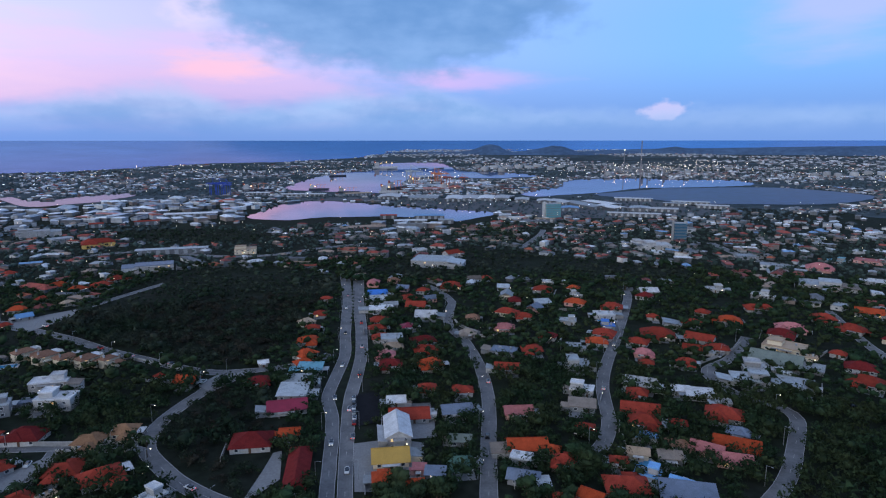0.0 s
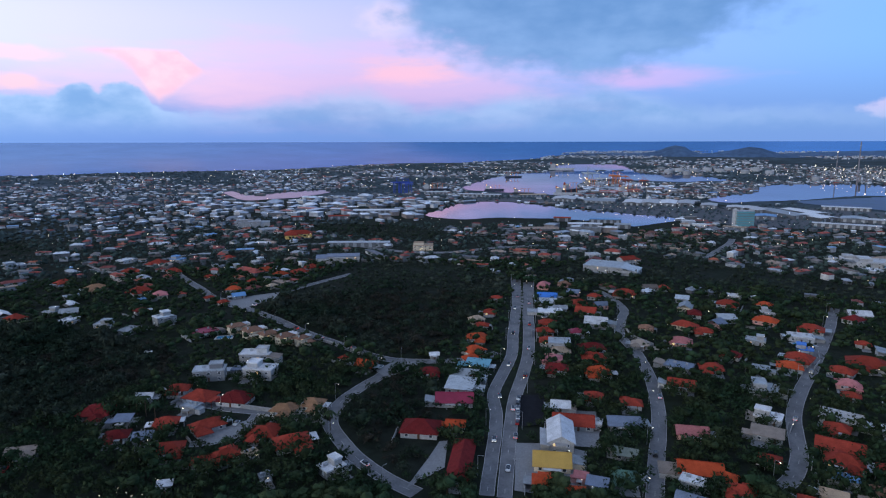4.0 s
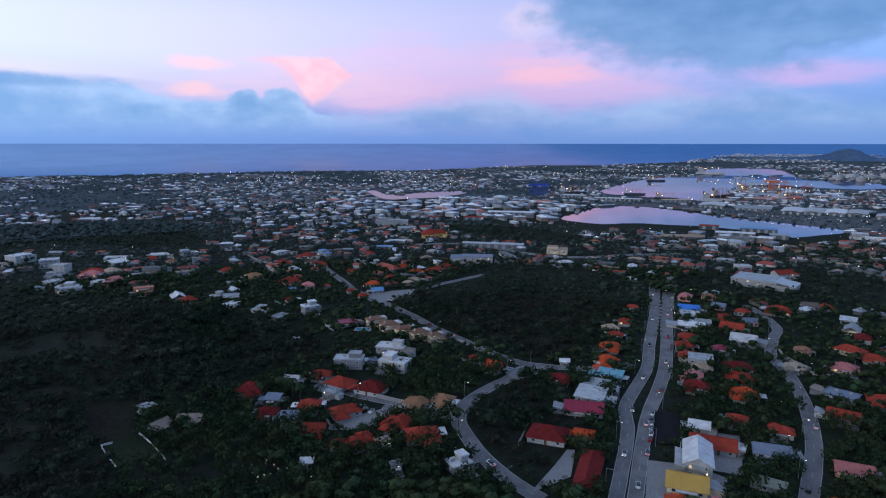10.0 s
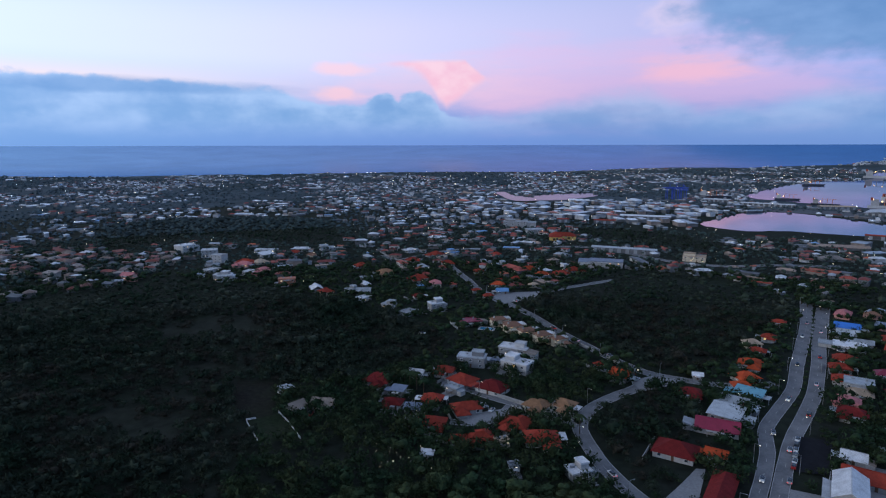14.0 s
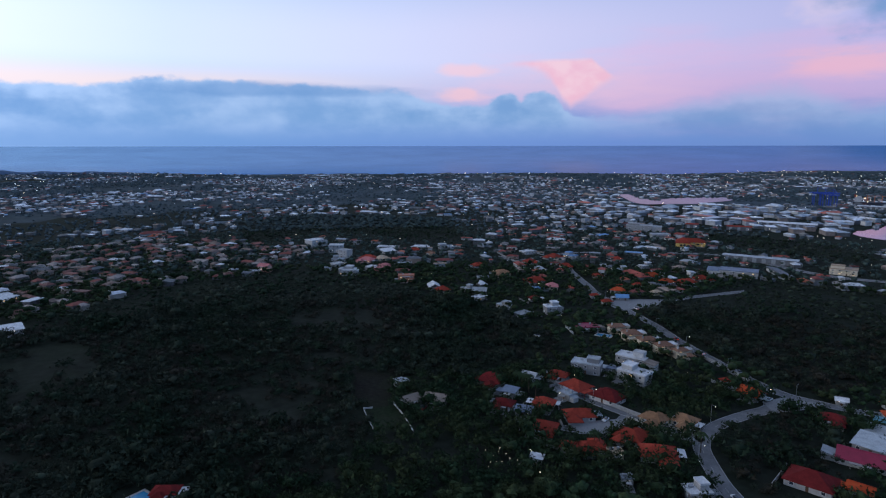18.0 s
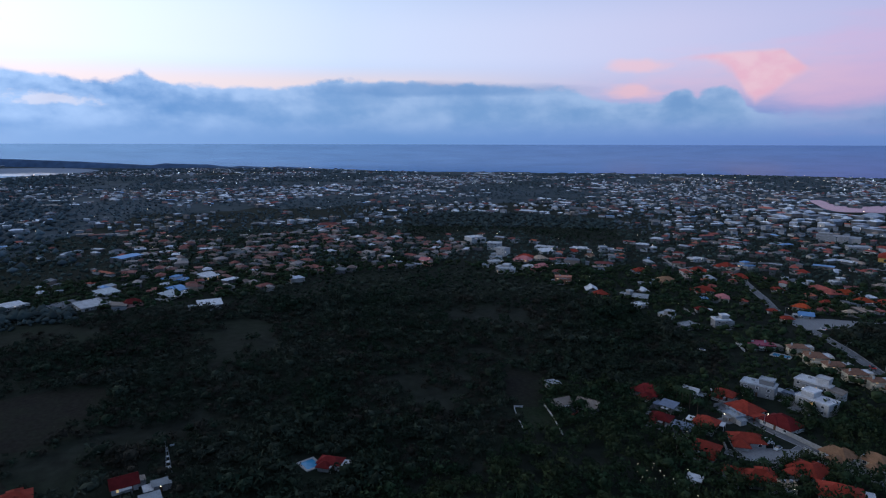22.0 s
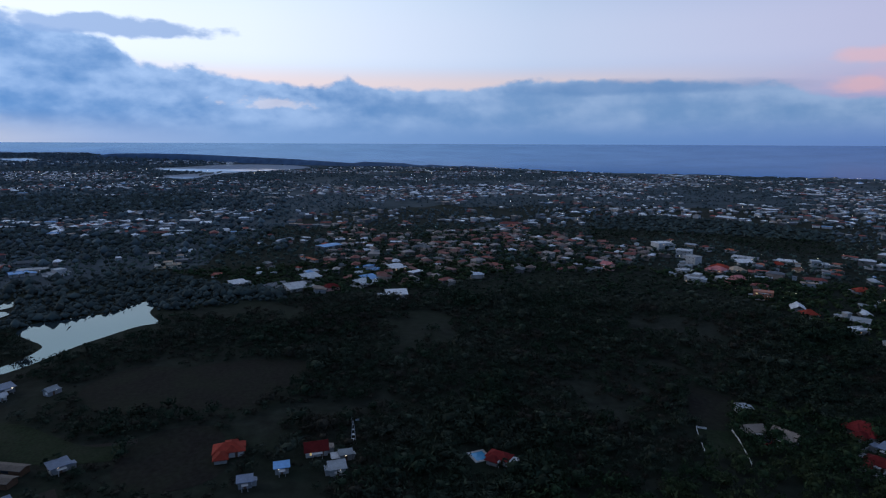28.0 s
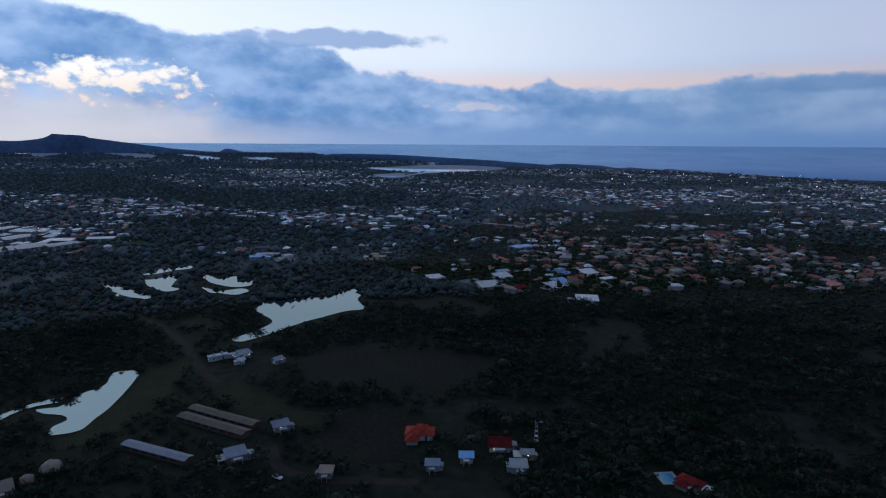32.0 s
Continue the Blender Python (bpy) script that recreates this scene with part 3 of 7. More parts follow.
# ---------------------------------------------------------------- houses
def roof_mesh(kind, w, d, z, mat, over=.7, pitch=.50, thick=.18):
    """Hip, gable, shed or flat roof over a w by d body whose walls end at z; the ridge runs along the longer side."""
    swap = d > w
    a, b = (d, w) if swap else (w, d)
    a, b = a / 2 + over, b / 2 + over
    top = b * pitch
    lo = z - over * pitch * .6
    if kind == "hip":
        r = max(a - b, a * .12)
        v = [(-a, -b, lo), (a, -b, lo), (a, b, lo), (-a, b, lo), (-r, 0, z + top), (r, 0, z + top)]
        f = [(0, 1, 5, 4), (1, 2, 5), (2, 3, 4, 5), (3, 0, 4)]
    elif kind == "gable":
        v = [(-a, -b, lo), (a, -b, lo), (a, b, lo), (-a, b, lo), (-a, 0, z + top), (a, 0, z + top)]
        f = [(0, 1, 5, 4), (2, 3, 4, 5)]
    elif kind == "shed":
        v = [(-a, -b, z + .1), (a, -b, z + .1), (a, b, z + b * .34), (-a, b, z + b * .34)]
        f = [(0, 1, 2, 3)]
    else:
        a, b = a - over + .25, b - over + .25
        v, f = box(2 * a, 2 * b, .35, z)
        rim = [box(2 * a, .2, .3, z + .35, 0, s * (b - .1)) for s in (-1, 1)] + [box(.2, 2 * b - .4, .3, z + .35, s * (a - .1), 0) for s in (-1, 1)]
        v, f = joined((v, f), *rim)
        thick = 0
    if thick:
        n = len(v)
        v = v + [(x, y, q - thick) for x, y, q in v]
        rim_edges = [(0, 1), (1, 2), (2, 3), (3, 0)] if kind in ("hip", "shed") else [(0, 1), (1, 5), (5, 2), (2, 3), (3, 4), (4, 0)]
        f = f + [tuple(n + i for i in reversed(face)) for face in f] + [(q, p, n + p, n + q) for p, q in rim_edges]
    if swap:
        v = [(-y, x, q) for x, y, q in v]
    return mesh("roof", v, f, mat)


def wall_mesh(w, d, h, mat, roof, pitch=.50):
    v, f = box(w, d, h)
    if roof == "gable":
        top = (min(w, d) / 2 + .7) * pitch - .15
        for s in (-1, 1):
            k = len(v)
            if w >= d:
                v = v + [(s * w / 2, -d / 2, h), (s * w / 2, d / 2, h), (s * w / 2, 0, h + top)]
            else:
                v = v + [(-w / 2, s * d / 2, h), (w / 2, s * d / 2, h), (0, s * d / 2, h + top)]
            f = f + [(k, k + 1, k + 2)]
    return mesh("wall", v, f, mat)


WINDOW = mesh("window", *joined(box(1.5, .14, 1.3)), FRAME)
PANE = mesh("pane", *box(1.26, .06, 1.06, .12), GLASS)
PANE_LIT = mesh("pane", *box(1.26, .06, 1.06, .12), LIT)
DOOR = mesh("door", *box(1.0, .16, 2.1), TIMBER)
KIND = {"h": "hip", "g": "gable", "f": "flat", "s": "shed"}
LOOK = {"red": "red clay tile", "orange": "orange clay tile", "darkred": "dark red tile", "magenta": "maroon sheet metal", "pink": "faded pink tile", "white": "white coated",
        "pale": "pale grey sheet", "grey": "grey sheet metal", "slate": "slate blue", "blue": "bright blue sheet", "skyblue": "light blue", "teal": "teal", "green": "dark green sheet",
        "greygreen": "grey-green sheet", "tan": "tan", "sand": "sand-coloured tile", "mustard": "mustard yellow sheet", "brown": "brown tile", "greybrown": "weathered grey-brown",
        "salmon": "salmon pink", "rusty": "dull rusted sheet", "yellow": "ochre tile"}
rng = random.Random(7)


def windows(root, w, d, h, facing):
    """Windows on the two walls that look to the open side, and a door."""
    rows = max(1, int(h // 2.7))
    for row in range(rows):
        n = max(1, min(4, int(w // 4)))
        for k in range(n):
            x = -w / 2 + w * (k + .5) / n
            if row == 0 and k == n // 2:
                child("door", DOOR, root, pose(x, -d / 2, 0))
                continue
            win = child("window", WINDOW, root, pose(x, -d / 2, .8 + row * 2.75))
            child("pane", PANE_LIT if rng.random() < .10 else PANE, win, pose(0, -.06, 0))
    for s in (-1, 1):
        win = child("window", WINDOW, root, pose(s * w / 2, rng.uniform(-.2, .2) * d, .9, 0, 0, 90))
        child("pane", PANE, win, pose(0, s * .06, 0))


def house(x, y, w, d, yaw, roof="h", colour="red", wall="white", storeys=1, garden=True):
    """A house whose front (local -y) looks towards the open side."""
    h = 2.75 * storeys
    kind = KIND[roof]
    size = "low" if storeys == 1 else "two-storey" if storeys == 2 else "multi-storey"
    root = tagged(new("house"), f"{size} house with {LOOK[colour]} {kind} roof and {'white' if wall == 'white' else 'painted'} walls", "house", "houses of the town")
    root.matrix_basis = pose(x, y, 0, 0, 0, yaw)
    child("wall", wall_mesh(w, d, h, WALL[wall], kind), root)
    child("roof", roof_mesh(kind, w, d, h, ROOF[colour]), root)
    windows(root, w, d, h, yaw)
    if kind == "hip" and w > 8:
        if rng.random() < .8:
            ww, wd = w * rng.uniform(.36, .52), d * rng.uniform(.35, .6)
            side = rng.choice((-1, 1))
            wing = child("wing", wall_mesh(ww, wd, h - .35, WALL[wall], "hip"), root, pose(side * (w - ww) / 2 * rng.uniform(.6, 1.0), -(d + wd) / 2 + .3, 0))
            child("wing_roof", roof_mesh("hip", ww, wd + 1.5, h - .35, ROOF[colour]), wing, pose(0, .4, 0))
        if rng.random() < .6:
            cw = w * rng.uniform(.34, .48)
            child("cross_roof", roof_mesh("hip", cw, d * rng.uniform(1.1, 1.3), h + .25, ROOF[colour], .5), root, pose(rng.uniform(-.28, .28) * w, rng.uniform(-.05, .15) * d, 0))
        if rng.random() < .45:
            side = rng.choice((-1, 1))
            child("lean_to", mesh("lean_to", *joined(box(w * .3, d * .7, .14, 2.3), *[box(.16, .16, 2.3, 0, q * w * .13, r * d * .3) for q in (-1, 1) for r in (-1, 1)]), ROOF[rng.choice((colour, "pale", "white", "grey"))]), root, pose(side * w * .63, rng.uniform(-.2, .2) * d, 0))
    if kind == "flat":
        child("roof_tank", mesh("roof_tank", *box(1.1, 1.1, 1.2, h + .36, w * .25, d * .15, .9), STEEL), root)
        child("air_conditioner", mesh("air_conditioner", *box(1.6, 1.0, .8, h + .36, -w * .2, d * .2), STEEL), root)
        if w > 8 and rng.random() < .6:
            uw, ud = w * rng.uniform(.35, .55), d * rng.uniform(.5, .8)
            top = child("upper_room", mesh("upper_room", *box(uw, ud, 2.3), WALL[wall]), root, pose(rng.choice((-.22, .22)) * w, rng.uniform(-.05, .12) * d, h + .34))
            child("upper_roof", roof_mesh("flat", uw, ud, 2.3, ROOF[colour]), top)
    if kind in ("flat", "shed", "gable") and rng.random() < .6:
        aw, ad = w * rng.uniform(.3, .5), d * rng.uniform(.45, .8)
        side = rng.choice((-1, 1))
        annex = child("annex", mesh("annex", *box(aw, ad, h * .8), WALL[wall]), root, pose(side * (w + aw) / 2 * .96, rng.uniform(-.3, .1) * d, 0))
        child("annex_roof", roof_mesh("shed", aw, ad, h * .8, ROOF[rng.choice((colour, colour, "pale", "grey", "greybrown"))], .3), annex)
    if rng.random() < .5:
        child("wall_lamp", mesh("wall_lamp", *box(.34, .2, .3, 2.1, rng.uniform(-.4, .4) * w, -d / 2 - .12), LAMP), root, None, "lit lamp on the house wall")
    if kind == "gable":
        child("ridge_cap", mesh("ridge_cap", *box(max(w, d) + 1.0, .4, .1), ROOF[colour]), root, pose(0, 0, h + (min(w, d) / 2 + .7) * .50, 0, 0, 0 if w >= d else 90))
    if rng.random() < .5:
        porch = child("porch", mesh("porch", *box(w * .5, 2.4, .14, h - .55, 0, -d / 2 - 1.2), WALL["white"]), root)
        for s in (-1, 1):
            child("post", mesh("post", *box(.18, .18, h - .55, 0, s * w * .22, -d / 2 - 2.2), WALL["white"]), porch)
    if garden and rng.random() < .6:
        tw, td = w * rng.uniform(.5, 1.0), rng.uniform(3, 6)
        child("terrace", mesh("terrace", *box(tw, td, .14, 0, rng.choice((-1, 1)) * (w - tw) / 2, -d / 2 - td / 2 - .1), CONCRETE), root, None, "pale concrete terrace")
    if garden and rng.random() < .28:
        side = rng.choice((-1, 1))
        child("boundary_wall", mesh("boundary_wall", *box(.25, d + rng.uniform(4, 9), 1.6, 0, side * (w / 2 + rng.uniform(2.5, 4)), -1.5), WALL["white"]), root)
    if rng.random() < .3:
        child("carport", mesh("carport", *joined(box(3.4, 5.4, .12, 2.3, 0, 0), *[box(.14, .14, 2.3, 0, sx * 1.5, sy * 2.5) for sx in (-1, 1) for sy in (-1, 1)]), ROOF[rng.choice(("pale", "white", "grey"))]), root, pose(rng.choice((-1, 1)) * (w / 2 + 1.9), -d * .1, 0))
    TAKEN.append((x, y, (w + d) / 4))
    return root


SHED_WALL = material("shed_cladding", (.10, .105, .115), .7, .3, .1, grain=.3)


def warehouse(x, y, w, d, yaw, colour="white", h=5.5):
    root = tagged(new("warehouse"), f"long industrial warehouse with {LOOK[colour]} low-pitched roof", "warehouse", "warehouses")
    root.matrix_basis = pose(x, y, 0, 0, 0, yaw)
    child("wall", wall_mesh(w, d, h, SHED_WALL, "gable", .10), root)
    child("roof", roof_mesh("gable", w, d, h, ROOF[colour], .4, .10), root)
    for k in range(max(2, int(w // 9))):
        child("loading_door", mesh("loading_door", *joined(box(4, .2, 4.4), box(4.2, .3, .3, 4.4)), STEEL), root, pose(-w / 2 + w * (k + .5) / max(2, int(w // 9)), -d / 2, 0))
    TAKEN.append((x, y, (w + d) / 4))


def town_house(x, y, w, d, yaw, colour="brown"):
    """One of a row of stepped two-storey terraces with balconies."""
    root = tagged(new("town_house"), "two-storey terraced town house with brown tile roof and cream balconies", "house", "terrace of town houses")
    root.matrix_basis = pose(x, y, 0, 0, 0, yaw)
    child("wall", wall_mesh(w, d * .6, 5.0, WALL["cream"], "hip"), root, pose(0, d * .2, 0))
    child("roof", roof_mesh("hip", w * .80, d * .70, 5.0, ROOF[colour], .5), root, pose(-w * .08, d * .2, 0))
    child("roof_terrace", roof_mesh("flat", w * .22, d * .5, 5.0, ROOF["white"]), root, pose(w * .40, d * .2, 0), "pale flat roof terrace")
    low = child("lower_wing", wall_mesh(w * .56, d * .46, 2.6, WALL["cream"], "hip"), root, pose(w * .20, -d * .3, 0))
    child("wing_roof", roof_mesh("hip", w * .56, d * .52, 2.6, ROOF[colour], .7), low)
    child("balcony", mesh("balcony", *joined(box(w * .46, d * .42, .2, 2.9, -w * .26, -d * .29), box(w * .46, .14, .9, 3.1, -w * .26, -d * .5), box(.14, d * .42, .9, 3.1, -w * .48, -d * .29)), WALL["cream"]), root, None, "pale curved balcony")
    child("party_wall", mesh("party_wall", *box(.3, d * .7, 5.6, 0, w * .5, .15 * d), WALL["white"]), root)
    child("chimney", mesh("chimney", *box(.8, .8, 1.6, 5.6, -w * .36, d * .1), WALL["white"]), root)
    for k in (-1, 1):
        win = child("window", WINDOW, root, pose(k * w * .25, -d * .1 if k < 0 else -d * .53, .8 if k > 0 else 3.9))
        child("pane", PANE_LIT if rng.random() < .3 else PANE, win, pose(0, -.06, 0))
    TAKEN.append((x, y, (w + d) / 4))


def office(x, y, w, d, yaw, h, wall, storeys):
    root = tagged(new("office_block"), "glazed office tower with pale floor bands and flat roof", "office building")
    root.matrix_basis = pose(x, y, 0, 0, 0, yaw)
    child("wall", mesh("wall", *box(w, d, h), WALL[wall]), root)
    child("roof", roof_mesh("flat", w, d, h, ROOF["pale"]), root)
    for k in range(storeys):
        z = h * (k + .1) / storeys
        child("floor_band", mesh("floor_band", *box(w + .5, d + .5, h / storeys * .22, z), WALL["greywash"]), root)
    for s in (-1, 1):
        child("stair_tower", mesh("stair_tower", *box(w * .16, d * .5, h + 2.5, 0, s * w * .5, 0), WALL["white"]), root)
    TAKEN.append((x, y, (w + d) / 4))


# ---------------------------------------------------------------- other things
def line_wall(name, label, points, h, mat, thick=.25, category="wall", step=4.0):
    """A low garden wall along a line, with a coping."""
    line = spline(points, step)
    side = ribbon(line, 0, 0)
    n = len(line)
    v, f = [], []
    for z0, z1, t in ((0, h, thick / 2), (h, h + .1, thick / 2 + .06)):
        k = len(v)
        for off, z in ((-t, z0), (-t, z1), (t, z1), (t, z0)):
            v += [(*p, z) for p in line + side * off]
        f += [(k + r * n + i, k + r * n + i + 1, k + ((r + 1) % 4) * n + i + 1, k + ((r + 1) % 4) * n + i) for r in range(4) for i in range(n - 1)]
        f += [(k, k + n, k + 2 * n, k + 3 * n), (k + 4 * n - 1, k + 3 * n - 1, k + 2 * n - 1, k + n - 1)]
    tagged(new(name, mesh(name, v, f, mat)), label, category)


def rail_fence(points):
    """White field fence: posts and two rails."""
    line = spline(points, 3.0)
    root = tagged(new("field_fence"), "white painted post and rail fence round a field", "fence")
    post = mesh("post", *box(.2, .2, 1.3), FRAME)
    for a, b in zip(line[:-1], line[1:]):
        u = b - a
        ang = math.degrees(math.atan2(u[1], u[0]))
        child("post", post, root, pose(a[0], a[1], 0))
        for z in (.55, 1.05):
            child("rail", mesh("rail", *box(np.linalg.norm(u), .1, .22, -.1), FRAME), root, pose(*((a + b) / 2), z, 0, 0, ang))


def long_shed(x0, y0, x1, y1, w, colour):
    u = np.array((x1 - x0, y1 - y0))
    size = np.linalg.norm(u)
    root = tagged(new("farm_shed"), f"long low farm shed with {LOOK[colour]} low roof", "shed", "farm sheds")
    root.matrix_basis = pose((x0 + x1) / 2, (y0 + y1) / 2, 0, 0, 0, math.degrees(math.atan2(u[1], u[0])))
    child("wall", wall_mesh(size, w, 2.6, TIMBER, "gable", .22), root)
    child("roof", roof_mesh("gable", size, w, 2.6, ROOF[colour], .5, .22), root)
    for k in range(int(size // 5)):
        for s in (-1, 1):
            child("opening", mesh("opening", *box(3.2, .1, 1.2, 1.0), GLASS), root, pose(-size / 2 + 2.5 + 5 * k, s * (w / 2 + .02), 0))
    TAKEN.extend((x0 + u[0] * t, y0 + u[1] * t, w) for t in np.linspace(0, 1, int(size / w) + 2))


def rounded(w, d, h, z, bevel):
    bm = bmesh.new()
    bmesh.ops.create_cube(bm, size=1.0, matrix=Matrix.Translation((0, 0, z + h / 2)) @ Matrix.Diagonal((w, d, h, 1)))
    bmesh.ops.bevel(bm, geom=bm.edges[:], offset=bevel, segments=2, affect="EDGES")
    v = [q.co[:] for q in bm.verts]
    bm.verts.index_update()
    f = [tuple(q.index for q in face.verts) for face in bm.faces]
    bm.free()
    return v, f


def drum(r, h, z=0.0, sides=16, top=1.0, x=0.0, y=0.0):
    v = [(x + math.cos(2 * math.pi * k / sides) * r * s, y + math.sin(2 * math.pi * k / sides) * r * s, q) for q, s in ((z, 1.0), (z + h, top)) for k in range(sides)]
    f = [(k, (k + 1) % sides, sides + (k + 1) % sides, sides + k) for k in range(sides)] + [tuple(range(sides, 2 * sides)), tuple(reversed(range(sides)))]
    return v, f


CAR_PAINT = {"white": material("white_car_paint", (.62, .64, .66), .3, .05, 1.0, gloss=.5), "silver": material("silver_car_paint", (.32, .34, .36), .3, .05, 1.0, gloss=.5),
             "black": material("black_car_paint", (.015, .016, .02), .25, .05, 1.0, gloss=.5), "red": material("red_car_paint", (.30, .02, .02), .3, .05, 1.0, gloss=.5)}
RUBBER = material("tyre_rubber", (.02, .02, .02), .9, .1, 2.0)
TAIL = glowing("tail_lamp", (1.0, .05, .03), 1.5)
HEAD = glowing("head_lamp", (1.0, .90, .72), 2.2)
CAR_PARTS = {k: (mesh("body", *rounded(4.3, 1.75, .75, .35, .18), m), mesh("cabin", *joined(box(2.3, 1.55, .6, 1.05, -.2, 0, .8)), GLASS)) for k, m in CAR_PAINT.items()}
WHEEL = mesh("wheel", [(x, z, y + .33) for x, y, z in drum(.33, .24, -.12)[0]], drum(.33, .24)[1], RUBBER)
LAMP_BOX = {"head": mesh("headlight", *box(.1, .4, .16), HEAD), "tail": mesh("tail_light", *box(.1, .4, .16), TAIL)}


def car(x, y, yaw, paint="white", lit=True):
    root = tagged(new("car"), f"{paint} saloon car {'driving with its lamps lit' if lit else 'parked beside the road'}", "car", "cars")
    root.matrix_basis = pose(x, y, .10, 0, 0, yaw)
    body, cabin = CAR_PARTS[paint]
    child("body", body, root)
    child("cabin", cabin, root)
    for sx in (-1, 1):
        for sy in (-1, 1):
            child("wheel", WHEEL, root, pose(sx * 1.35, sy * .8, 0))
    if lit:
        for sy in (-1, 1):
            child("headlight", LAMP_BOX["head"], root, pose(2.14, sy * .6, .65))
            child("tail_light", LAMP_BOX["tail"], root, pose(-2.14, sy * .6, .75))


POLE = mesh("pole", *drum(.11, 8.0, 0, 8, .6), STEEL)
ARM = mesh("arm", *box(1.8, .09, .09, 7.9, .9), STEEL)
HEAD_BOX = mesh("lamp_head", *rounded(.7, .32, .16, 7.8, .05), STEEL)
BULB = mesh("bulb", *drum(.24, .16, 7.62, 8), LAMP)


def street_lamp(x, y, yaw, lit=True):
    root = tagged(new("street_lamp"), "tall steel street lamp beside the road", "street lamp", "street lamps")
    root.matrix_basis = pose(x, y, 0, 0, 0, yaw)
    child("pole", POLE, root)
    child("arm", ARM, root)
    child("lamp_head", HEAD_BOX, root, pose(1.9, 0, 0))
    if lit:
        child("bulb", BULB, root, pose(1.9, 0, 0))


def pool(x, y, w, d, yaw):
    root = tagged(new("swimming_pool"), "small blue swimming pool with white paved rim", "swimming pool")
    root.matrix_basis = pose(x, y, 0, 0, 0, yaw)
    rim = [box(w + 2, 1, .3, 0, 0, s * (d / 2 + .5)) for s in (-1, 1)] + [box(1, d, .3, 0, s * (w / 2 + .5)) for s in (-1, 1)]
    child("rim", mesh("rim", *joined(*rim), WALL["white"]), root)
    child("pool_water", mesh("pool_water", *box(w, d, .2), POOL_BLUE), root)
    TAKEN.append((x, y, max(w, d) / 2 + 1))
    TAKEN.append((x, y, w * .75))


POOL_BLUE = material("pool_blue", (.06, .28, .50), .1, .1, .5, gloss=.5)


def palm(x, y, h):
    root = tagged(new("palm_tree"), "slender palm with drooping green fronds in a garden", "palm tree", "palms")
    root.matrix_basis = pose(x, y, 0, 0, 0, rng.uniform(0, 360))
    child("trunk", mesh("trunk", *drum(.22, h, 0, 8, .55), BARK), root)
    for k in range(13):
        a = k * 2.4
        drop = rng.uniform(.2, 1.6)
        v, f = [], []
        for j in range(5):
            r = .2 + j * .75
            z = h + .6 * math.sin(j * .75) - drop * (j / 4) ** 2 * 1.6
            wd = (.12, .42, .5, .38, .05)[j]
            cx, cy = math.cos(a) * r, math.sin(a) * r
            nx, ny = -math.sin(a) * wd, math.cos(a) * wd
            v += [(cx + nx, cy + ny, z - .12), (cx, cy, z + .08), (cx - nx, cy - ny, z - .12)]
        for j in range(4):
            f += [(3 * j, 3 * j + 1, 3 * j + 4, 3 * j + 3), (3 * j + 1, 3 * j + 2, 3 * j + 5, 3 * j + 4)]
        child("frond", mesh("frond", v, f, LEAF_GREEN), root)


def wind_pump(x, y, h=10.0):
    root = tagged(new("wind_pump"), "old steel wind pump on a lattice mast", "wind pump")
    root.matrix_basis = pose(x, y, 0)
    for sx in (-1, 1):
        for sy in (-1, 1):
            child("leg", mesh("leg", [(sx * 1.1 - .1, sy * 1.1 - .1, 0), (sx * 1.1 + .1, sy * 1.1 - .1, 0), (sx * 1.1 + .1, sy * 1.1 + .1, 0), (sx * 1.1 - .1, sy * 1.1 + .1, 0),
                                      (sx * .2 - .08, sy * .2 - .08, h), (sx * .2 + .08, sy * .2 - .08, h), (sx * .2 + .08, sy * .2 + .08, h), (sx * .2 - .08, sy * .2 + .08, h)], box(1, 1, 1)[1], STEEL), root)
    for k in range(4):
        child("brace", mesh("brace", *box(2.0 - k * .4, 2.0 - k * .4, .1, 1.8 + 2.2 * k), STEEL), root)
    for k in range(12):
        child("blade", mesh("blade", *box(.45, .05, 1.5, .5), STEEL), root, pose(0, -.5, h + .3, 0, 30 * k, 0))
    child("vane", mesh("vane", *box(.06, 1.6, .8, h, 0, 1.8), STEEL), root)


def rock(x, y, r):
    v = [tuple(np.array(q) * (r, r * .8, r * .75) * (1 + .22 * noise.noise((q[0] * 2, q[1] * 2, q[2] * 2)))) for q in ROCK_V]
    ob = tagged(new("boulder", mesh("boulder", v, ROCK_F, ROOF["greybrown"], smooth=True)), "pale weathered limestone boulder in the scrub", "rock")
    ob.matrix_basis = pose(x, y, r * .3)


bm = bmesh.new()
bmesh.ops.create_icosphere(bm, subdivisions=3, radius=1.0)
ROCK_V = [q.co[:] for q in bm.verts]
ROCK_F = [tuple(q.index for q in face.verts) for face in bm.faces]
bm.free()


def placed(pieces_mesh, x, y, yaw=0.0):
    """Moves a mesh to its place and draws the far ones nearer."""
    n = len(pieces_mesh.vertices)
    co = np.empty(n * 3)
    pieces_mesh.vertices.foreach_get("co", co)
    co = co.reshape(-1, 3)
    c, s = math.cos(radians(yaw)), math.sin(radians(yaw))
    co = np.column_stack((co[:, 0] * c - co[:, 1] * s + x, co[:, 0] * s + co[:, 1] * c + y, co[:, 2]))
    pieces_mesh.vertices.foreach_set("co", fold(co).ravel())
    pieces_mesh.update()
    return pieces_mesh


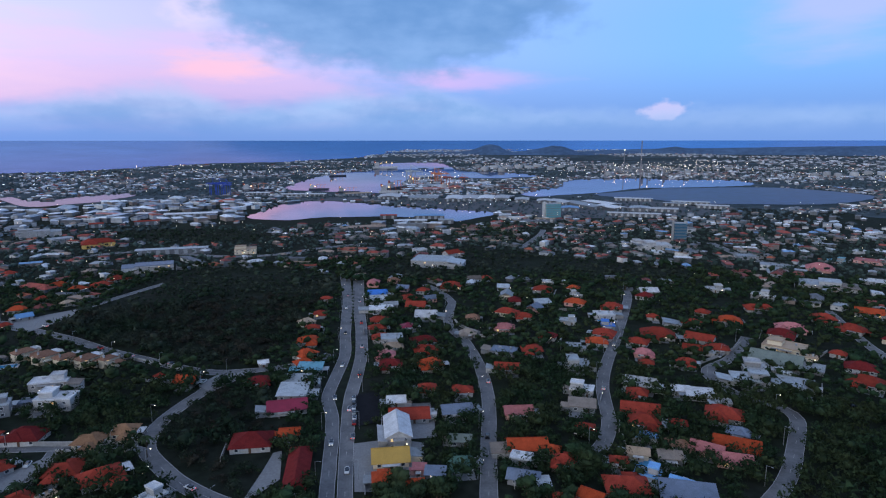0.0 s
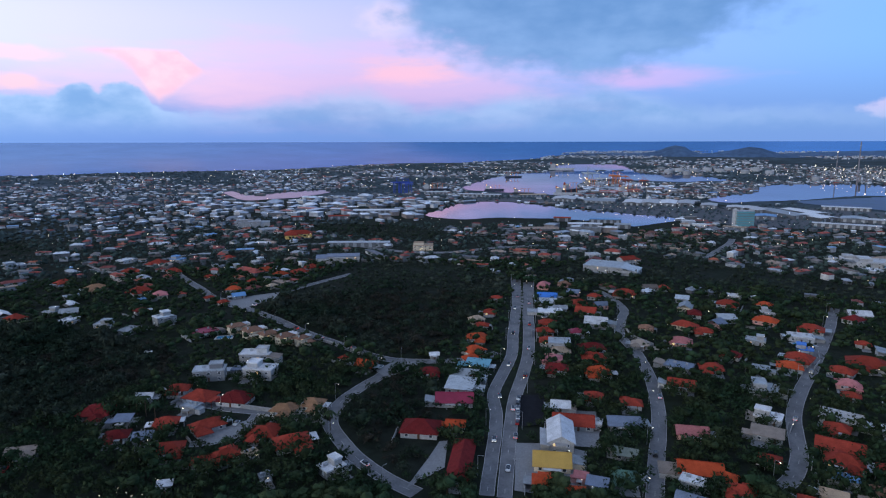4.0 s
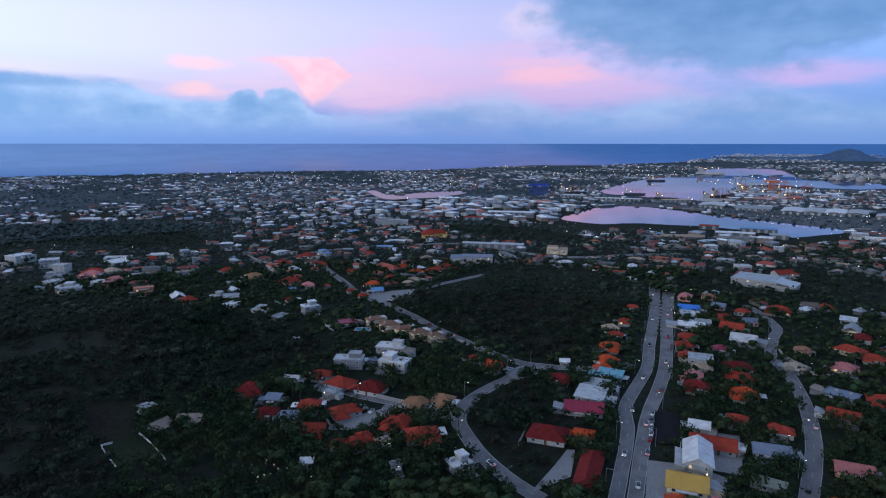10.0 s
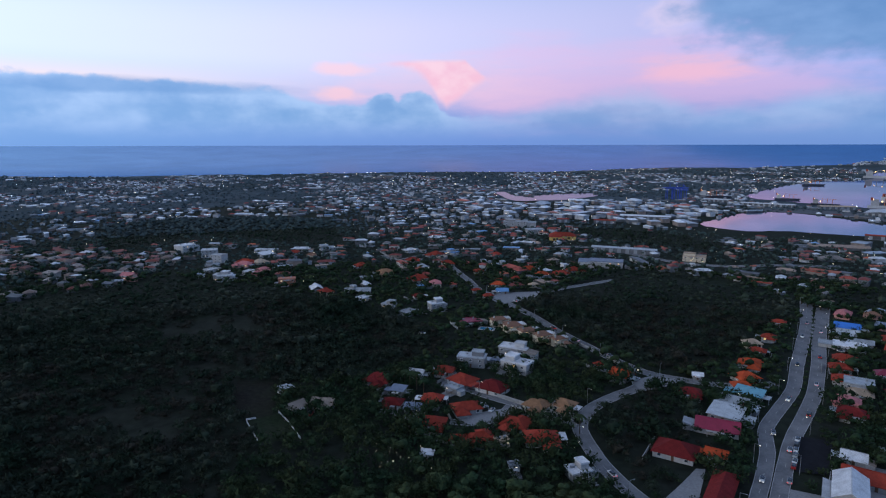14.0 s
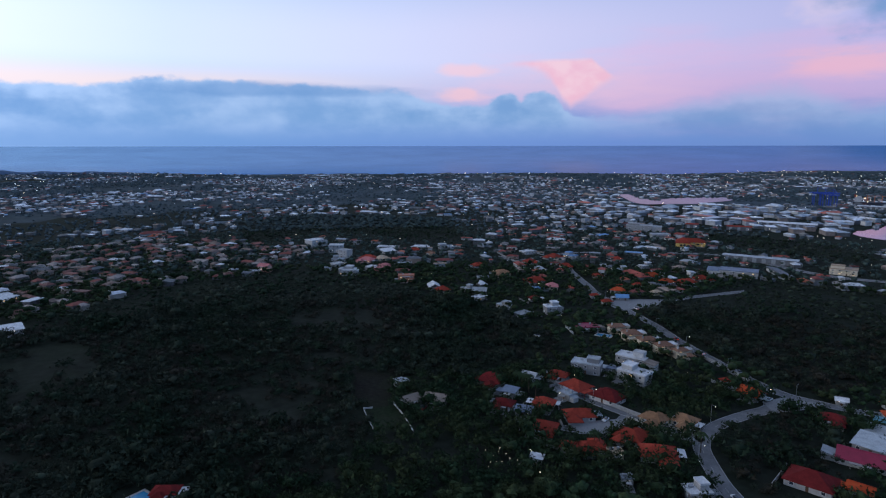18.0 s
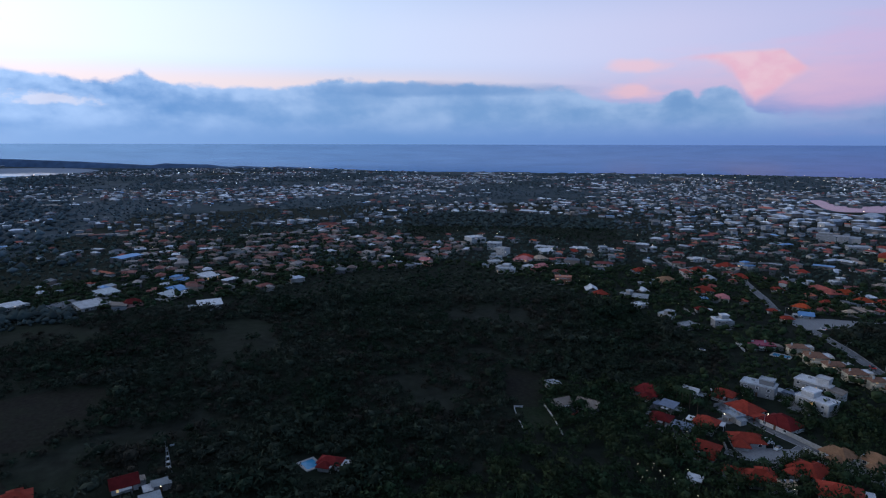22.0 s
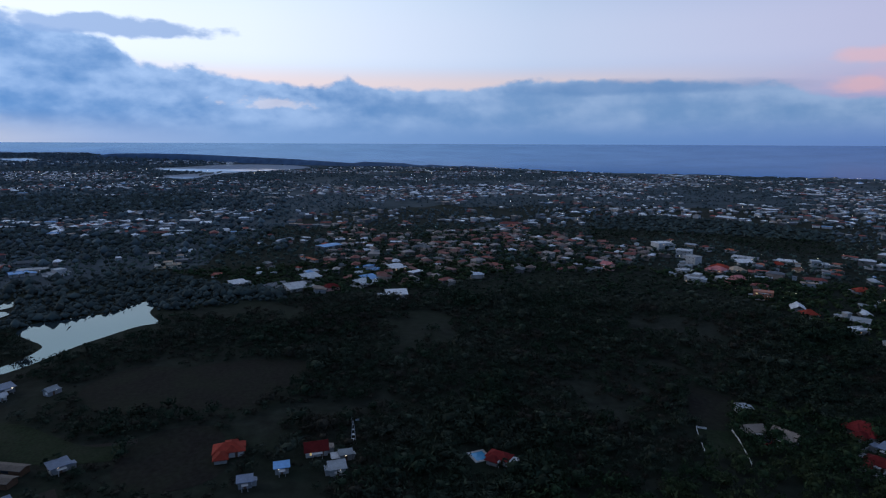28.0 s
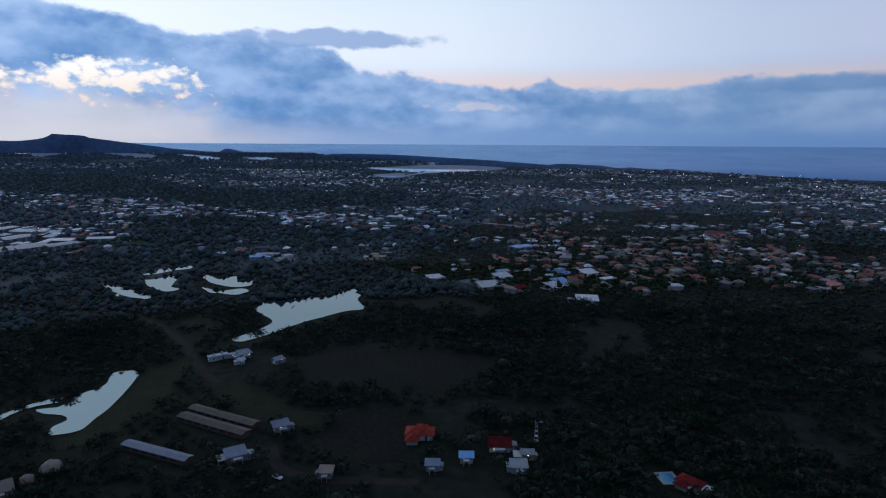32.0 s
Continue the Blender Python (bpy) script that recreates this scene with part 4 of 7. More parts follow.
def tank(x, y, r, h=14.0):
    root = tagged(new("storage_tank"), "round white oil storage tank", "storage tank", "oil tanks")
    child("shell", placed(mesh("shell", *drum(r, h, 0, 24), WALL["white"]), x, y), root)
    child("tank_roof", placed(mesh("tank_roof", *drum(r * .98, 2.0, h, 24, .15), ROOF["pale"]), x, y), root)
    child("stair", placed(mesh("stair", *box(1.2, 1.2, h, 0, r + .4, 0), STEEL), x, y), root)


def stack(x, y, h, r, lit=True, label="tall slender refinery chimney with a lamp on top"):
    root = tagged(new("chimney"), label, "chimney", "refinery chimneys")
    child("shaft", placed(mesh("shaft", *drum(r, h, 0, 14, .6), STACK), x, y), root)
    for k in range(3):
        child("platform", placed(mesh("platform", *drum(r * 1.5, 1.0, h * (.35 + .28 * k), 14), STEEL), x, y), root)
    if lit:
        child("beacon", placed(mesh("beacon", *drum(1.6, 2.4, h, 10), LAMP), x, y), root)


STACK = material("weathered_stack", (.20, .18, .18), .8, .2, .05)
HULL = material("dark_hull", (.03, .035, .05), .5, .2, .05)
RUST = material("red_lead_paint", (.26, .05, .03), .7, .3, .08)
CRANE_BLUE = material("crane_blue", (.03, .07, .35), .5, .15, .1)
CRANE_ORANGE = material("crane_orange", (.50, .14, .04), .5, .15, .1)
DECK_GLOW = glowing("deck_flood_light", (1.0, .62, .25), 4.0)


def ship(x, y, size, yaw, hull, lit=False):
    root = tagged(new("ship"), f"{'brightly lit white' if lit else 'moored cargo'} ship at the quay", "ship", "ships")
    k = size / 100
    hv, hf = [], []
    for z, s in ((.3, .86), (8 * k, 1.0)):
        hv += [(-50 * k, -7 * k * s, z), (32 * k, -7 * k * s, z), (52 * k * s, 0, z), (32 * k, 7 * k * s, z), (-50 * k, 7 * k * s, z)]
    hf = [(i, (i + 1) % 5, 5 + (i + 1) % 5, 5 + i) for i in range(5)] + [(5, 6, 7, 8, 9)]
    child("hull", placed(mesh("hull", hv, hf, hull), x, y, yaw), root)
    child("superstructure", placed(mesh("superstructure", *joined(box(18 * k, 11 * k, 14 * k, 8 * k, -34 * k), box(10 * k, 13 * k, 3 * k, 22 * k, -32 * k)), WALL["white"]), x, y, yaw), root)
    child("funnel", placed(mesh("funnel", *box(5 * k, 4 * k, 8 * k, 22 * k, -42 * k), RUST), x, y, yaw), root)
    for j in range(3):
        child("deck_crane", placed(mesh("deck_crane", *joined(drum(.9 * k, 20 * k, 8 * k, 8, .8, (-12 + 18 * j) * k), box(14 * k, .9 * k, .9 * k, 26 * k, (-6 + 18 * j) * k)), CRANE_ORANGE if not lit else WALL["white"]), x, y, yaw), root)
    for j in range(4 if lit else 2):
        child("deck_lamp", placed(mesh("deck_lamp", *drum(1.3 * k + .5, 2 * k, 24 * k - 4 * (j % 2), 8, 1, (-40 + 22 * j) * k, 0), DECK_GLOW), x, y, yaw), root)


def gantry(x, y, h, yaw, paint, label):
    root = tagged(new("harbour_crane"), label, "crane", "harbour cranes")
    w = h * .35
    for sx in (-1, 1):
        for sy in (-1, 1):
            child("leg", placed(mesh("leg", *box(h * .035, h * .035, h * .7, 0, sx * w / 2, sy * w / 2), paint), x, y, yaw), root)
    child("portal", placed(mesh("portal", *box(w * 1.1, w * 1.1, h * .05, h * .68), paint), x, y, yaw), root)
    child("jib", placed(mesh("jib", *box(h * 1.25, h * .05, h * .06, h * .72, h * .2), paint), x, y, yaw), root)
    child("mast", placed(mesh("mast", *box(h * .04, h * .04, h * .4, h * .72, 0, 0, .5), paint), x, y, yaw), root)
    child("stay", placed(mesh("stay", [(0, -.4, h * 1.1), (0, .4, h * 1.1), (h * .75, .4, h * .76), (h * .75, -.4, h * .76), (0, -.4, h * 1.08), (0, .4, h * 1.08), (h * .75, .4, h * .75), (h * .75, -.4, h * .75)], box(1, 1, 1)[1], paint), x, y, yaw), root)


def hill(name, dist, crest, depth=1500.0, label="low bare hill on the horizon", shore=False):
    """A ridge at some distance; its crest is given as bearings and angles of sight, in degrees."""
    na, nd = 120, 14
    bearing = np.linspace(crest[0][0], crest[-1][0], na)
    rise = np.interp(-bearing, [-c[0] for c in crest], [c[1] for c in crest])
    line = np.minimum(np.interp(bearing, [c[0] for c in COAST], [c[1] for c in COAST]) - .2 * depth, dist) if shore else np.full(na, float(dist))
    v = []
    for j in range(nd):
        t = j / (nd - 1)
        for i, a in enumerate(np.radians(bearing)):
            d = line[i] + (t - .5) * depth
            h = EYE_HEIGHT + line[i] * math.tan(radians(rise[i])) + line[i] * .0004 * noise.noise((i * .35, 3, dist * .001))
            h = h * math.sin(math.pi * t) ** .8 * (1 + .10 * noise.noise((i * .1, t * 5 + 2, 4)) * abs(t - .5))
            v.append((-math.sin(a) * d, math.cos(a) * d, max(h, 0) + .2))
    f = [(j * na + i, j * na + i + 1, (j + 1) * na + i + 1, (j + 1) * na + i) for j in range(nd - 1) for i in range(na - 1)]
    tagged(new(name, mesh(name, fold(np.array(v)), f, HAZED_HILL, smooth=True)), label, "hill", kind="structure")


# scrub hills with the blue of distance haze put into their colour
HAZED_HILL = material("hazed_hill_scrub", (.068, .112, .19), .95, .3, .004, gloss=.05)


def process_tower(x, y, h, r):
    root = tagged(new("process_tower"), "steel refinery column with platforms and pipes", "tower", "refinery columns")
    child("column", placed(mesh("column", *drum(r, h, 0, 12), STACK), x, y), root)
    for k in range(3):
        child("platform", placed(mesh("platform", *drum(r * 1.6, .8, h * (.3 + .3 * k), 12), STEEL), x, y), root)
    child("pipe", placed(mesh("pipe", *drum(r * .3, h * .9, 0, 8, 1, r * 1.5), STEEL), x, y), root)
    child("work_lamp", placed(mesh("work_lamp", *drum(.8, 1.2, h, 8), LAMP), x, y), root)


def garden_lamp(x, y):
    root = tagged(new("garden_lamp"), "short glowing garden lamp post in a dark lawn", "garden lamp", "garden lamps")
    root.matrix_basis = pose(x, y, 0)
    child("post", mesh("post", *drum(.05, .9, 0, 6), STEEL), root)
    child("bulb", mesh("bulb", *drum(.11, .16, .9, 6, .7), LAMP), root)

# ---------------------------------------------------------------- lakes, plots and roads

lake("reservoir", "still reservoir with ragged bushy banks", [(-342.5, -202.1), (-348.4, -200), (-361.3, -194.7), (-381.4, -193.6), (-400.3, -209.2), (-413.1, -223.7), (-429.3, -224.7), (-440.1, -218.4), (-448.3, -202.7), (-455.2, -182), (-475.8, -174.7), (-492.1, -163.3), (-478.7, -157.2), (-451.5, -152.1), (-428.8, -138.8), (-418.5, -151.2), (-397.1, -164.6), (-378.5, -174), (-364.7, -180.2), (-350.8, -185.4), (-338.1, -193.8)], POND, 3, .7)
lake("pond", "long still pond with bays and islands", [(-279.7, -229.5), (-279.5, -222.2), (-258.9, -215), (-239.5, -208.8), (-224.2, -205.7), (-211.9, -203.7), (-207, -208.9), (-205.1, -213.1), (-213.3, -218.3), (-219.4, -217.2), (-223.6, -223.5), (-223.9, -233), (-227.1, -239.3), (-231, -231.9), (-236.1, -230.8), (-246.3, -232.9), (-254.3, -229.7), (-260.4, -229.6), (-275.9, -235.9)], POND, 3, .7)
lake("pond", "shallow marshy pond between bushes", [(-213.6, -254), (-221.3, -249.8), (-229.4, -247.7), (-236.5, -244.5), (-241.3, -237.1), (-236.2, -236.1), (-230.3, -242.4), (-223.2, -245.6), (-210.2, -247.7)], POND, 3, .7)
lake("pond", "small bright pond in scrub land", [(-466.1, -395.1), (-461.4, -384.2), (-451.7, -357.3), (-434.6, -324.1), (-424.1, -318.8), (-426.1, -338.1), (-428.8, -351), (-448.5, -374.6)], POND, 3, .7)
lake("pond", "small bright pond in scrub land", [(-482.9, -365.7), (-491.6, -357), (-505.6, -351.5), (-499.9, -341.9), (-468.3, -326), (-458.4, -313.2), (-448.7, -320.8), (-461.1, -342.1)], POND, 3, .7)
lake("pond", "small bright pond in scrub land", [(-504.3, -380.7), (-525.8, -380.5), (-543.8, -373.9), (-554.9, -356.5), (-541.4, -353.4), (-528.8, -364.3), (-511.9, -370.9)], POND, 3, .7)
lake("pond", "small bright pond in scrub land", [(-508.8, -321.5), (-516.8, -318.2), (-500.4, -300.2), (-516.1, -291.6), (-492.9, -276.9), (-501.5, -268.4), (-486.9, -261.1), (-475.1, -267.5), (-477, -282.3), (-488.3, -301.3)], POND, 3, .7)
lake("pond", "small bright pond in scrub land", [(-468.8, -298.3), (-460.6, -278.2), (-469.8, -262.3), (-462, -250.7), (-449.3, -257.1), (-452.2, -272.9), (-452.6, -281.4)], POND, 3, .7)
lake("inner_lake", "calm inner lake by the harbour", [(-266, 976), (-264, 1033), (-260, 1088), (-255, 1149), (-240, 1206), (-183, 1232), (-124, 1207), (-66, 1155), (-13, 1117), (35, 1090), (81, 1057), (124, 1033), (133, 997), (98, 950), (60, 910), (40, 955), (-20, 966), (-64, 978), (-99, 970), (-144, 968), (-191, 936), (-228, 944)], LAKE, 11, 1.0)
lake("harbour", "wide harbour basin", [(-325, 1564), (-334, 1857), (-315, 2134), (-275, 2373), (-187, 2477), (-161, 2792), (-170, 3186), (-46, 3373), (130, 3336), (201, 2430), (355, 2351), (314, 1990), (147, 2000), (64, 2074), (-24, 1884), (-39, 1520), (-48, 1378), (-94, 1429), (-135, 1454), (-218, 1473)], LAKE, 17, 1.0)
lake("harbour_east", "eastern arm of the harbour", [(238, 1365), (281, 1472), (373, 1572), (441, 1798), (533, 1914), (720, 1943), (849, 1870), (990, 1830), (930, 1640), (797, 1575), (696, 1550), (589, 1535), (504, 1470), (438, 1410), (320, 1344), (268, 1309)], LAKE, 16, 1.0)
lake("strait", "channel between harbour basins", [(200, 2400), (340, 2330), (420, 2080), (318, 2010), (240, 2060)], LAKE, 28, 1.0)
lake("lagoon", "long shallow curved lagoon in the town", [(-877, 1328), (-868, 1356), (-790, 1281), (-744, 1268), (-732, 1311), (-722, 1363), (-705, 1421), (-650, 1435), (-614, 1373), (-620, 1291), (-625, 1231), (-660, 1194), (-688, 1147), (-728, 1164), (-794, 1233)], LAGOON, 17, .2)
lake("salt_pan", "pale shallow salt pan", [(-3060, -910), (-3300, -820), (-3590, -720), (-3640, -530), (-3500, -320), (-3150, -200), (-2838, -345), (-2640, -500), (-2740, -650)], BRIGHT_PAN, 34, .3)
lake("salt_pan", "pale shallow salt pan", [(-2660, -470), (-2500, -505), (-2388, -529), (-2221, -545), (-2247, -614), (-2401, -690), (-2540, -640), (-2640, -560)], BRIGHT_PAN, 24, .3)
lake("far_lagoon", "far lagoon reflecting the bright sky", [(-6027, -5634), (-6139, -5512), (-6212, -5429), (-4950, -4450), (-4600, -4300)], BRIGHT_PAN, 83, .15)
lake("far_lagoon", "far lagoon reflecting the bright sky", [(-6456, -5125), (-6579, -4978), (-6313, -4496), (-5470, -3748), (-4500, -3130), (-4500, -3240), (-4950, -3690)], BRIGHT_PAN, 83, .15)
lake("far_lagoon", "far lagoon reflecting the bright sky", [(-5947, -3859), (-6214, -3884), (-5655, -3386), (-4810, -2706), (-4331, -2416), (-4332, -2575), (-5205, -3173)], BRIGHT_PAN, 83, .15)
lake("far_lagoon", "far lagoon reflecting the bright sky", [(-4993, -2601), (-5194, -2546), (-4824, -2210), (-4347, -2024), (-4485, -2247)], BRIGHT_PAN, 83, .15)
lake("asphalt_lake", "black tar lake behind the harbour", [(401, 1350), (461, 1405), (549, 1462), (638, 1526), (696, 1520), (837, 1545), (950, 1500), (1000, 1290), (800, 1130), (623, 1130), (528, 1150), (489, 1225), (449, 1258)], TAR, 16, 1.0)
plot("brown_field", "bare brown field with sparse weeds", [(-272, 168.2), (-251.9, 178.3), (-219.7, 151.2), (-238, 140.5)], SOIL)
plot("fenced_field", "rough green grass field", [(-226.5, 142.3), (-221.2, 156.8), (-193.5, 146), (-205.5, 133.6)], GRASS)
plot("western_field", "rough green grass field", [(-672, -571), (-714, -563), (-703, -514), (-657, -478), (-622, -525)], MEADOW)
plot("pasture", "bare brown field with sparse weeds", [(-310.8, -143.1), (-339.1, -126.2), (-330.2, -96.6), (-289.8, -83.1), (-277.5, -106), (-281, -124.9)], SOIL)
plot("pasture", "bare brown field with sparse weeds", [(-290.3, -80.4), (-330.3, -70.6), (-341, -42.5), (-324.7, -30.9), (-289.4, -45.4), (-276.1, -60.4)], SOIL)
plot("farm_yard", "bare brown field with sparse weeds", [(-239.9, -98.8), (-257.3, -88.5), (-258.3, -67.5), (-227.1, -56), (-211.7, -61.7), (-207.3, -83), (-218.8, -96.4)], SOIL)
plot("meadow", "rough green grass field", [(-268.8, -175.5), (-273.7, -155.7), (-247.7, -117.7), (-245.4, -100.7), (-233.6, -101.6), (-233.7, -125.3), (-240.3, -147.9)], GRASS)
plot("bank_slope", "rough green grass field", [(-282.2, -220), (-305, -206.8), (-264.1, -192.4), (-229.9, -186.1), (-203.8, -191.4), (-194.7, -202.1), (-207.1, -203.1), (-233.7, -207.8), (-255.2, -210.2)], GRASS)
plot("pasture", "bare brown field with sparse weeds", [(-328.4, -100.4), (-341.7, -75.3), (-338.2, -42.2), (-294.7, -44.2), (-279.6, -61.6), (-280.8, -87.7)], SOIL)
plot("shop_yard", "pale concrete forecourt", [(-25.2, 229.7), (-10.7, 232.6), (2.8, 228.9), (3, 194.5), (-21.6, 194.9)], CONCRETE, .10)
plot("hall_yard", "pale concrete forecourt", [(-13.4, 265.7), (6.4, 266.9), (8.2, 233.4), (-12, 231.2)], CONCRETE, .10)
plot("quay", "grey concrete quay with stained paving", [(-258.9, 1242.7), (-101.9, 1229.1), (65.4, 1080.4), (151.8, 1020.5), (180.2, 1027.5), (215.6, 1200.6), (77.6, 1283.2), (-38.9, 1301.1), (-204.4, 1322.8)], QUAY_STONE, .10)
plot("harbour_yard", "grey concrete quay with stained paving", [(217.5, 1211.2), (175.1, 997.2), (276.1, 939.4), (393.6, 966.7), (507.3, 983), (499.8, 1175), (361.4, 1234.5)], QUAY_STONE, .10)
plot("car_park", "black new asphalt car park", [(-28.5, 277.6), (-17.7, 281.3), (-14.7, 248.8), (-25.8, 244.3)], DARK_ASPHALT, .10)
plot("shop_forecourt", "pale concrete forecourt", [(-52.8, 224.9), (-49.1, 204.2), (-59.3, 187.4), (-56.9, 210), (-55.8, 223.5)], CONCRETE, .10)
plot("junction_forecourt", "pale concrete forecourt", [(-108.3, 292.2), (-103.7, 305.2), (-86.7, 311.9), (-90.4, 299.3), (-98.9, 283.1)], CONCRETE, .10)
plot("bus_bay", "pale concrete forecourt", [(-273.9, 397.6), (-258.5, 424), (-241.5, 440.9), (-236.9, 414.4), (-246.6, 383.3)], CONCRETE, .10)
plot("villa_drive", "pale concrete forecourt", [(-155.1, 203.2), (-146.6, 217.5), (-140.4, 226.9), (-139.2, 210.5), (-143.6, 199.7)], CONCRETE, .10)
wood([(-235.7, 383.4), (-229.7, 442.5), (-227.7, 570.3), (-179.2, 586.2), (-122.1, 573), (-69, 528.9), (-61.1, 468.1), (-79.7, 421.4), (-74.5, 351.6), (-90.8, 325.4), (-100.9, 317.6), (-125.6, 326.1), (-158.3, 343.9), (-213.2, 371.8)])
wood([(-62.2, 545.7), (-18.5, 602.3), (53.5, 677.8), (150.7, 625.4), (254.9, 550.7), (239.5, 505.7), (128.8, 530.8), (55, 518.3), (3.9, 520.7)])
wood([(-475.4, -31.2), (-479.9, 8.8), (-488.2, 41.2), (-507.9, 80.6), (-546.5, 131.4), (-547.4, 207.4), (-541.9, 276.9), (-429.3, 305.1), (-337.2, 313.3), (-261.9, 304.3), (-213.7, 281.3), (-218.4, 209.6), (-274, 156.1), (-179.7, 103), (-242.9, -18.2)])
wood([(-958.2, 382.1), (-976.2, 505.6), (-871.9, 624.5), (-753.3, 662.1), (-568.8, 514.1), (-612, 470.9), (-679, 458.3), (-768.2, 433.2), (-723.2, 340.3), (-729.9, 296.1)])
wood([(-546.9, -749.3), (-572.6, -535.2), (-648.6, -437), (-586.1, -316.8), (-584.1, -254.3), (-611.3, -192), (-535.5, -108.9), (-513.5, -60.8), (-487.3, -11.7), (-490.2, 46.3), (-515.1, 80.9), (-560.1, 161.2), (-520.5, 204.9), (-415.5, 249), (-199.8, 129.1), (-132.6, -212)])
wood([(-2516, -3291), (-2070, -1593), (-1553, -945.7), (-1488.6, -654.7), (-1540, -352.3), (-1254.1, -311.9), (-1094.3, -420), (-1052.6, -554.8), (-1129.4, -744.4), (-1365.1, -1236.5), (-1228.6, -1629)])
wood([(-906.9, -688.9), (-937.2, -496.4), (-900.2, -312.8), (-731.3, -228.2), (-687.4, -241.6), (-699.4, -390.1), (-639.2, -484.9)])
wood([(-397.5, 818.6), (-368.3, 858.6), (-249.6, 825.8), (-160.8, 761), (-205.8, 720.3), (-289, 732), (-359, 750.4)])
wood([(-116.3, 261.1), (-112.5, 274.8), (-101.8, 279.6), (-84.4, 280.7), (-63.5, 275.4), (-55.2, 252.1), (-56.2, 229.4), (-59.6, 200.2), (-63.6, 194), (-82.4, 207), (-95.7, 221.7), (-105, 241.9)])
road("main_road_west", "grey asphalt street with kerbs", [(-30.7, 189.7), (-33, 216.4), (-36.4, 249.7), (-41.8, 276.3), (-41.3, 300.8), (-40.3, 333.2), (-44.3, 372.9), (-48.6, 422.3), (-53, 467.9), (-62.5, 534.8)], 4.9, end=8)
road("main_road_east", "grey asphalt street with kerbs", [(-24.5, 189.8), (-26.9, 216.5), (-29.7, 249.9), (-31.1, 276.3), (-30.7, 300.3), (-30.9, 332.2), (-34.1, 371.6), (-39.7, 420.8), (-44.5, 466.1), (-49.4, 521.8)], 5, end=8.6)
road("street", "grey asphalt street with kerbs", [(24.3, 188.1), (28.9, 227.6), (33.9, 270.3), (34.2, 312.9), (30, 353.7), (21.9, 386.9), (24.7, 425.6), (27.2, 447.8), (18.5, 481.5), (8.2, 504.2)], 6)
road("street", "grey asphalt street with kerbs", [(64.1, 211.4), (74.1, 223.7), (82.9, 243), (91.1, 278.7), (101.6, 307.7), (123.8, 357.2), (152.9, 424.3), (177.1, 486.5)], 6)
road("street", "grey asphalt street with kerbs", [(116.7, 180.3), (133.9, 197.1), (149.6, 217.8), (166.1, 242.9), (164.4, 257.1), (155.2, 267.4), (150.9, 282.4), (152.6, 297.8), (158.8, 305.5), (174.3, 316.8), (190.7, 336.2), (204.7, 354)], 6)
road("curved_road", "grey asphalt street with kerbs", [(-54.6, 185.6), (-67.1, 191.6), (-82.6, 202.3), (-96.2, 215.9), (-107.3, 231), (-110.4, 249.5), (-107.5, 270.1), (-103.4, 283.5), (-101.8, 295.3)], 6.5)
road("west_road", "grey asphalt street with kerbs", [(-86.7, 311.9), (-103.7, 309.8), (-122.5, 316.1), (-145.4, 328.7), (-178.4, 347.3), (-212.1, 370.5), (-249, 391.1), (-275.1, 407.1)], 6.5)
road("villa_lane", "grey asphalt street with kerbs", [(-107.4, 232.8), (-122.5, 231.9), (-140.3, 231.8), (-158.9, 231.4), (-176.6, 233), (-185.2, 230.6)], 5)
road("villa_court", "grey asphalt street with kerbs", [(-142, 229.6), (-139.7, 211.4), (-147.3, 200.9), (-154.2, 197.9)], 4.5)
road("link_road", "grey asphalt street with kerbs", [(-86.7, 311.9), (-70.5, 316.5), (-57, 325.1), (-48.6, 335.4)], 6)
road("hill_lane", "grey asphalt street with kerbs", [(-468, 482.9), (-438.1, 470.7), (-434.7, 499.1), (-430.8, 550.8), (-409.8, 588)], 5)
road("avenue", "grey asphalt street with kerbs", [(-356.6, 641.7), (-298, 675.6), (-207.5, 643), (-154.9, 646.7), (-108, 686), (-54.3, 718)], 9)
road("square_road", "grey asphalt street with kerbs", [(350.7, 702.4), (344.4, 599.5), (364.6, 569.3)], 9)
road("far_street", "grey asphalt street with kerbs", [(119.3, 675.3), (160.6, 772.4), (175.3, 819.7)], 7)
road("ridge_street", "grey asphalt street with kerbs", [(294.3, 409.6), (271.2, 344.8), (260.4, 303.7)], 6)
road("west_strip", "grey asphalt street with kerbs", [(-387.5, 494.4), (-320.2, 440), (-275.1, 407.1), (-245.8, 430.2), (-230.6, 472.4), (-213.1, 519.2)], 6)
road("dirt_track", "pale dirt track through dry grass", [(-378.4, -359), (-384.5, -316.9), (-365.2, -274.1), (-331.1, -230.5), (-305, -206.8), (-279.4, -181.5), (-259.7, -151.8), (-248.2, -129), (-246, -111.6), (-249.3, -96.7)], 5, DIRT, False, False, .05)
road("farm_track", "pale dirt track through dry grass", [(-214, -116.5), (-197.8, -104.6), (-193.3, -87.1), (-195.3, -68.3), (-197, -49.9)], 5, DIRT, False, False, .05)
ESTATE_POINTS = [[(-929.2, -37.5), (-818.8, 52.1), (-862.4, 193.4), (-750.8, 304.7), (-648.6, 304), (-561.9, 238), (-557.8, 128.8), (-509.5, 76), (-518.8, 25.7), (-556.1, -32.1)], [(59.4, 860.7), (130.6, 875.3), (140.6, 796.8), (148.8, 730.3), (76.1, 721.6), (45.6, 755.8)], [(-661.1, 43.2), (-777.2, 200.3), (-702.4, 323.7), (-614.6, 349.7), (-565, 231.1), (-553.7, 114.4), (-504.2, 59.2), (-540.5, 33.6)]]
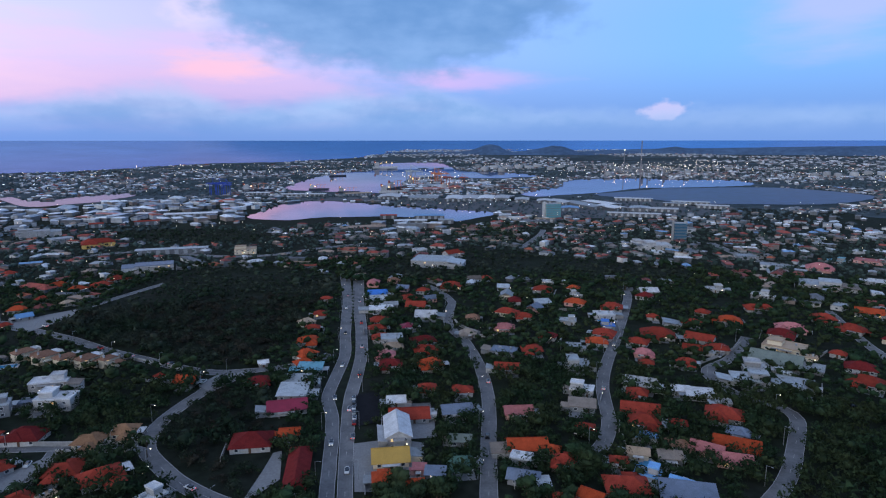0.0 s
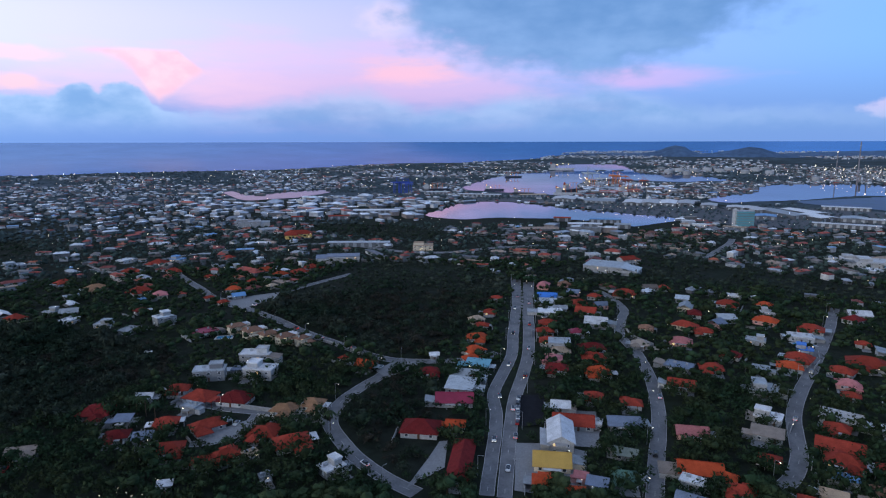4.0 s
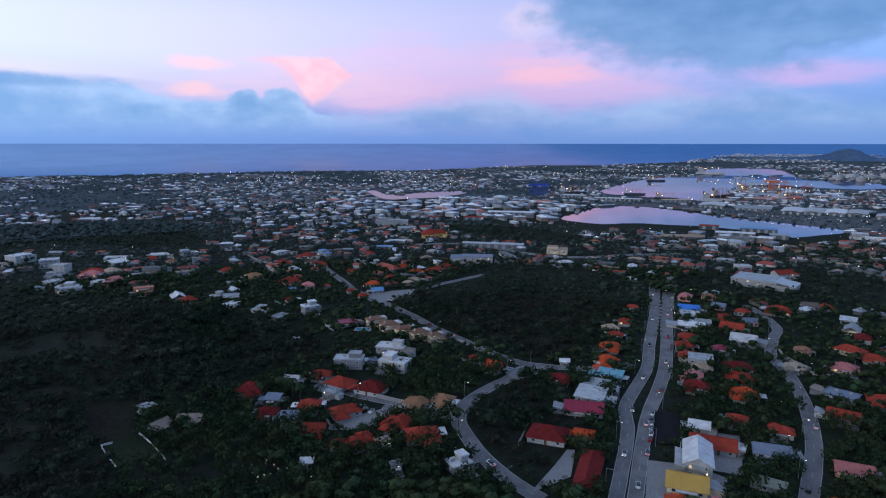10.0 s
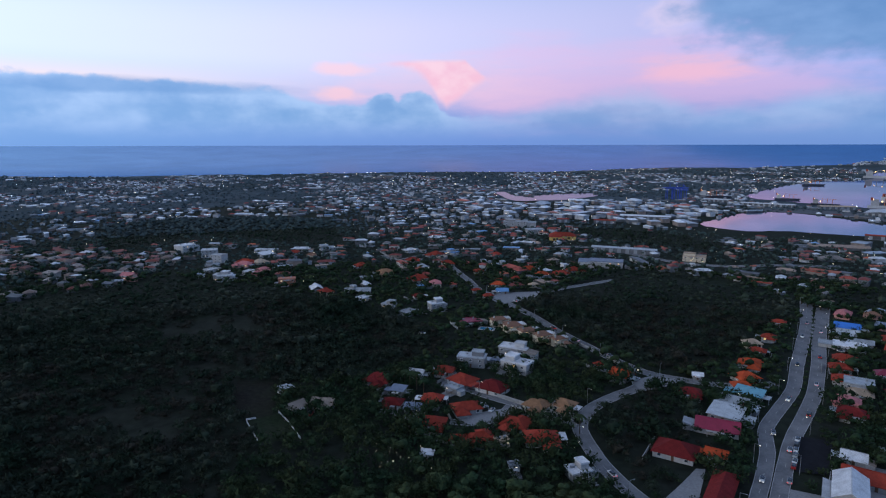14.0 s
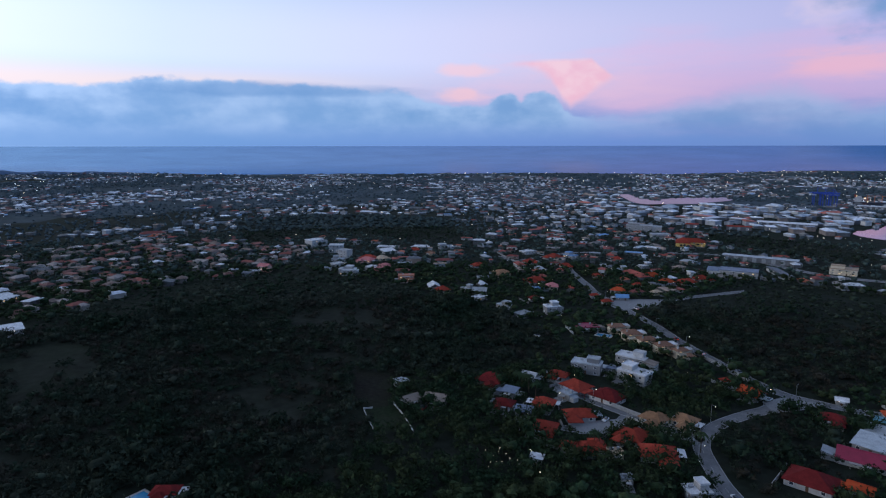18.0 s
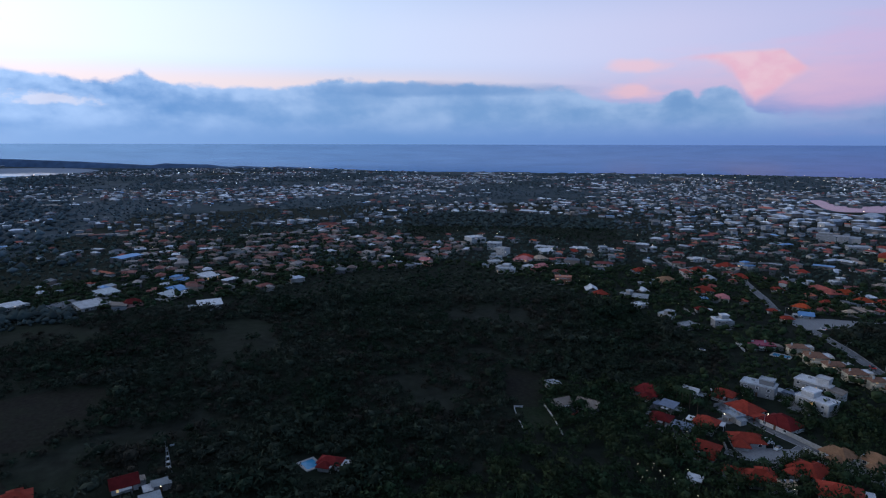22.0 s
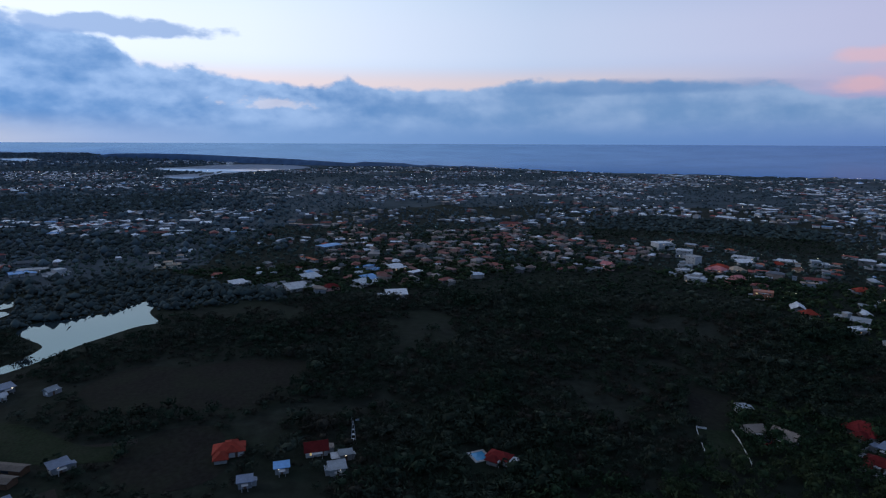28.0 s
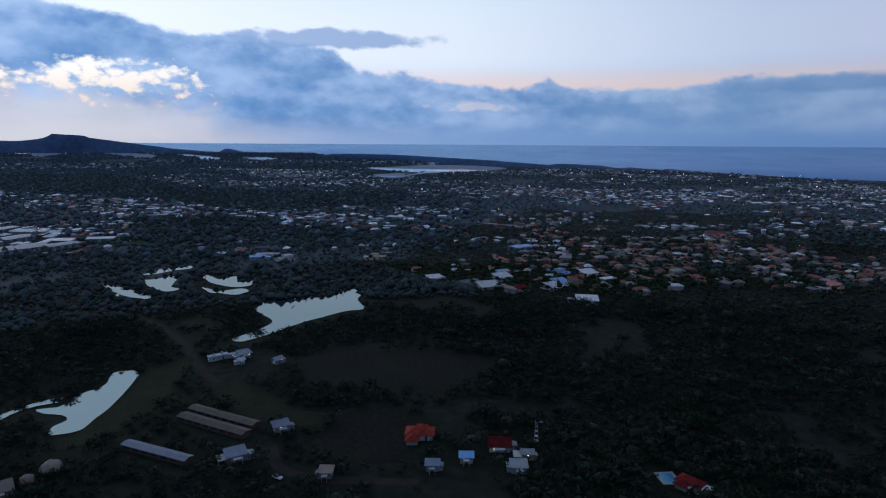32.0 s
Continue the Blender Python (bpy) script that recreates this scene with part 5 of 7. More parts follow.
HAMLET_POINTS = [[(-1141, -1020), (-1219, -873), (-1078, -633), (-932, -560), (-890, -645), (-974, -863)], [(-1013, -564), (-1054, -531), (-974, -487), (-937, -523)], [(-971, -451), (-1037, -295), (-905, -190), (-829, -222), (-843, -385)], [(-655, -365), (-666, -297), (-610, -274), (-607, -333)],
                 [(-1824, -1038), (-1934, -651), (-1688, -570), (-1639, -918)], [(-2766, -1535), (-2615, -876), (-2208, -615), (-2041, -1011)], [(-1129, -298), (-1263, -162), (-1022, -133), (-951, -244)], [(-1229, -1174), (-1269, -1040), (-1164, -1026), (-1135, -1085)]]
YARD_POINTS = [[(-758.8, 1132.7), (-626, 1187.2), (-488.8, 1254.4), (-304.8, 1208), (-259.6, 1043.4), (-259.1, 913.5), (-360.9, 919.9), (-478, 900.5), (-623.1, 925.8)], [(-75, 899), (54.6, 895.2), (48.4, 790.3), (-53, 793.8)], [(-775.3, -1044.4), (-734.9, -678.7), (-624, -559.8), (-560.3, -590.9), (-493.5, -679.5)], [(-819.5, 1091.7), (-642.6, 1077.4), (-395.1, 1262.4), (-283.8, 1031.6), (-378, 910.4), (-620.6, 890)], [(-31, 1684), (64.3, 1899), (182.3, 1690), (221.7, 1579), (135.8, 1441.3), (2, 1464.6)]]

# ---------------------------------------------------------------- houses, street by street
house(-67.4, 452.8, 7.9, 5.3, 6, "h", "red", "white")
house(-65.9, 412.6, 8.4, 6.2, 5, "h", "red", "white")
house(-65.9, 380, 8.3, 5.8, 5, "h", "red", "white")
house(-64.7, 354.3, 11.3, 8.6, 6, "h", "orange", "white")
house(-62, 331.1, 11.5, 8.8, 50, "h", "orange", "white")
house(-60.9, 317.5, 8.7, 5.5, 31, "h", "orange", "white")
house(-55.4, 308.5, 12.1, 7.6, -2, "s", "teal", "white")
house(-59.1, 291.3, 12.1, 8.2, -1, "s", "grey", "greywash")
house(-54.8, 290.1, 4.2, 2.8, -1, "h", "magenta", "white")
house(-58.4, 277.6, 12.9, 11.0, -1, "s", "pale", "white")
house(-58, 261.6, 16.7, 10.0, 12, "g", "magenta", "white")
house(-78.5, 292.6, 9.6, 7.2, 20, "h", "darkred", "white")
house(-51.8, 236.1, 7.6, 5.4, 6, "g", "orange", "white")
house(-65.6, 230.1, 15.2, 12.4, 6, "h", "darkred", "white")
house(-43.4, 208, 7.6, 30.0, 5, "h", "darkred", "white")
house(-82.3, 318, 4.7, 3.1, 20, "g", "white", "white")
house(-114.2, 294.7, 9.9, 8.2, -9, "g", "orange", "white")
house(-129.8, 302, 5.3, 3.8, 62, "h", "red", "white")
house(-29.6, 467.5, 14.2, 8.5, 5, "g", "blue", "white")
house(-27.7, 449.6, 11.7, 9.3, 6, "g", "pale", "white")
house(-24.4, 423.4, 16.8, 11.1, 6, "f", "white", "white")
house(-17.9, 433.6, 9.3, 5.9, 6, "g", "pale", "white")
house(-23.9, 394.1, 11.4, 9.2, 7, "h", "red", "white")
house(-24.6, 377.5, 10.4, 7.1, 7, "h", "red", "white")
house(-20.4, 357.9, 11.4, 8.7, 5, "h", "red", "white")
house(-14.2, 348.8, 12.5, 10.4, 5, "f", "pale", "white", 2)
house(-13.3, 341.7, 10.9, 7.7, 5, "h", "tan", "cream")
house(-17.1, 327.1, 10.5, 8.4, 1, "h", "pink", "pinkwash")
house(-13.5, 313.1, 11.2, 8.0, 1, "h", "darkred", "white")
house(-4.9, 452.9, 10.7, 8.4, 15, "h", "red", "white")
house(0.3, 430.3, 13.5, 10.1, -7, "g", "red", "white")
house(7.2, 404.5, 14.0, 11.8, -5, "g", "white", "white")
house(-5, 380.1, 8.0, 6.6, 14, "h", "magenta", "white")
house(4.4, 351.2, 13.9, 9.0, 14, "h", "darkred", "white")
house(5.7, 334.7, 13.1, 8.5, 6, "h", "red", "white")
house(7.6, 312.7, 12.8, 8.6, 6, "h", "orange", "white")
house(-9.3, 265.8, 7.9, 6.7, 3, "g", "white", "white")
house(-3.2, 250.8, 16.7, 10.0, 3, "g", "red", "white")
house(-7.8, 233.5, 9.8, 19.0, 5, "g", "white", "white", 2)
house(5.3, 251.3, 7.0, 4.8, -7, "f", "white", "white")
house(-10, 215.3, 13.3, 10.8, 5, "g", "mustard", "cream")
house(-11.1, 200.5, 8.8, 6.6, 5, "h", "orange", "white")
house(0.8, 205.8, 4.0, 3.0, -7, "s", "pink", "pinkwash")
house(5.4, 280, 8.1, 6.3, -1, "h", "red", "white")
house(6.6, 202.5, 6.6, 4.4, -7, "s", "slate", "greywash")
house(-0.7, 195.8, 6.1, 5.2, 5, "h", "orange", "white")
house(59, 185.5, 7.5, 5.9, -40, "g", "orange", "white")
house(93.9, 186.4, 8.8, 6.6, -46, "s", "white", "white")
house(49.3, 184.9, 6.6, 4.5, -7, "h", "red", "white")
# gardens and streets east of the main road
house(30.0, 491.0, 16.4, 11.8, -11, "h", "red", "white")
house(38.6, 398.6, 8.5, 6.1, -4, "h", "brown", "cream")
house(32.7, 364.7, 9.9, 7.2, -9, "h", "greybrown", "greywash")
house(56.6, 375.0, 12.5, 9.0, -6, "h", "pink", "pinkwash")
house(73.4, 399.4, 10.2, 7.3, -7, "h", "red", "white")
house(50.2, 330.9, 13.8, 9.6, -21, "f", "slate", "greywash")
house(81.2, 356.5, 9.2, 6.6, -26, "h", "darkred", "white")
house(66.3, 331.9, 11.2, 8.1, -2, "h", "red", "white")
house(102.2, 473.9, 14.7, 10.6, -19, "h", "red", "white")
house(111.6, 501.0, 10.7, 7.5, -20, "f", "white", "white")
house(124.1, 454.6, 8.1, 5.7, -1, "f", "white", "white")
house(140.5, 419.7, 15.2, 11.0, -19, "h", "red", "white")
house(129.6, 401.5, 13.8, 9.6, -8, "f", "white", "white")
house(100.9, 387.3, 10.8, 7.6, -15, "f", "pale", "white")
house(123.9, 374.6, 8.4, 5.9, -14, "f", "blue", "white")
house(116.8, 359.9, 13.2, 9.5, -28, "h", "red", "white")
house(107.6, 344.2, 11.9, 8.6, -14, "h", "orange", "white")
house(87.3, 308.2, 15.8, 11.0, -6, "f", "pale", "white")
house(91.4, 336.2, 7.5, 4.5, -15, "s", "pale", "white")
house(161.0, 394.0, 7.3, 5.3, -15, "h", "red", "white")
house(149.7, 357.6, 19.5, 14.0, -18, "h", "red", "white")
house(131.8, 342.6, 11.4, 8.2, -33, "h", "red", "white")
house(128.3, 324.1, 10.2, 7.3, -14, "h", "pink", "pinkwash")
house(123.9, 308.2, 7.2, 5.2, -19, "h", "red", "white")
house(181.1, 379.4, 11.3, 8.1, -31, "h", "red", "white")
house(171.8, 347.1, 15.7, 9.7, -39, "g", "red", "white")
house(173.6, 329.3, 11.5, 8.3, -18, "h", "red", "white")
house(159.7, 328.4, 12.0, 7.5, -27, "g", "red", "white")
house(145.8, 308.3, 9.3, 6.7, -19, "h", "red", "white")
house(208.6, 383.9, 14.2, 10.2, -18, "h", "orange", "white")
house(22.3, 276.0, 8.9, 6.4, 1, "h", "red", "white")
house(17.7, 254.5, 13.0, 8.0, 8, "g", "slate", "greywash")
house(17.4, 227.4, 8.5, 5.3, -7, "g", "greygreen", "greywash")
house(16.1, 209.8, 9.3, 6.7, 4, "h", "green", "white")
house(47.9, 304.8, 12.2, 7.6, -10, "g", "red", "white")
house(44.9, 251.9, 12.0, 7.4, 2, "g", "pink", "pinkwash")
house(43.2, 221.3, 15.0, 9.3, 0, "g", "orange", "white")
house(51.9, 218.0, 6.5, 4.7, -25, "h", "orange", "white")
house(39.4, 211.9, 7.7, 5.4, -21, "f", "white", "white")
house(38.1, 198.8, 10.8, 6.7, -19, "g", "slate", "greywash")
house(42.1, 193.7, 7.7, 4.6, 1, "s", "pale", "white")
house(54.8, 209.6, 9.1, 6.5, -16, "h", "red", "white")
house(70.2, 235.0, 7.5, 5.4, -13, "h", "red", "white")
house(79.7, 274.7, 10.8, 7.6, -22, "f", "white", "white")
house(74.9, 257.0, 11.3, 6.8, -16, "s", "greybrown", "greywash")
house(110.3, 280.9, 14.9, 9.3, -25, "g", "white", "white")
house(104.7, 269.5, 9.2, 6.6, -25, "h", "red", "white")
house(99.4, 251.1, 15.8, 9.8, -19, "g", "red", "white")
house(97.1, 239.9, 12.6, 9.1, -20, "h", "red", "white")
house(90.7, 226.5, 7.0, 4.9, -11, "f", "skyblue", "white")
house(84.8, 213.9, 7.6, 4.7, -17, "g", "tan", "cream")
house(95.7, 209.5, 8.1, 4.9, -13, "s", "greybrown", "greywash")
house(102.0, 219.3, 7.4, 4.6, -15, "g", "brown", "cream")
house(72.8, 191.5, 14.4, 10.4, -7, "h", "red", "white")
house(75.6, 208.1, 6.0, 4.3, -15, "h", "red", "white")
house(82.7, 198.2, 8.6, 6.0, -32, "f", "skyblue", "white")
house(126.6, 271.2, 7.7, 4.6, -15, "s", "white", "white")
house(133.4, 265.9, 11.8, 7.1, -14, "s", "white", "white")
house(140.0, 256.2, 6.4, 4.5, -17, "f", "white", "white")
house(134.7, 245.2, 14.6, 10.5, -27, "h", "red", "white")
house(110.7, 237.2, 6.4, 4.6, -19, "h", "red", "white")
house(112.7, 215.1, 11.5, 7.1, -36, "g", "pink", "pinkwash")
house(118.7, 206.5, 11.8, 7.3, -21, "g", "pink", "pinkwash")
house(125.3, 217.1, 16.4, 10.1, -28, "g", "orange", "white")
house(132.1, 227.8, 8.5, 6.1, -36, "h", "slate", "greywash")
house(93.1, 190.8, 9.4, 5.8, -38, "g", "skyblue", "white")
house(91.1, 183.8, 17.5, 10.5, -16, "s", "slate", "greywash")
house(241.3, 414.2, 10.0, 7.2, -17, "h", "red", "white")
house(250.8, 413.5, 8.3, 6.0, -43, "h", "red", "white")
house(238.9, 364.8, 16.7, 12.0, -25, "h", "pink", "pinkwash")
house(226.5, 353.9, 14.5, 10.4, -35, "h", "darkred", "white")
house(214.4, 330.8, 21.3, 14.9, -43, "f", "tan", "cream")
house(195.8, 308.4, 24.8, 15.4, -38, "g", "greygreen", "greywash")
house(215.9, 311.1, 8.1, 5.6, -27, "f", "tan", "cream")
house(274.4, 385.3, 14.4, 10.4, -25, "h", "red", "white")
house(276.2, 361.4, 14.8, 10.6, -50, "h", "red", "white")
house(314.4, 396.1, 16.3, 10.1, -35, "g", "orange", "white")
house(236.9, 316.7, 7.6, 5.5, -50, "h", "red", "white")
house(234.0, 295.8, 13.9, 10.0, -32, "h", "darkred", "white")
house(222.9, 276.5, 15.9, 11.4, -44, "h", "red", "white")
house(180.4, 298.5, 15.6, 10.9, -20, "f", "white", "white")
house(167.5, 283.6, 17.4, 12.2, -17, "f", "pale", "white")
house(184.5, 276.7, 19.5, 13.7, -34, "f", "pale", "white")
house(240.8, 469.3, 13.0, 9.1, -13, "f", "white", "white")
house(267.5, 448.9, 12.9, 9.0, -36, "f", "white", "white")
house(347.2, 553.4, 18.4, 12.9, -44, "f", "pale", "white")
house(380.1, 546.0, 22.5, 16.2, -32, "h", "pink", "pinkwash")
house(419.7, 577.3, 12.0, 8.4, -49, "f", "teal", "white")
house(449.8, 575.5, 23.2, 16.3, -46, "f", "pink", "pinkwash")
house(392.4, 485.2, 19.9, 14.0, -42, "f", "white", "white")
house(337.6, 482.8, 31.1, 21.8, -32, "f", "pale", "white")
# villas west of the main road
town_house(-216, 335, 13.1, 8.3, 56)
town_house(-200.6, 329, 13.4, 11.2, 56)
town_house(-187.3, 325.2, 13.2, 9.2, 61)
town_house(-175.5, 323.2, 12.5, 10.1, 61)
town_house(-164.3, 322.2, 9.6, 7.2, 61)
house(-188, 262, 15.5, 8, 24, "f", "pale", "greywash", 2)
house(-177.5, 290, 16.5, 9, 12, "f", "white", "white", 2)
house(-163.5, 270, 15.5, 9, 4, "f", "white", "white", 2)
house(-176, 272, 9, 6, 12, "f", "slate", "greywash")
house(-211.2, 211, 13.5, 10.2, 19, "h", "darkred", "white")
house(-201.1, 229.8, 7.5, 5.4, 19, "g", "white", "white")
house(-191.9, 242.4, 9.5, 7.0, 19, "h", "red", "white")
house(-176.3, 237.4, 12.8, 10.4, -4, "h", "red", "white")
house(-158.4, 238.4, 14.1, 10.2, 3, "h", "darkred", "white")
house(-185.5, 194.1, 8.9, 6.8, 28, "h", "darkred", "white")
house(-173.7, 194.8, 7.0, 4.8, 28, "s", "slate", "greywash")
house(-173.5, 209.2, 9.4, 7.1, 28, "h", "red", "white")
house(-154.9, 211.2, 12.9, 8.1, 52, "h", "red", "white")
house(-157.8, 189.2, 11.9, 8.5, 28, "h", "red", "white")
house(-132.7, 190.3, 10.9, 7.3, 52, "h", "red", "white")
house(-139.1, 184.3, 6.5, 4.7, 28, "h", "red", "white")
house(-127.8, 210.6, 11.1, 9.0, 8, "h", "red", "white")
house(-112.8, 206.2, 13.5, 10.3, 37, "h", "red", "white")
house(-123.8, 193.1, 5.6, 4.1, 52, "f", "tan", "cream")
house(-130.4, 233.2, 10.3, 7.7, -0, "h", "sand", "cream")
house(-120.7, 241.7, 9.8, 8.3, 5, "h", "sand", "cream")
house(-89.1, 191.3, 8.2, 6.5, 57, "f", "white", "white")
house(-141.3, 166.4, 4.3, 2.7, 28, "s", "white", "white")
house(-109.7, 179.6, 4.0, 2.9, 46, "f", "pale", "white")
house(-172.9, 225.8, 7.2, 5.7, -4, "f", "pale", "white")
house(-193.3, 206.7, 6.6, 5.2, 19, "s", "slate", "greywash")
house(-218.1, 163.3, 7.9, 5.9, 87, "g", "greybrown", "greywash")
house(-210.2, 173.1, 9.8, 8.1, 28, "g", "greybrown", "greywash")
house(-240.3, 172.4, 4.1, 3.4, 78, "g", "white", "white")
house(-434.8, 325.5, 14.5, 8, 53, "f", "salmon", "salmon", 2)
house(-545, 358.4, 18.9, 11.9, 22, "h", "red", "white")
house(-496.3, 345.5, 13.2, 9.8, 72, "h", "pink", "pinkwash")
house(-498.9, 333, 13.2, 10.8, 18, "f", "white", "white")
house(-496, 300.4, 14.0, 8.9, 39, "f", "white", "white", 2)
house(-560.3, 329.5, 13.3, 8.6, 43, "f", "pale", "white")
house(-437.2, 419.3, 13.2, 9.7, 70, "h", "red", "white")
house(-395.6, 410, 15.5, 10.5, 52, "h", "sand", "cream")
house(-340.6, 327.6, 10.3, 7.6, 92, "f", "white", "white")
house(-369.5, 341.2, 8.7, 7.3, 5, "f", "pale", "white")
house(-310, 324.3, 10.2, 6.6, 10, "f", "pale", "white")
house(-284.8, 317.6, 11.9, 8.9, 87, "f", "grey", "greywash")
house(-277.5, 340.7, 10.3, 8.3, 62, "f", "white", "white", 2)
house(-236, 325.1, 16.2, 10.3, 56, "f", "magenta", "white")
house(-353.3, 410.9, 14.6, 9.8, 52, "h", "red", "white")
house(-330.3, 387, 9.3, 6.1, 55, "f", "skyblue", "white")
house(-309.8, 359, 8.1, 6.7, 59, "h", "darkred", "white")
house(-284.1, 403, 6.7, 4.3, 55, "h", "red", "white")
house(-266.2, 393.7, 7.6, 5.1, 59, "h", "red", "white")
house(-265.9, 414.1, 9.2, 6.3, 42, "g", "skyblue", "white")
house(-416.4, 473.7, 12.6, 10.4, 86, "h", "red", "white")
house(-460.4, 518.8, 14.8, 9.6, 87, "f", "white", "white")
house(-417.9, 515.4, 14.9, 12.4, -3, "h", "red", "white")
house(-378, 484.8, 11.2, 8.2, 52, "h", "red", "white")
house(-327.8, 468.6, 8.4, 6.3, 52, "h", "red", "white")
house(-329, 509.1, 9.6, 6.8, 52, "f", "pale", "white")
house(-324, 544.4, 11.4, 7.7, 68, "f", "white", "white")
house(-410.6, 535, 13.3, 10.1, -3, "f", "skyblue", "white")
house(-365.9, 556.1, 10.1, 7.4, 68, "h", "red", "white")
house(-296.1, 509, 13.0, 8.2, 52, "h", "orange", "white")
house(-272.1, 492.4, 13.3, 9.2, 69, "h", "orange", "white")
house(-259, 506.1, 13.5, 11.0, 69, "h", "red", "white")
house(-258.7, 530.2, 11.8, 9.6, 69, "h", "red", "white")
house(-281.5, 462.6, 8.7, 6.9, 55, "h", "red", "white")
house(-257.1, 450.4, 8.1, 5.1, 69, "h", "tan", "cream")
house(-289.1, 446.4, 7.2, 4.5, 55, "h", "red", "white")
house(-566.5, 449, 19.5, 12.3, 43, "f", "white", "white")
house(-546.4, 470.2, 17.5, 12.9, 64, "f", "pale", "white")
house(-554.9, 429.2, 10.3, 6.8, 44, "h", "red", "white")
house(-526.3, 429.8, 9.1, 6.5, 96, "h", "brown", "cream")
house(-587.7, 418.7, 17.5, 12.1, 35, "f", "white", "white")
# farms and estates in the dry land
house(-233, -56.8, 11.4, 7.8, -262, "h", "red", "white", garden=False)
house(-228.8, -22.3, 8.6, 7.3, -262, "g", "darkred", "white", garden=False)
house(-207.2, -46.6, 4.7, 3.4, -262, "s", "slate", "greywash", garden=False)
house(-215.4, -34.4, 4.9, 3.2, -262, "s", "skyblue", "white", garden=False)
house(-221.8, -10.4, 4.5, 2.8, -262, "s", "grey", "greywash", garden=False)
house(-212, -13.6, 5.8, 4.6, -262, "s", "pale", "white", garden=False)
house(-195.1, -85.3, 4.5, 3.7, -262, "s", "greybrown", "greywash", garden=False)
house(-211.5, 49.5, 8.6, 5.4, 51, "h", "darkred", "white", garden=False)
house(-228.4, -118.3, 6.5, 4.7, -230, "s", "slate", "greywash", garden=False)
house(-201.5, -125.5, 7.3, 5.7, -230, "s", "slate", "greywash", garden=False)
house(-162.7, -196.9, 9.7, 7.4, -221, "g", "greybrown", "greywash", garden=False)
house(-305.2, -191.4, 10.8, 2.5, -222, "f", "white", "white", garden=False)
house(-312.3, -178.7, 6.5, 5.3, -222, "s", "slate", "greywash", garden=False)
house(-301.8, -175.5, 4.0, 2.5, -222, "g", "white", "white", garden=False)
house(-306.3, -155.1, 5.3, 4.0, -210, "g", "grey", "greywash", garden=False)
warehouse(-591.7, -599.1, 57.1, 34.3, -202, "white")
warehouse(-656.2, -665.9, 42.0, 25.2, -184, "pale")
warehouse(-725.8, -749.6, 32.3, 19.4, -178, "white")
warehouse(-674, -556.6, 31.4, 18.8, -246, "white")
warehouse(-621, -569.2, 36.5, 21.9, -198, "pale")
house(-622.2, -305.4, 17.1, 10.7, -258, "f", "white", "white", garden=False)
house(-604.3, -313.2, 15.6, 13.2, -241, "f", "skyblue", "white", garden=False)
house(-600.4, -279.6, 17.3, 14.2, -220, "f", "pale", "white", garden=False)
house(-629.9, -184.5, 16.6, 12.9, -259, "f", "tan", "cream", garden=False)
house(-632.4, -393.2, 11.5, 9.1, -275, "f", "skyblue", "white", garden=False)
house(-949.1, -650.7, 30.1, 22.3, -194, "f", "white", "white", garden=False)
house(-538.2, -105.5, 13.7, 8.8, -236, "s", "white", "white")
house(-515, -52.7, 18.3, 13.6, -241, "s", "white", "white")
warehouse(-976.4, -248.1, 30.7, 18.4, -287, "white")
warehouse(-714, -32.5, 27.6, 16.5, -227, "skyblue")
house(-554.5, -43.6, 15.7, 11.6, -235, "s", "pale", "white")
house(-582.6, 13.3, 16.2, 12.5, -309, "f", "skyblue", "white")
house(-588.1, 37.6, 15.2, 12.3, 124, "s", "white", "white")
house(-541.8, 9.3, 13.7, 11.2, -239, "s", "skyblue", "white")
house(-481, 29.4, 16.8, 10.9, 92, "s", "white", "white")
house(-524.4, 4, 15.0, 11.7, -227, "s", "pale", "white")
house(-562.9, 247, 11.4, 7.8, 26, "g", "pink", "pinkwash", 2)
house(-665.5, 359, 17.9, 15.2, 98, "f", "white", "white", 3)
house(-613.2, 358.5, 16.3, 12.1, 51, "f", "white", "white", 3)
house(-576.5, 346.8, 14.5, 10.9, 21, "f", "white", "white", 3)
house(-538.8, 316.1, 13.5, 10.1, 99, "f", "white", "white")
house(-491.9, 300.2, 13.3, 10.9, 50, "f", "white", "white", 2)
house(-537.8, 351.7, 15.8, 10.1, 16, "h", "pink", "pinkwash")
house(-535.4, 368.7, 13.0, 10.0, 90, "h", "tan", "cream")
house(-487.7, 333.4, 10.8, 8.4, 41, "h", "pink", "pinkwash")
house(-567.8, 400, 16.1, 10.9, 85, "s", "white", "white")
# larger buildings of the town
for x, y, w in [
    (-2930, 158.5, 14),
    (-2867, 172.5, 21),
    (-3117, 207.5, 16),
    (-3047, 220.5, 23),
    (-2978, 233.5, 18),
    (-2913, 246.6, 25),
    (-2850, 258.6, 20),
    (-3100, 300.6, 15),
    (-3029, 312.6, 22),
    (-2961, 323.6, 17),
    (-2896, 334.7, 24),
    (-2834, 344.7, 19)]:
    warehouse(x, y, w, 12, 80, "white")
house(-364, 712, 34, 15, 26, "h", "red", "ochre", 2)
house(-246, 578, 33, 18, 20, "f", "slate", "white", 2)
house(-183, 660, 22.4, 14, 12, "f", "tan", "cream", 2)
house(-478.7, 782, 36, 14, 30, "f", "white", "white", 3)
house(4.9, 645.5, 13.3, 11.1, 21, "f", "white", "white", 2)
house(17.5, 591.9, 36.9, 31.1, -14, "f", "pale", "white", 2)
house(37.8, 624.3, 16.7, 10.0, 37, "g", "red", "white", 2)
office(318.9, 716.9, 14.4, 10.8, -5, 22, "blueglass", 6)
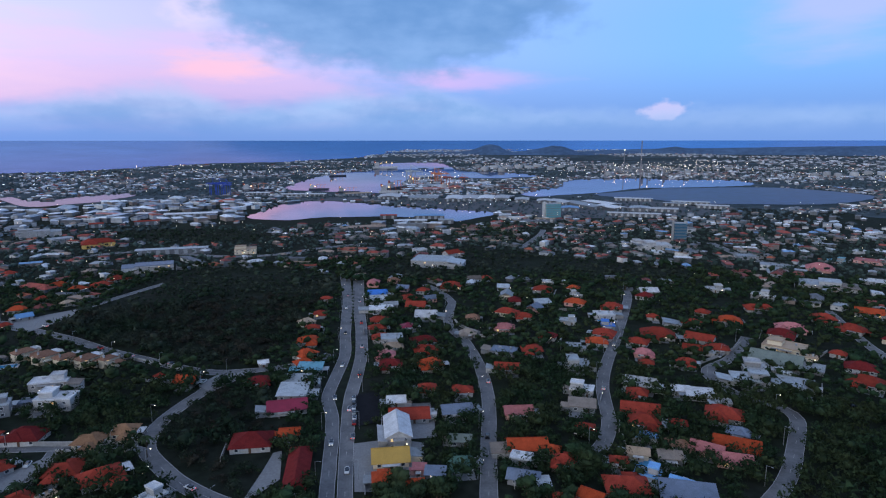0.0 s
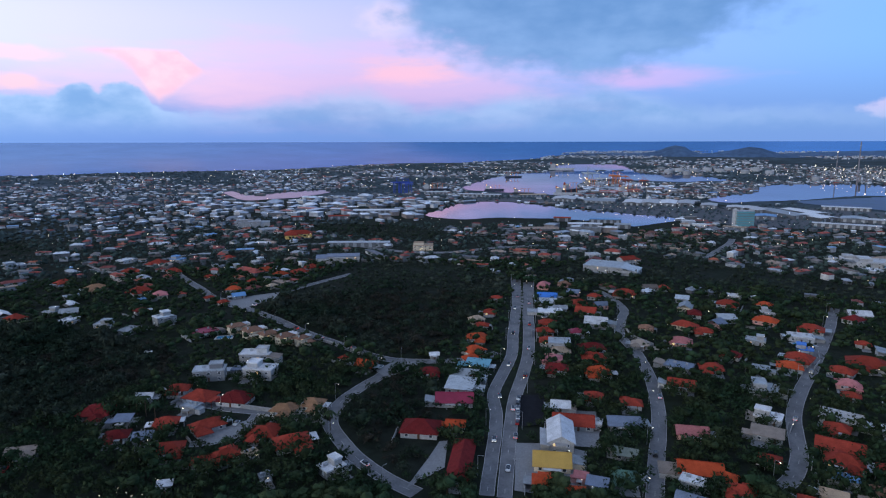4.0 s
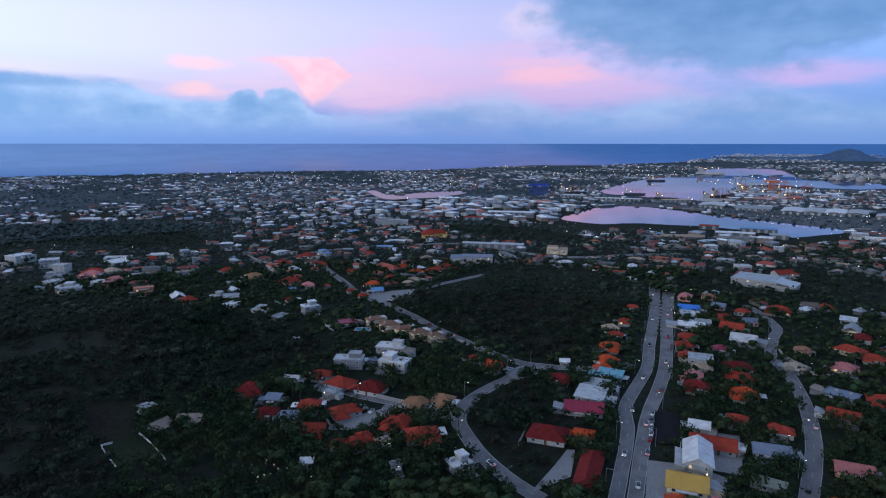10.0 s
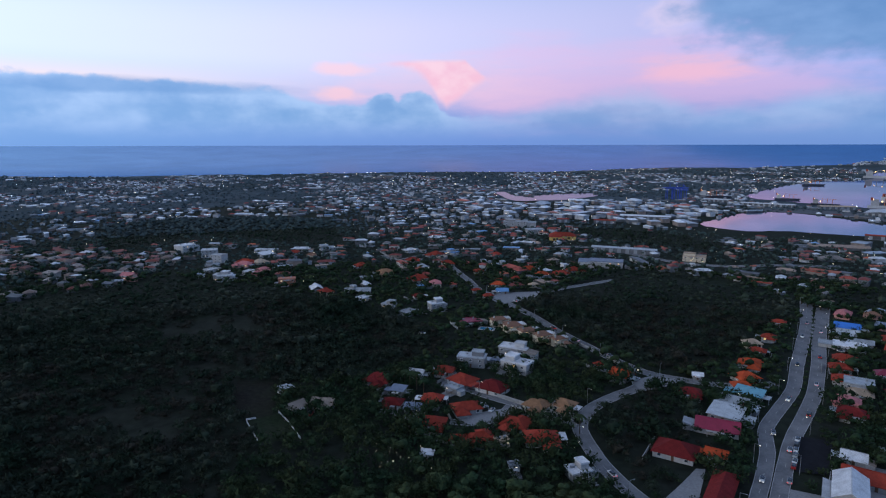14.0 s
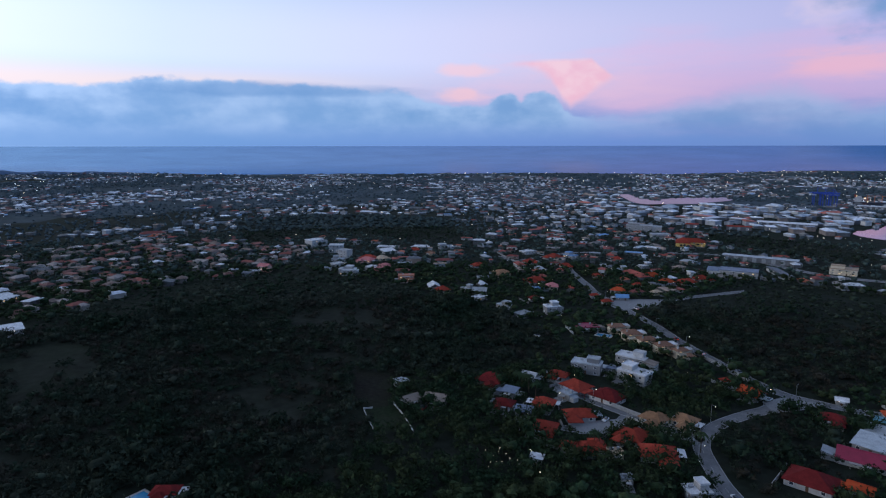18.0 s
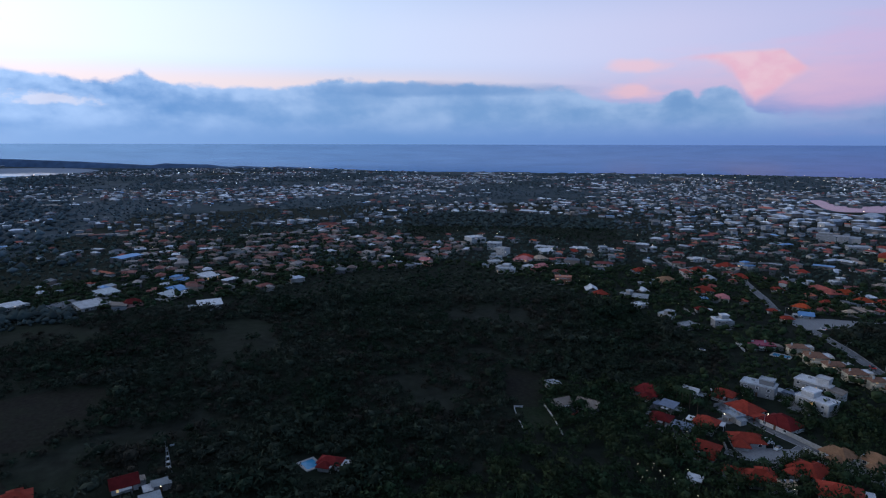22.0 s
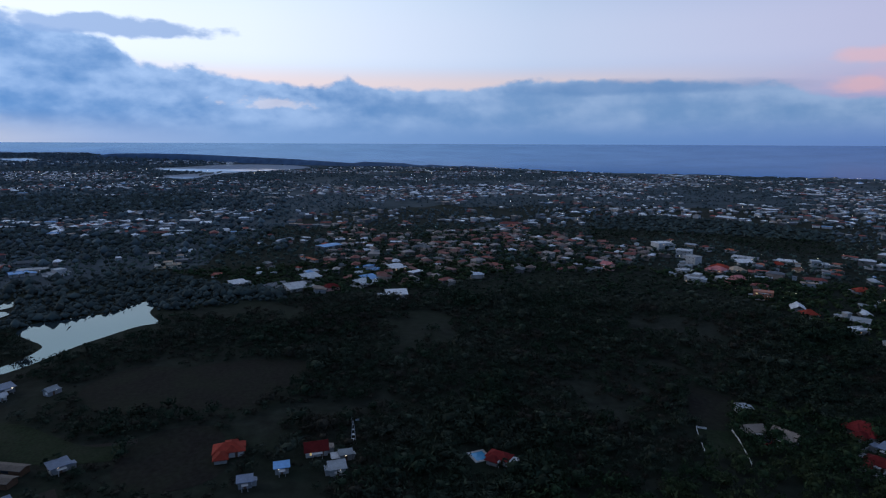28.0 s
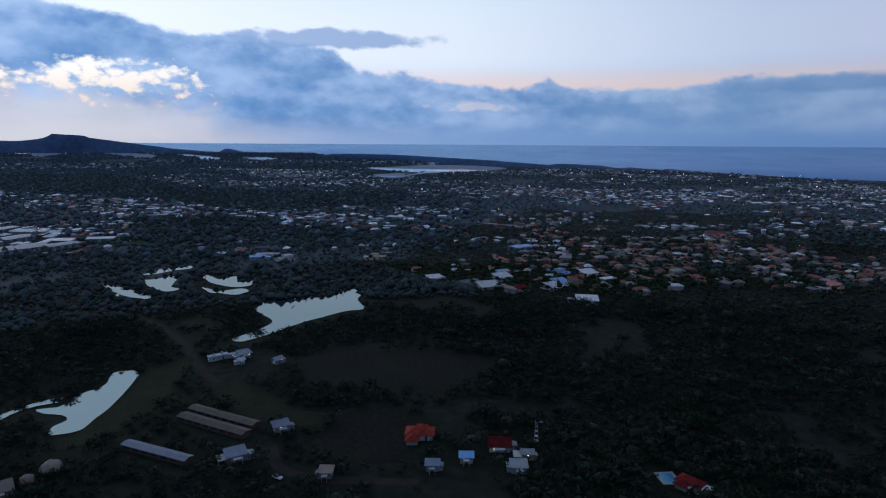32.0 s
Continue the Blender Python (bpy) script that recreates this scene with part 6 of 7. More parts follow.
house(270.1, 666.9, 30.3, 23.6, -7, "f", "white", "white", 2)
office(215.5, 951, 23.9, 17.1, 14, 22, "greenglass", 6)
house(-422.2, 740.3, 23.3, 17.0, 45, "f", "pale", "white", 2)
house(341.8, 606.9, 19.8, 15.4, -5, "f", "grey", "greywash")
house(258.2, 678.2, 20.4, 15.4, -4, "f", "white", "white", 2)

# ---------------------------------------------------------------- sheds, walls, vehicles, lamps
long_shed(-239.2, -166.9, -227.6, -129.7, 4.6, "rusty")
long_shed(-230.6, -167, -219.1, -129.9, 5, "rusty")
long_shed(-202.3, -174.3, -194.6, -141.7, 4.2, "slate")
line_wall("garden_wall", "white rendered garden wall along the lane", [(-187.9, 234.2), (-174.6, 234.8), (-157.2, 234), (-141, 232.9), (-123.4, 233.4), (-112.6, 235.4)], 2, WALL["white"])
line_wall("garden_wall", "white rendered garden wall along the lane", [(-140.4, 226.9), (-131.3, 226.9), (-117.1, 226.8), (-107.5, 227.8)], 1.8, WALL["white"])
line_wall("garden_wall", "white rendered garden wall along the lane", [(138.3, 306.2), (148.1, 306.7), (160.2, 314), (179.8, 327.5), (194.5, 342)], 1.6, WALL["white"])
line_wall("garden_wall", "white rendered garden wall along the lane", [(27.7, 369.5), (38.7, 362.5), (48.6, 362)], 1.8, WALL["white"])
line_wall("garden_wall", "white rendered garden wall along the lane", [(102.8, 420.9), (114.1, 418.6), (124.2, 434.1)], 1.6, WALL["white"])
line_wall("garden_wall", "white rendered garden wall along the lane", [(25.1, 409.5), (29, 384.3), (40.5, 368.2)], 1.8, WALL["white"])
line_wall("garden_wall", "white rendered garden wall along the lane", [(-488.6, 497.9), (-458.4, 480.7), (-427.5, 469.9), (-426.6, 489.5)], 1.6, WALL["white"])
line_wall("garden_wall", "white rendered garden wall along the lane", [(-163.6, 334.1), (-144.2, 325.9), (-121.1, 312.7)], 1.4, WALL["white"])
line_wall("garden_wall", "white rendered garden wall along the lane", [(-147.7, 179.7), (-135.2, 183.6), (-126.6, 190.6)], 1.4, WALL["white"])
line_wall("garden_wall", "white rendered garden wall along the lane", [(-320.1, 352.1), (-306.5, 348.3)], 1.5, WALL["white"])
rail_fence([(-205.5, 133.6), (-226.5, 142.3), (-224.5, 145.9)])
rail_fence([(-222.1, 156.4), (-210.2, 152.6), (-193.5, 146)])
car(-52.6, 467.9, 96, "silver")
car(-50.4, 432.2, 276, "white")
car(-44.3, 372.9, 276, "black")
car(-39.7, 316.2, 268, "white")
car(-38.4, 273.4, 282, "silver")
car(-34.3, 229.7, 276, "white")
car(-36.1, 394.7, 97, "red")
car(-31.7, 346, 95, "white")
car(-29.3, 303.5, 91, "black")
car(-30.3, 261, 93, "white")
car(-42.2, 450, 96, "white")
car(-26.1, 234.5, 95, "silver")
car(-25.7, 208.3, 95, "white", lit=False)
car(36.2, 290.1, 89, "white")
car(29, 232.3, 83, "black", lit=False)
car(91.7, 278.7, 69, "white")
car(117.5, 342.3, 245, "silver")
car(-29.3, 272.7, 93, "white", lit=False)
car(-28.8, 267.3, 93, "black", lit=False)
car(-28.3, 262.2, 93, "white", lit=False)
car(-27.8, 257.1, 93, "silver", lit=False)
car(-27.1, 251.8, 93, "white", lit=False)
car(-26.8, 247.1, 95, "red", lit=False)
car(-184.5, 351.2, 146, "red")
car(-160.6, 336.7, 151, "white")
car(-132.1, 322.2, 332, "silver")
car(-79.1, 199.4, 147, "white")
car(-242, 396.8, 152, "white")
car(-246.9, 288.6, -161, "white", lit=False)
car(-106.7, 296.5, 81, "white", lit=False)
car(-145.5, 218.1, -82, "white", lit=False)
car(-190.5, -102.9, 70, "white", lit=False)
street_lamp(-36.1, 202.1, 5, False)
street_lamp(-39.8, 242, 6)
street_lamp(-46, 281.6, -1, False)
street_lamp(-44.9, 321.4, -2)
street_lamp(-47.2, 359.9, 6)
street_lamp(-50.8, 398.8, 5, False)
street_lamp(-54.2, 437.3, 6, False)
street_lamp(-58.2, 475.5, 8)
street_lamp(-63.6, 513.6, 8, False)
street_lamp(-21, 202.9, -175, False)
street_lamp(-24.2, 242.5, -175, False)
street_lamp(-26, 281.4, 179)
street_lamp(-26, 320.8, -179)
street_lamp(-28.5, 360, -175, False)
street_lamp(-32.5, 398.6, -173, False)
street_lamp(-36.7, 436.9, -174)
street_lamp(-40.6, 475, -175)
street_lamp(-44, 512.9, -175, False)
street_lamp(21.9, 201.3, -7)
street_lamp(26.4, 240.7, -7)
street_lamp(30.1, 279.3, -1)
street_lamp(29.8, 317.8, 6)
street_lamp(25.5, 355.8, 14, False)
street_lamp(18.6, 395, -5)
street_lamp(21.7, 433.3, -7, False)
street_lamp(17.7, 469.2, 15, False)
street_lamp(68.6, 223.5, -40)
street_lamp(82.2, 257.4, -14)
street_lamp(92.8, 295.1, -21, False)
street_lamp(107.5, 330.6, -25, False)
street_lamp(122.8, 365.1, -25)
street_lamp(137.8, 399.5, -25, False)
street_lamp(152.4, 433.8, -22)
street_lamp(165.9, 468.6, -22, False)
street_lamp(122.3, 192, -46, False)
street_lamp(146.4, 220.5, -39, False)
street_lamp(161.1, 250.9, 6)
street_lamp(147.5, 287.9, -8, False)
street_lamp(170.2, 318.9, -54, False)
street_lamp(193.4, 346.4, -39, False)
street_lamp(-67.7, 186.9, 65, False)
street_lamp(-100, 213.7, 37)
street_lamp(-114.4, 253.3, -9)
street_lamp(-106.6, 292.2, -9)
street_lamp(-98.3, 306.6, 96, False)
street_lamp(-137.3, 319.2, 62, False)
street_lamp(-171.6, 338.8, 61)
street_lamp(-204.3, 359.8, 56, False)
street_lamp(-237.4, 379.4, 62, False)
street_lamp(-272.2, 400.2, 59)
street_lamp(-119.5, 228.3, 95, False)
street_lamp(-159.2, 227.7, 86)
pool(128.6, 392, 11, 7, 15)
pool(85.7, 208, 8, 4.5, 20)
pool(-216.3, 42.5, 6.5, 5.5, 15)
pool(-220, 323.9, 9, 5, 20)
palm(-194.6, 216.7, 8)
palm(-189.6, 216.3, 9)
palm(-199.8, 218.7, 7)
palm(-183.7, 214.8, 7)
palm(-132.6, 191.6, 8)
palm(-103.5, 222.5, 8)
wind_pump(-234.3, -7.3)
rock(-180.5, -190.2, 4.2)
rock(-171.9, -192.8, 3.0)
# harbour, refinery and hills
tank(283.9, 2730, 15.1582)
tank(284.5, 2485, 15.2896)
tank(342.2, 2629, 16.42)
tank(340, 2401, 13.1488)
tank(393, 2583, 17.9803)
tank(456.3, 2687, 17.0674)
tank(485.3, 2589, 18.2459)
tank(551.7, 2749, 19.7052)
tank(558.9, 2505, 15.9681)
tank(640.4, 2708, 17.6329)
tank(633.6, 2471, 14.1259)
tank(1316.6, 1964, 11.1135)
tank(1409.2, 2041, 11.6948)
tank(1390, 1959, 11.2457)
tank(1483.3, 2010, 13.3694)
tank(1595, 2095, 12.3593)
tank(1579, 2011, 11.9091)
tank(1257.2, 2411, 13.2854)
tank(662.7, 2076, 10.2893)
tank(979, 2166, 11.3861)
stack(706, 1893, 119, 2.0, False)
stack(781, 2267, 84, 1.6)
stack(1186, 2391, 37, 2)
stack(731, 2216, 29, 2)
stack(771.7, 2005, 31, 2.2)
stack(841.4, 2046, 32, 2)
stack(936.5, 2094, 31, 2)
stack(1252.3, 2267, 33, 2)
ship(-45.2, 1532, 80, 60, HULL)
ship(1.3, 1638, 90, -70, HULL)
ship(-125.5, 2693, 110, 10, WALL["white"], True)
ship(-260.1, 2108, 60, 20, HULL)
ship(-47.8, 1428.5, 70, 10, WALL["white"])
ship(-153.2, 1432.3, 50, 0, HULL)
ship(91.2, 1509, 70, 30, RUST)
ship(-235.6, 1526, 50, 10, HULL)
ship(-377.5, 1485.7, 70, 15, HULL)
gantry(56.9, 1739, 40, -55, CRANE_ORANGE, "orange harbour crane under flood lights")
gantry(68.5, 1738, 37, -20, CRANE_ORANGE, "orange harbour crane under flood lights")
gantry(-9.7, 1720, 49, -37, STEEL, "tall grey harbour crane by ships")
gantry(21.3, 1657, 35, -6, STEEL, "tall grey harbour crane by ships")
gantry(85.9, 1654, 32, -49, RUST, "rust-red shipyard crane by the dock")
gantry(-451.9, 1398.8, 35, 33, CRANE_BLUE, "tall blue container crane on the quay")
gantry(-436.6, 1397.2, 34, 42, CRANE_BLUE, "tall blue container crane on the quay")
gantry(-420.7, 1392.4, 32, -50, CRANE_BLUE, "tall blue container crane on the quay")
gantry(751.8, 2291, 28, -45, STEEL, "tall grey harbour crane by ships")
gantry(131.9, 1693, 27, -49, RUST, "rust-red shipyard crane by the dock")
for x, y, w, d, yaw, colour in [
        (-52, 1300, 46, 70, -4, "white"), (20, 1270, 60, 60, -6, "pale"), (82, 1255, 33, 80, -8, "white"), (115, 1258, 31, 80, -9, "white"), (148, 1256, 31, 78, -10, "white"), (181, 1258, 30, 76, -11, "white"),
        (215, 1215, 28, 50, -12, "white"), (255, 1185, 30, 40, -14, "white"), (284, 1165, 30, 70, 14, "white"), (312, 1110, 32, 110, 16, "pale"), (270, 1052, 32, 34, -14, "skyblue"), (352, 1135, 32, 80, 22, "white"),
        (348, 1062, 34, 60, 20, "white"), (441, 1215, 74, 18, -20, "white"), (392, 1045, 34, 40, -20, "pale"), (420, 1030, 62, 26, -22, "white"), (352, 962, 82, 16, -20, "white"), (525, 1140, 68, 18, -25, "white"),
        (486, 1115, 44, 20, -24, "pale"), (535, 1072, 54, 22, -26, "white"), (-242, 1350, 98, 18, 2, "white"), (-127, 1368, 60, 26, 24, "tan"), (-348, 1392, 54, 22, 6, "white"), (23, 950, 46, 18, -1, "skyblue"),
        (2, 893, 32, 16, -2, "white"), (46, 895, 22, 18, -4, "pale"), (-20, 890, 20, 18, 6, "white"), (-41, 955, 26, 14, 2, "red"), (-448, 876, 18, 16, 26, "red"), (-389, 901, 33, 16, 24, "red"),
        (-262, 664, 72, 12, 14, "pale"), (-359, 996, 80, 24, 17, "white"), (195, 901, 30, 12, -21, "tan")]:
    warehouse(x, y, w, d, yaw, colour)
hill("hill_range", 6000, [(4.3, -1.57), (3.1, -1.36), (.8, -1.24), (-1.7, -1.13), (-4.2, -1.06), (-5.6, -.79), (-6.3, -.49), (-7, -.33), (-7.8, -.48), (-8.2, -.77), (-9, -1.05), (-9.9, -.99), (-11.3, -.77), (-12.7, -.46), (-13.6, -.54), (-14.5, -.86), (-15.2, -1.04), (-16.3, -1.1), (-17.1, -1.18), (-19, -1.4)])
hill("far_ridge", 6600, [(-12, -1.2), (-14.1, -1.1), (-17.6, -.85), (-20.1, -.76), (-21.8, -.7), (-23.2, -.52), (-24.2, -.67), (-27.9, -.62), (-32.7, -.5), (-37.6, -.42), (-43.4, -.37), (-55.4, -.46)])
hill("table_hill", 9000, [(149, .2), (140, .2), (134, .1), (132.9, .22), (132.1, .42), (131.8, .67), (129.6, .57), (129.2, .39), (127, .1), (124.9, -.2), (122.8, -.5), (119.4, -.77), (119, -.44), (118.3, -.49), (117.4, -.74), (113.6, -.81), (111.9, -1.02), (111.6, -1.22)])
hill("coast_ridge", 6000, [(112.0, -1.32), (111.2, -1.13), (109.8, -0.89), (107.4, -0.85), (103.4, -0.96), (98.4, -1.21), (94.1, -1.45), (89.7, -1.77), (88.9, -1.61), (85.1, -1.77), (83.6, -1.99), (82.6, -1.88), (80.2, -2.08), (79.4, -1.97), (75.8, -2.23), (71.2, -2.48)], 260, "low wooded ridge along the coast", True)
MEDIAN_LINE = [(-36, 300.6), (-35.8, 333.1), (-39.5, 372.7), (-44.4, 422), (-49, 467.8), (-56.3, 529.3)]
process_tower(665.3, 2123, 21, 1.8)
process_tower(714.4, 2167, 16, 2.6)
process_tower(768.8, 2272, 22, 2.7)
process_tower(783, 2232, 17, 1.9)
process_tower(758.8, 2074, 16, 1.8)
process_tower(749.9, 1995, 26, 2.5)
process_tower(835, 2149, 23, 2.9)
process_tower(916.8, 2284, 18, 2.8)
process_tower(852.9, 2066, 24, 1.8)
process_tower(980.2, 2318, 16, 1.7)
process_tower(984.4, 2251, 30, 2.2)
process_tower(986.4, 2198, 14, 2.2)
process_tower(1080.1, 2321, 21, 2.6)
process_tower(1028.6, 2157, 16, 1.9)
process_tower(1077.1, 2215, 26, 2.9)
process_tower(1088.9, 2162, 17, 3.0)
REFINERY = [(918.5, 2928), (1494.5, 3110), (1286.2, 2419), (942.3, 1955), (589.4, 1873)]
DOCKS = [(-91.3, 1980), (75.5, 2272), (161.5, 1735), (219.3, 1564), (135.1, 1428.1), (2, 1464.6)]
LIT_STREET = [(-1691, -1007.2), (-2393, -1398.7), (-2396, -1388.1), (-1693, -997.3)]
JUNCTION = [(-2589, -1492.9), (-2594, -1451.2), (-2952, -1642), (-2947, -1690)]
END_TREES = [(-64.3, 526.4), (-59.4, 519.9), (-55.5, 521.8), (-50.3, 515.8), (-46, 519.6), (62.6, 208.1), (60.7, 210.8), (64.9, 206.3), (62, 202.5), (25.4, 474.1), (175.8, 482.9), (170.8, 477.6), (-57.2, 323.2), (-47.6, 331.3)]
street_lamp(-477.4, 341.6, 40)
QUAY_ROW = [(23.1, 1136.1), (93.7, 1100.9), (91.9, 1085.3), (21.3, 1118.6)]
warehouse(39.9, 1449.6, 40, 14, 13, "darkred")
warehouse(76.6, 1543, 34, 14, -1, "tan")
warehouse(101.3, 1477.8, 30, 12, -21, "greybrown")
warehouse(150.7, 1578, 36, 16, -22, "brown")
warehouse(188.2, 1490.8, 30, 12, 11, "greybrown")
warehouse(226.7, 1481.7, 34, 14, -16, "darkred")
warehouse(0.5, 1378.2, 26, 12, -11, "pale")
QUAY = [(73.7, 1215.2), (185.6, 1180.5), (190.4, 1085.1), (157.6, 1060.1), (67.7, 1115.5)]
street_lamp(-62.9, 763.6, 227)
street_lamp(-52.4, 765.3, 208)
street_lamp(-41.4, 764.9, 196)
street_lamp(-31, 766.6, 161)
street_lamp(-20.7, 768.3, 282)
street_lamp(-10.4, 770, 298)
street_lamp(-0.2, 771.7, 158)
street_lamp(12.7, 777.5, 324)
street_lamp(22.9, 779.2, 254)
street_lamp(33, 780.9, 270)
street_lamp(43.1, 782.6, 351)
garden_lamp(-136.3, 157.4)
garden_lamp(-148.9, 171.3)
garden_lamp(-152.2, 154.9)
garden_lamp(-152.4, 152)
garden_lamp(-157.8, 162.9)
garden_lamp(-147.5, 167.8)
garden_lamp(-143.5, 169.5)
garden_lamp(-133.6, 158.1)
garden_lamp(-140.6, 173.4)
garden_lamp(-149.6, 155.6)
garden_lamp(-155.4, 157)
garden_lamp(-150.6, 149.3)
garden_lamp(-156.3, 153.1)
garden_lamp(-146.4, 161.2)
garden_lamp(-160.5, 157.4)
garden_lamp(-152.9, 161.3)
garden_lamp(-147.6, 170.7)
garden_lamp(-134.7, 160.8)
garden_lamp(-164.3, 161.9)
garden_lamp(-128.4, 159.1)
garden_lamp(-160.1, 164.3)
garden_lamp(-151, 154)
garden_lamp(-156, 160.4)
garden_lamp(-140.7, 166.2)
garden_lamp(-135.5, 162)
garden_lamp(-149.5, 159.8)
garden_lamp(-112.4, 234.9)
garden_lamp(-99.6, 214.2)
garden_lamp(-99.4, 208.8)
garden_lamp(-96.4, 204.1)
garden_lamp(-133.1, 192.4)
garden_lamp(-134.8, 187)
garden_lamp(-122.4, 196.7)
garden_lamp(-147.3, 181)
garden_lamp(-141.1, 215.8)
garden_lamp(-132.5, 226.4)
# cars parked by the houses
car(-56, 282.2, -1, "white", lit=False)
car(-55.3, 267.1, -1, "red", lit=False)
car(-53.1, 228.7, 96, "black", lit=False)
car(-123.7, 300.3, 62, "silver", lit=False)
car(-27.8, 413.6, 6, "silver", lit=False)
car(9.8, 326, 6, "silver", lit=False)
car(-8.2, 192.4, 95, "red", lit=False)
car(65.8, 232.8, 64, "black", lit=False)
car(175.9, 348.2, 51, "white", lit=False)
car(170.6, 320.2, 49, "silver", lit=False)
car(102.2, 246.1, -14, "silver", lit=False)
car(90.1, 206.8, 50, "black", lit=False)
car(70.7, 207.5, 50, "red", lit=False)
car(55.7, 178.3, 50, "silver", lit=False)
car(78.7, 186.9, 50, "silver", lit=False)
car(184.9, 259.8, 96, "silver", lit=False)
car(232.3, 277.5, 73, "white", lit=False)
car(198.1, 253.3, 96, "black", lit=False)
car(-208.6, 163.8, 118, "red", lit=False)

# ---------------------------------------------------------------- the rest of the town
gen = np.random.default_rng(11)
HALF_VIEW = (-46.0, 146.0)


def jittered(spacing, dmin, dmax, jitter=.42, turn=0.0):
    n = int(dmax / spacing) + 1
    g = np.arange(-n, n + 1) * spacing
    x, y = np.meshgrid(g, g)
    p = np.column_stack((x.ravel(), y.ravel())) + gen.uniform(-jitter, jitter, (x.size, 2)) * spacing
    c, s = math.cos(turn), math.sin(turn)
    p = p @ np.array(((c, s), (-s, c)))
    d = np.hypot(p[:, 0], p[:, 1])
    az = np.degrees(np.arctan2(-p[:, 0], p[:, 1]))
    return p[(d > dmin) & (d < dmax) & (az > HALF_VIEW[0]) & (az < HALF_VIEW[1])]


def dist_az(p):
    return np.hypot(p[:, 0], p[:, 1]), np.degrees(np.arctan2(-p[:, 0], p[:, 1]))


def on_land(p):
    d, az = dist_az(p)
    wet = d > np.interp(az, [c[0] for c in COAST], [c[1] for c in COAST], left=1e9, right=1e9) - 40
    for w_line in WATERS:
        wet |= inside(p, w_line)
    return ~wet


def in_any(p, polys):
    hit = np.zeros(len(p), bool)
    for q in polys:
        hit |= inside(p, q)
    return hit


def off_roads(p, extra):
    hit = np.zeros(len(p), bool)
    for line, half in LINES:
        hit |= near_line(p, line, half + extra)
    return ~hit


def off_houses(p, extra):
    hit = np.zeros(len(p), bool)
    for x, y, r in TAKEN:
        hit |= (p[:, 0] - x) ** 2 + (p[:, 1] - y) ** 2 < (r + extra) ** 2
    return ~hit


def clear_view(p, reach, margin):
    """False where a tree would stand right before water, a road or a house."""
    d = np.hypot(p[:, 0], p[:, 1])
    way_out = p / np.maximum(d, 1)[:, None]
    hit = np.zeros(len(p), bool)
    close = d < 720
    for k in (2.0, 5.0, 9.0, 14.0):
        q = p + way_out * k * reach
        for w_line in WATERS:
            if np.hypot(*w_line.mean(0)) < 720:
                hit |= inside(q, w_line) & close
    for k in (15.0, 35.0, 60.0, 85.0):
        q = p + way_out * k
        for w_line in WATERS:
            if np.hypot(*w_line.mean(0)) >= 720:
                hit |= inside(q, w_line) & (d > 700)
    q = p + way_out * 4.0 * reach
    for line, half in LINES:
        hit |= near_line(q, line, half * .8) & close
    for k in (3.5, 7.5):
        q = p + way_out * k * reach
        for x, y, r in TAKEN:
            hit |= (q[:, 0] - x) ** 2 + (q[:, 1] - y) ** 2 < (r * margin) ** 2
    return ~hit


def field(p, scale, seed):
    return np.array([noise.noise((a * scale, b * scale, seed)) for a, b in p])


# streets of plain houses, each with its own roof
VARIANTS = {}


def plain_house(x, y, yaw, size, colour, roof):
    key = (size, colour, roof)
    if key not in VARIANTS:
        w, d = ((9, 7), (11, 8), (14, 9), (10, 10))[size]
        pieces = [box(w, d, 3.2)] + [box(1.4, .12, 1.2, 1.0, -w / 2 + w * (k + .5) / 3, -d / 2 - .02) for k in range(3)] + [box(.12, 1.4, 1.2, 1.0, s * (w / 2 + .02), 0) for s in (-1, 1)]
        v, f = joined(*pieces)
        VARIANTS[key] = (mesh("house", v, f, [WALL[rng.choice(("white", "white", "cream", "pinkwash", "greywash"))], GLASS], [0] * 6 + [1] * (len(f) - 6)),
                         roof_mesh(KIND[roof], w, d, 3.2, ROOF[colour]))
    body, top_mesh = VARIANTS[key]
    ob = tagged(new("house", body), f"single-storey house with {LOOK[colour]} {KIND[roof]} roof among trees", "house", "houses of the town")
    ob.matrix_basis = pose(x, y, 0, 0, 0, yaw)
    child("roof", top_mesh, ob)


MIX = [("red", "h", 22), ("orange", "h", 9), ("darkred", "h", 12), ("white", "f", 6), ("pale", "f", 6), ("white", "g", 4), ("pale", "s", 4), ("grey", "g", 6), ("tan", "h", 4), ("greygreen", "g", 4),
       ("brown", "h", 8), ("skyblue", "f", 2), ("pink", "h", 4), ("slate", "g", 5), ("greybrown", "s", 6), ("rusty", "g", 4)]
p = jittered(21, 330, 520, .40, .12)
d, az = dist_az(p)
ok = on_land(p) & ~in_any(p, WOODS) & ~in_any(p, OPEN) & off_roads(p, 8) & off_houses(p, 9)
ok &= ~((az > 18) & (az < 62) & (d < 490))
ok &= field(p, .006, 4.0) + field(p, .02, 9.0) * .6 > -.22
ok &= (p[:, 0] < 20) | (gen.random(len(p)) < .3)
for (x, y) in p[ok]:
    c, r, _ = rng.choices(MIX, [m[2] for m in MIX])[0]
    yaw = math.degrees(math.atan2(y, x)) - 90 + rng.choice((0, 0, 90)) + rng.uniform(-25, 25)
    plain_house(x, y, yaw, rng.randrange(4), c, r)
    TAKEN.append((x, y, 6.0))


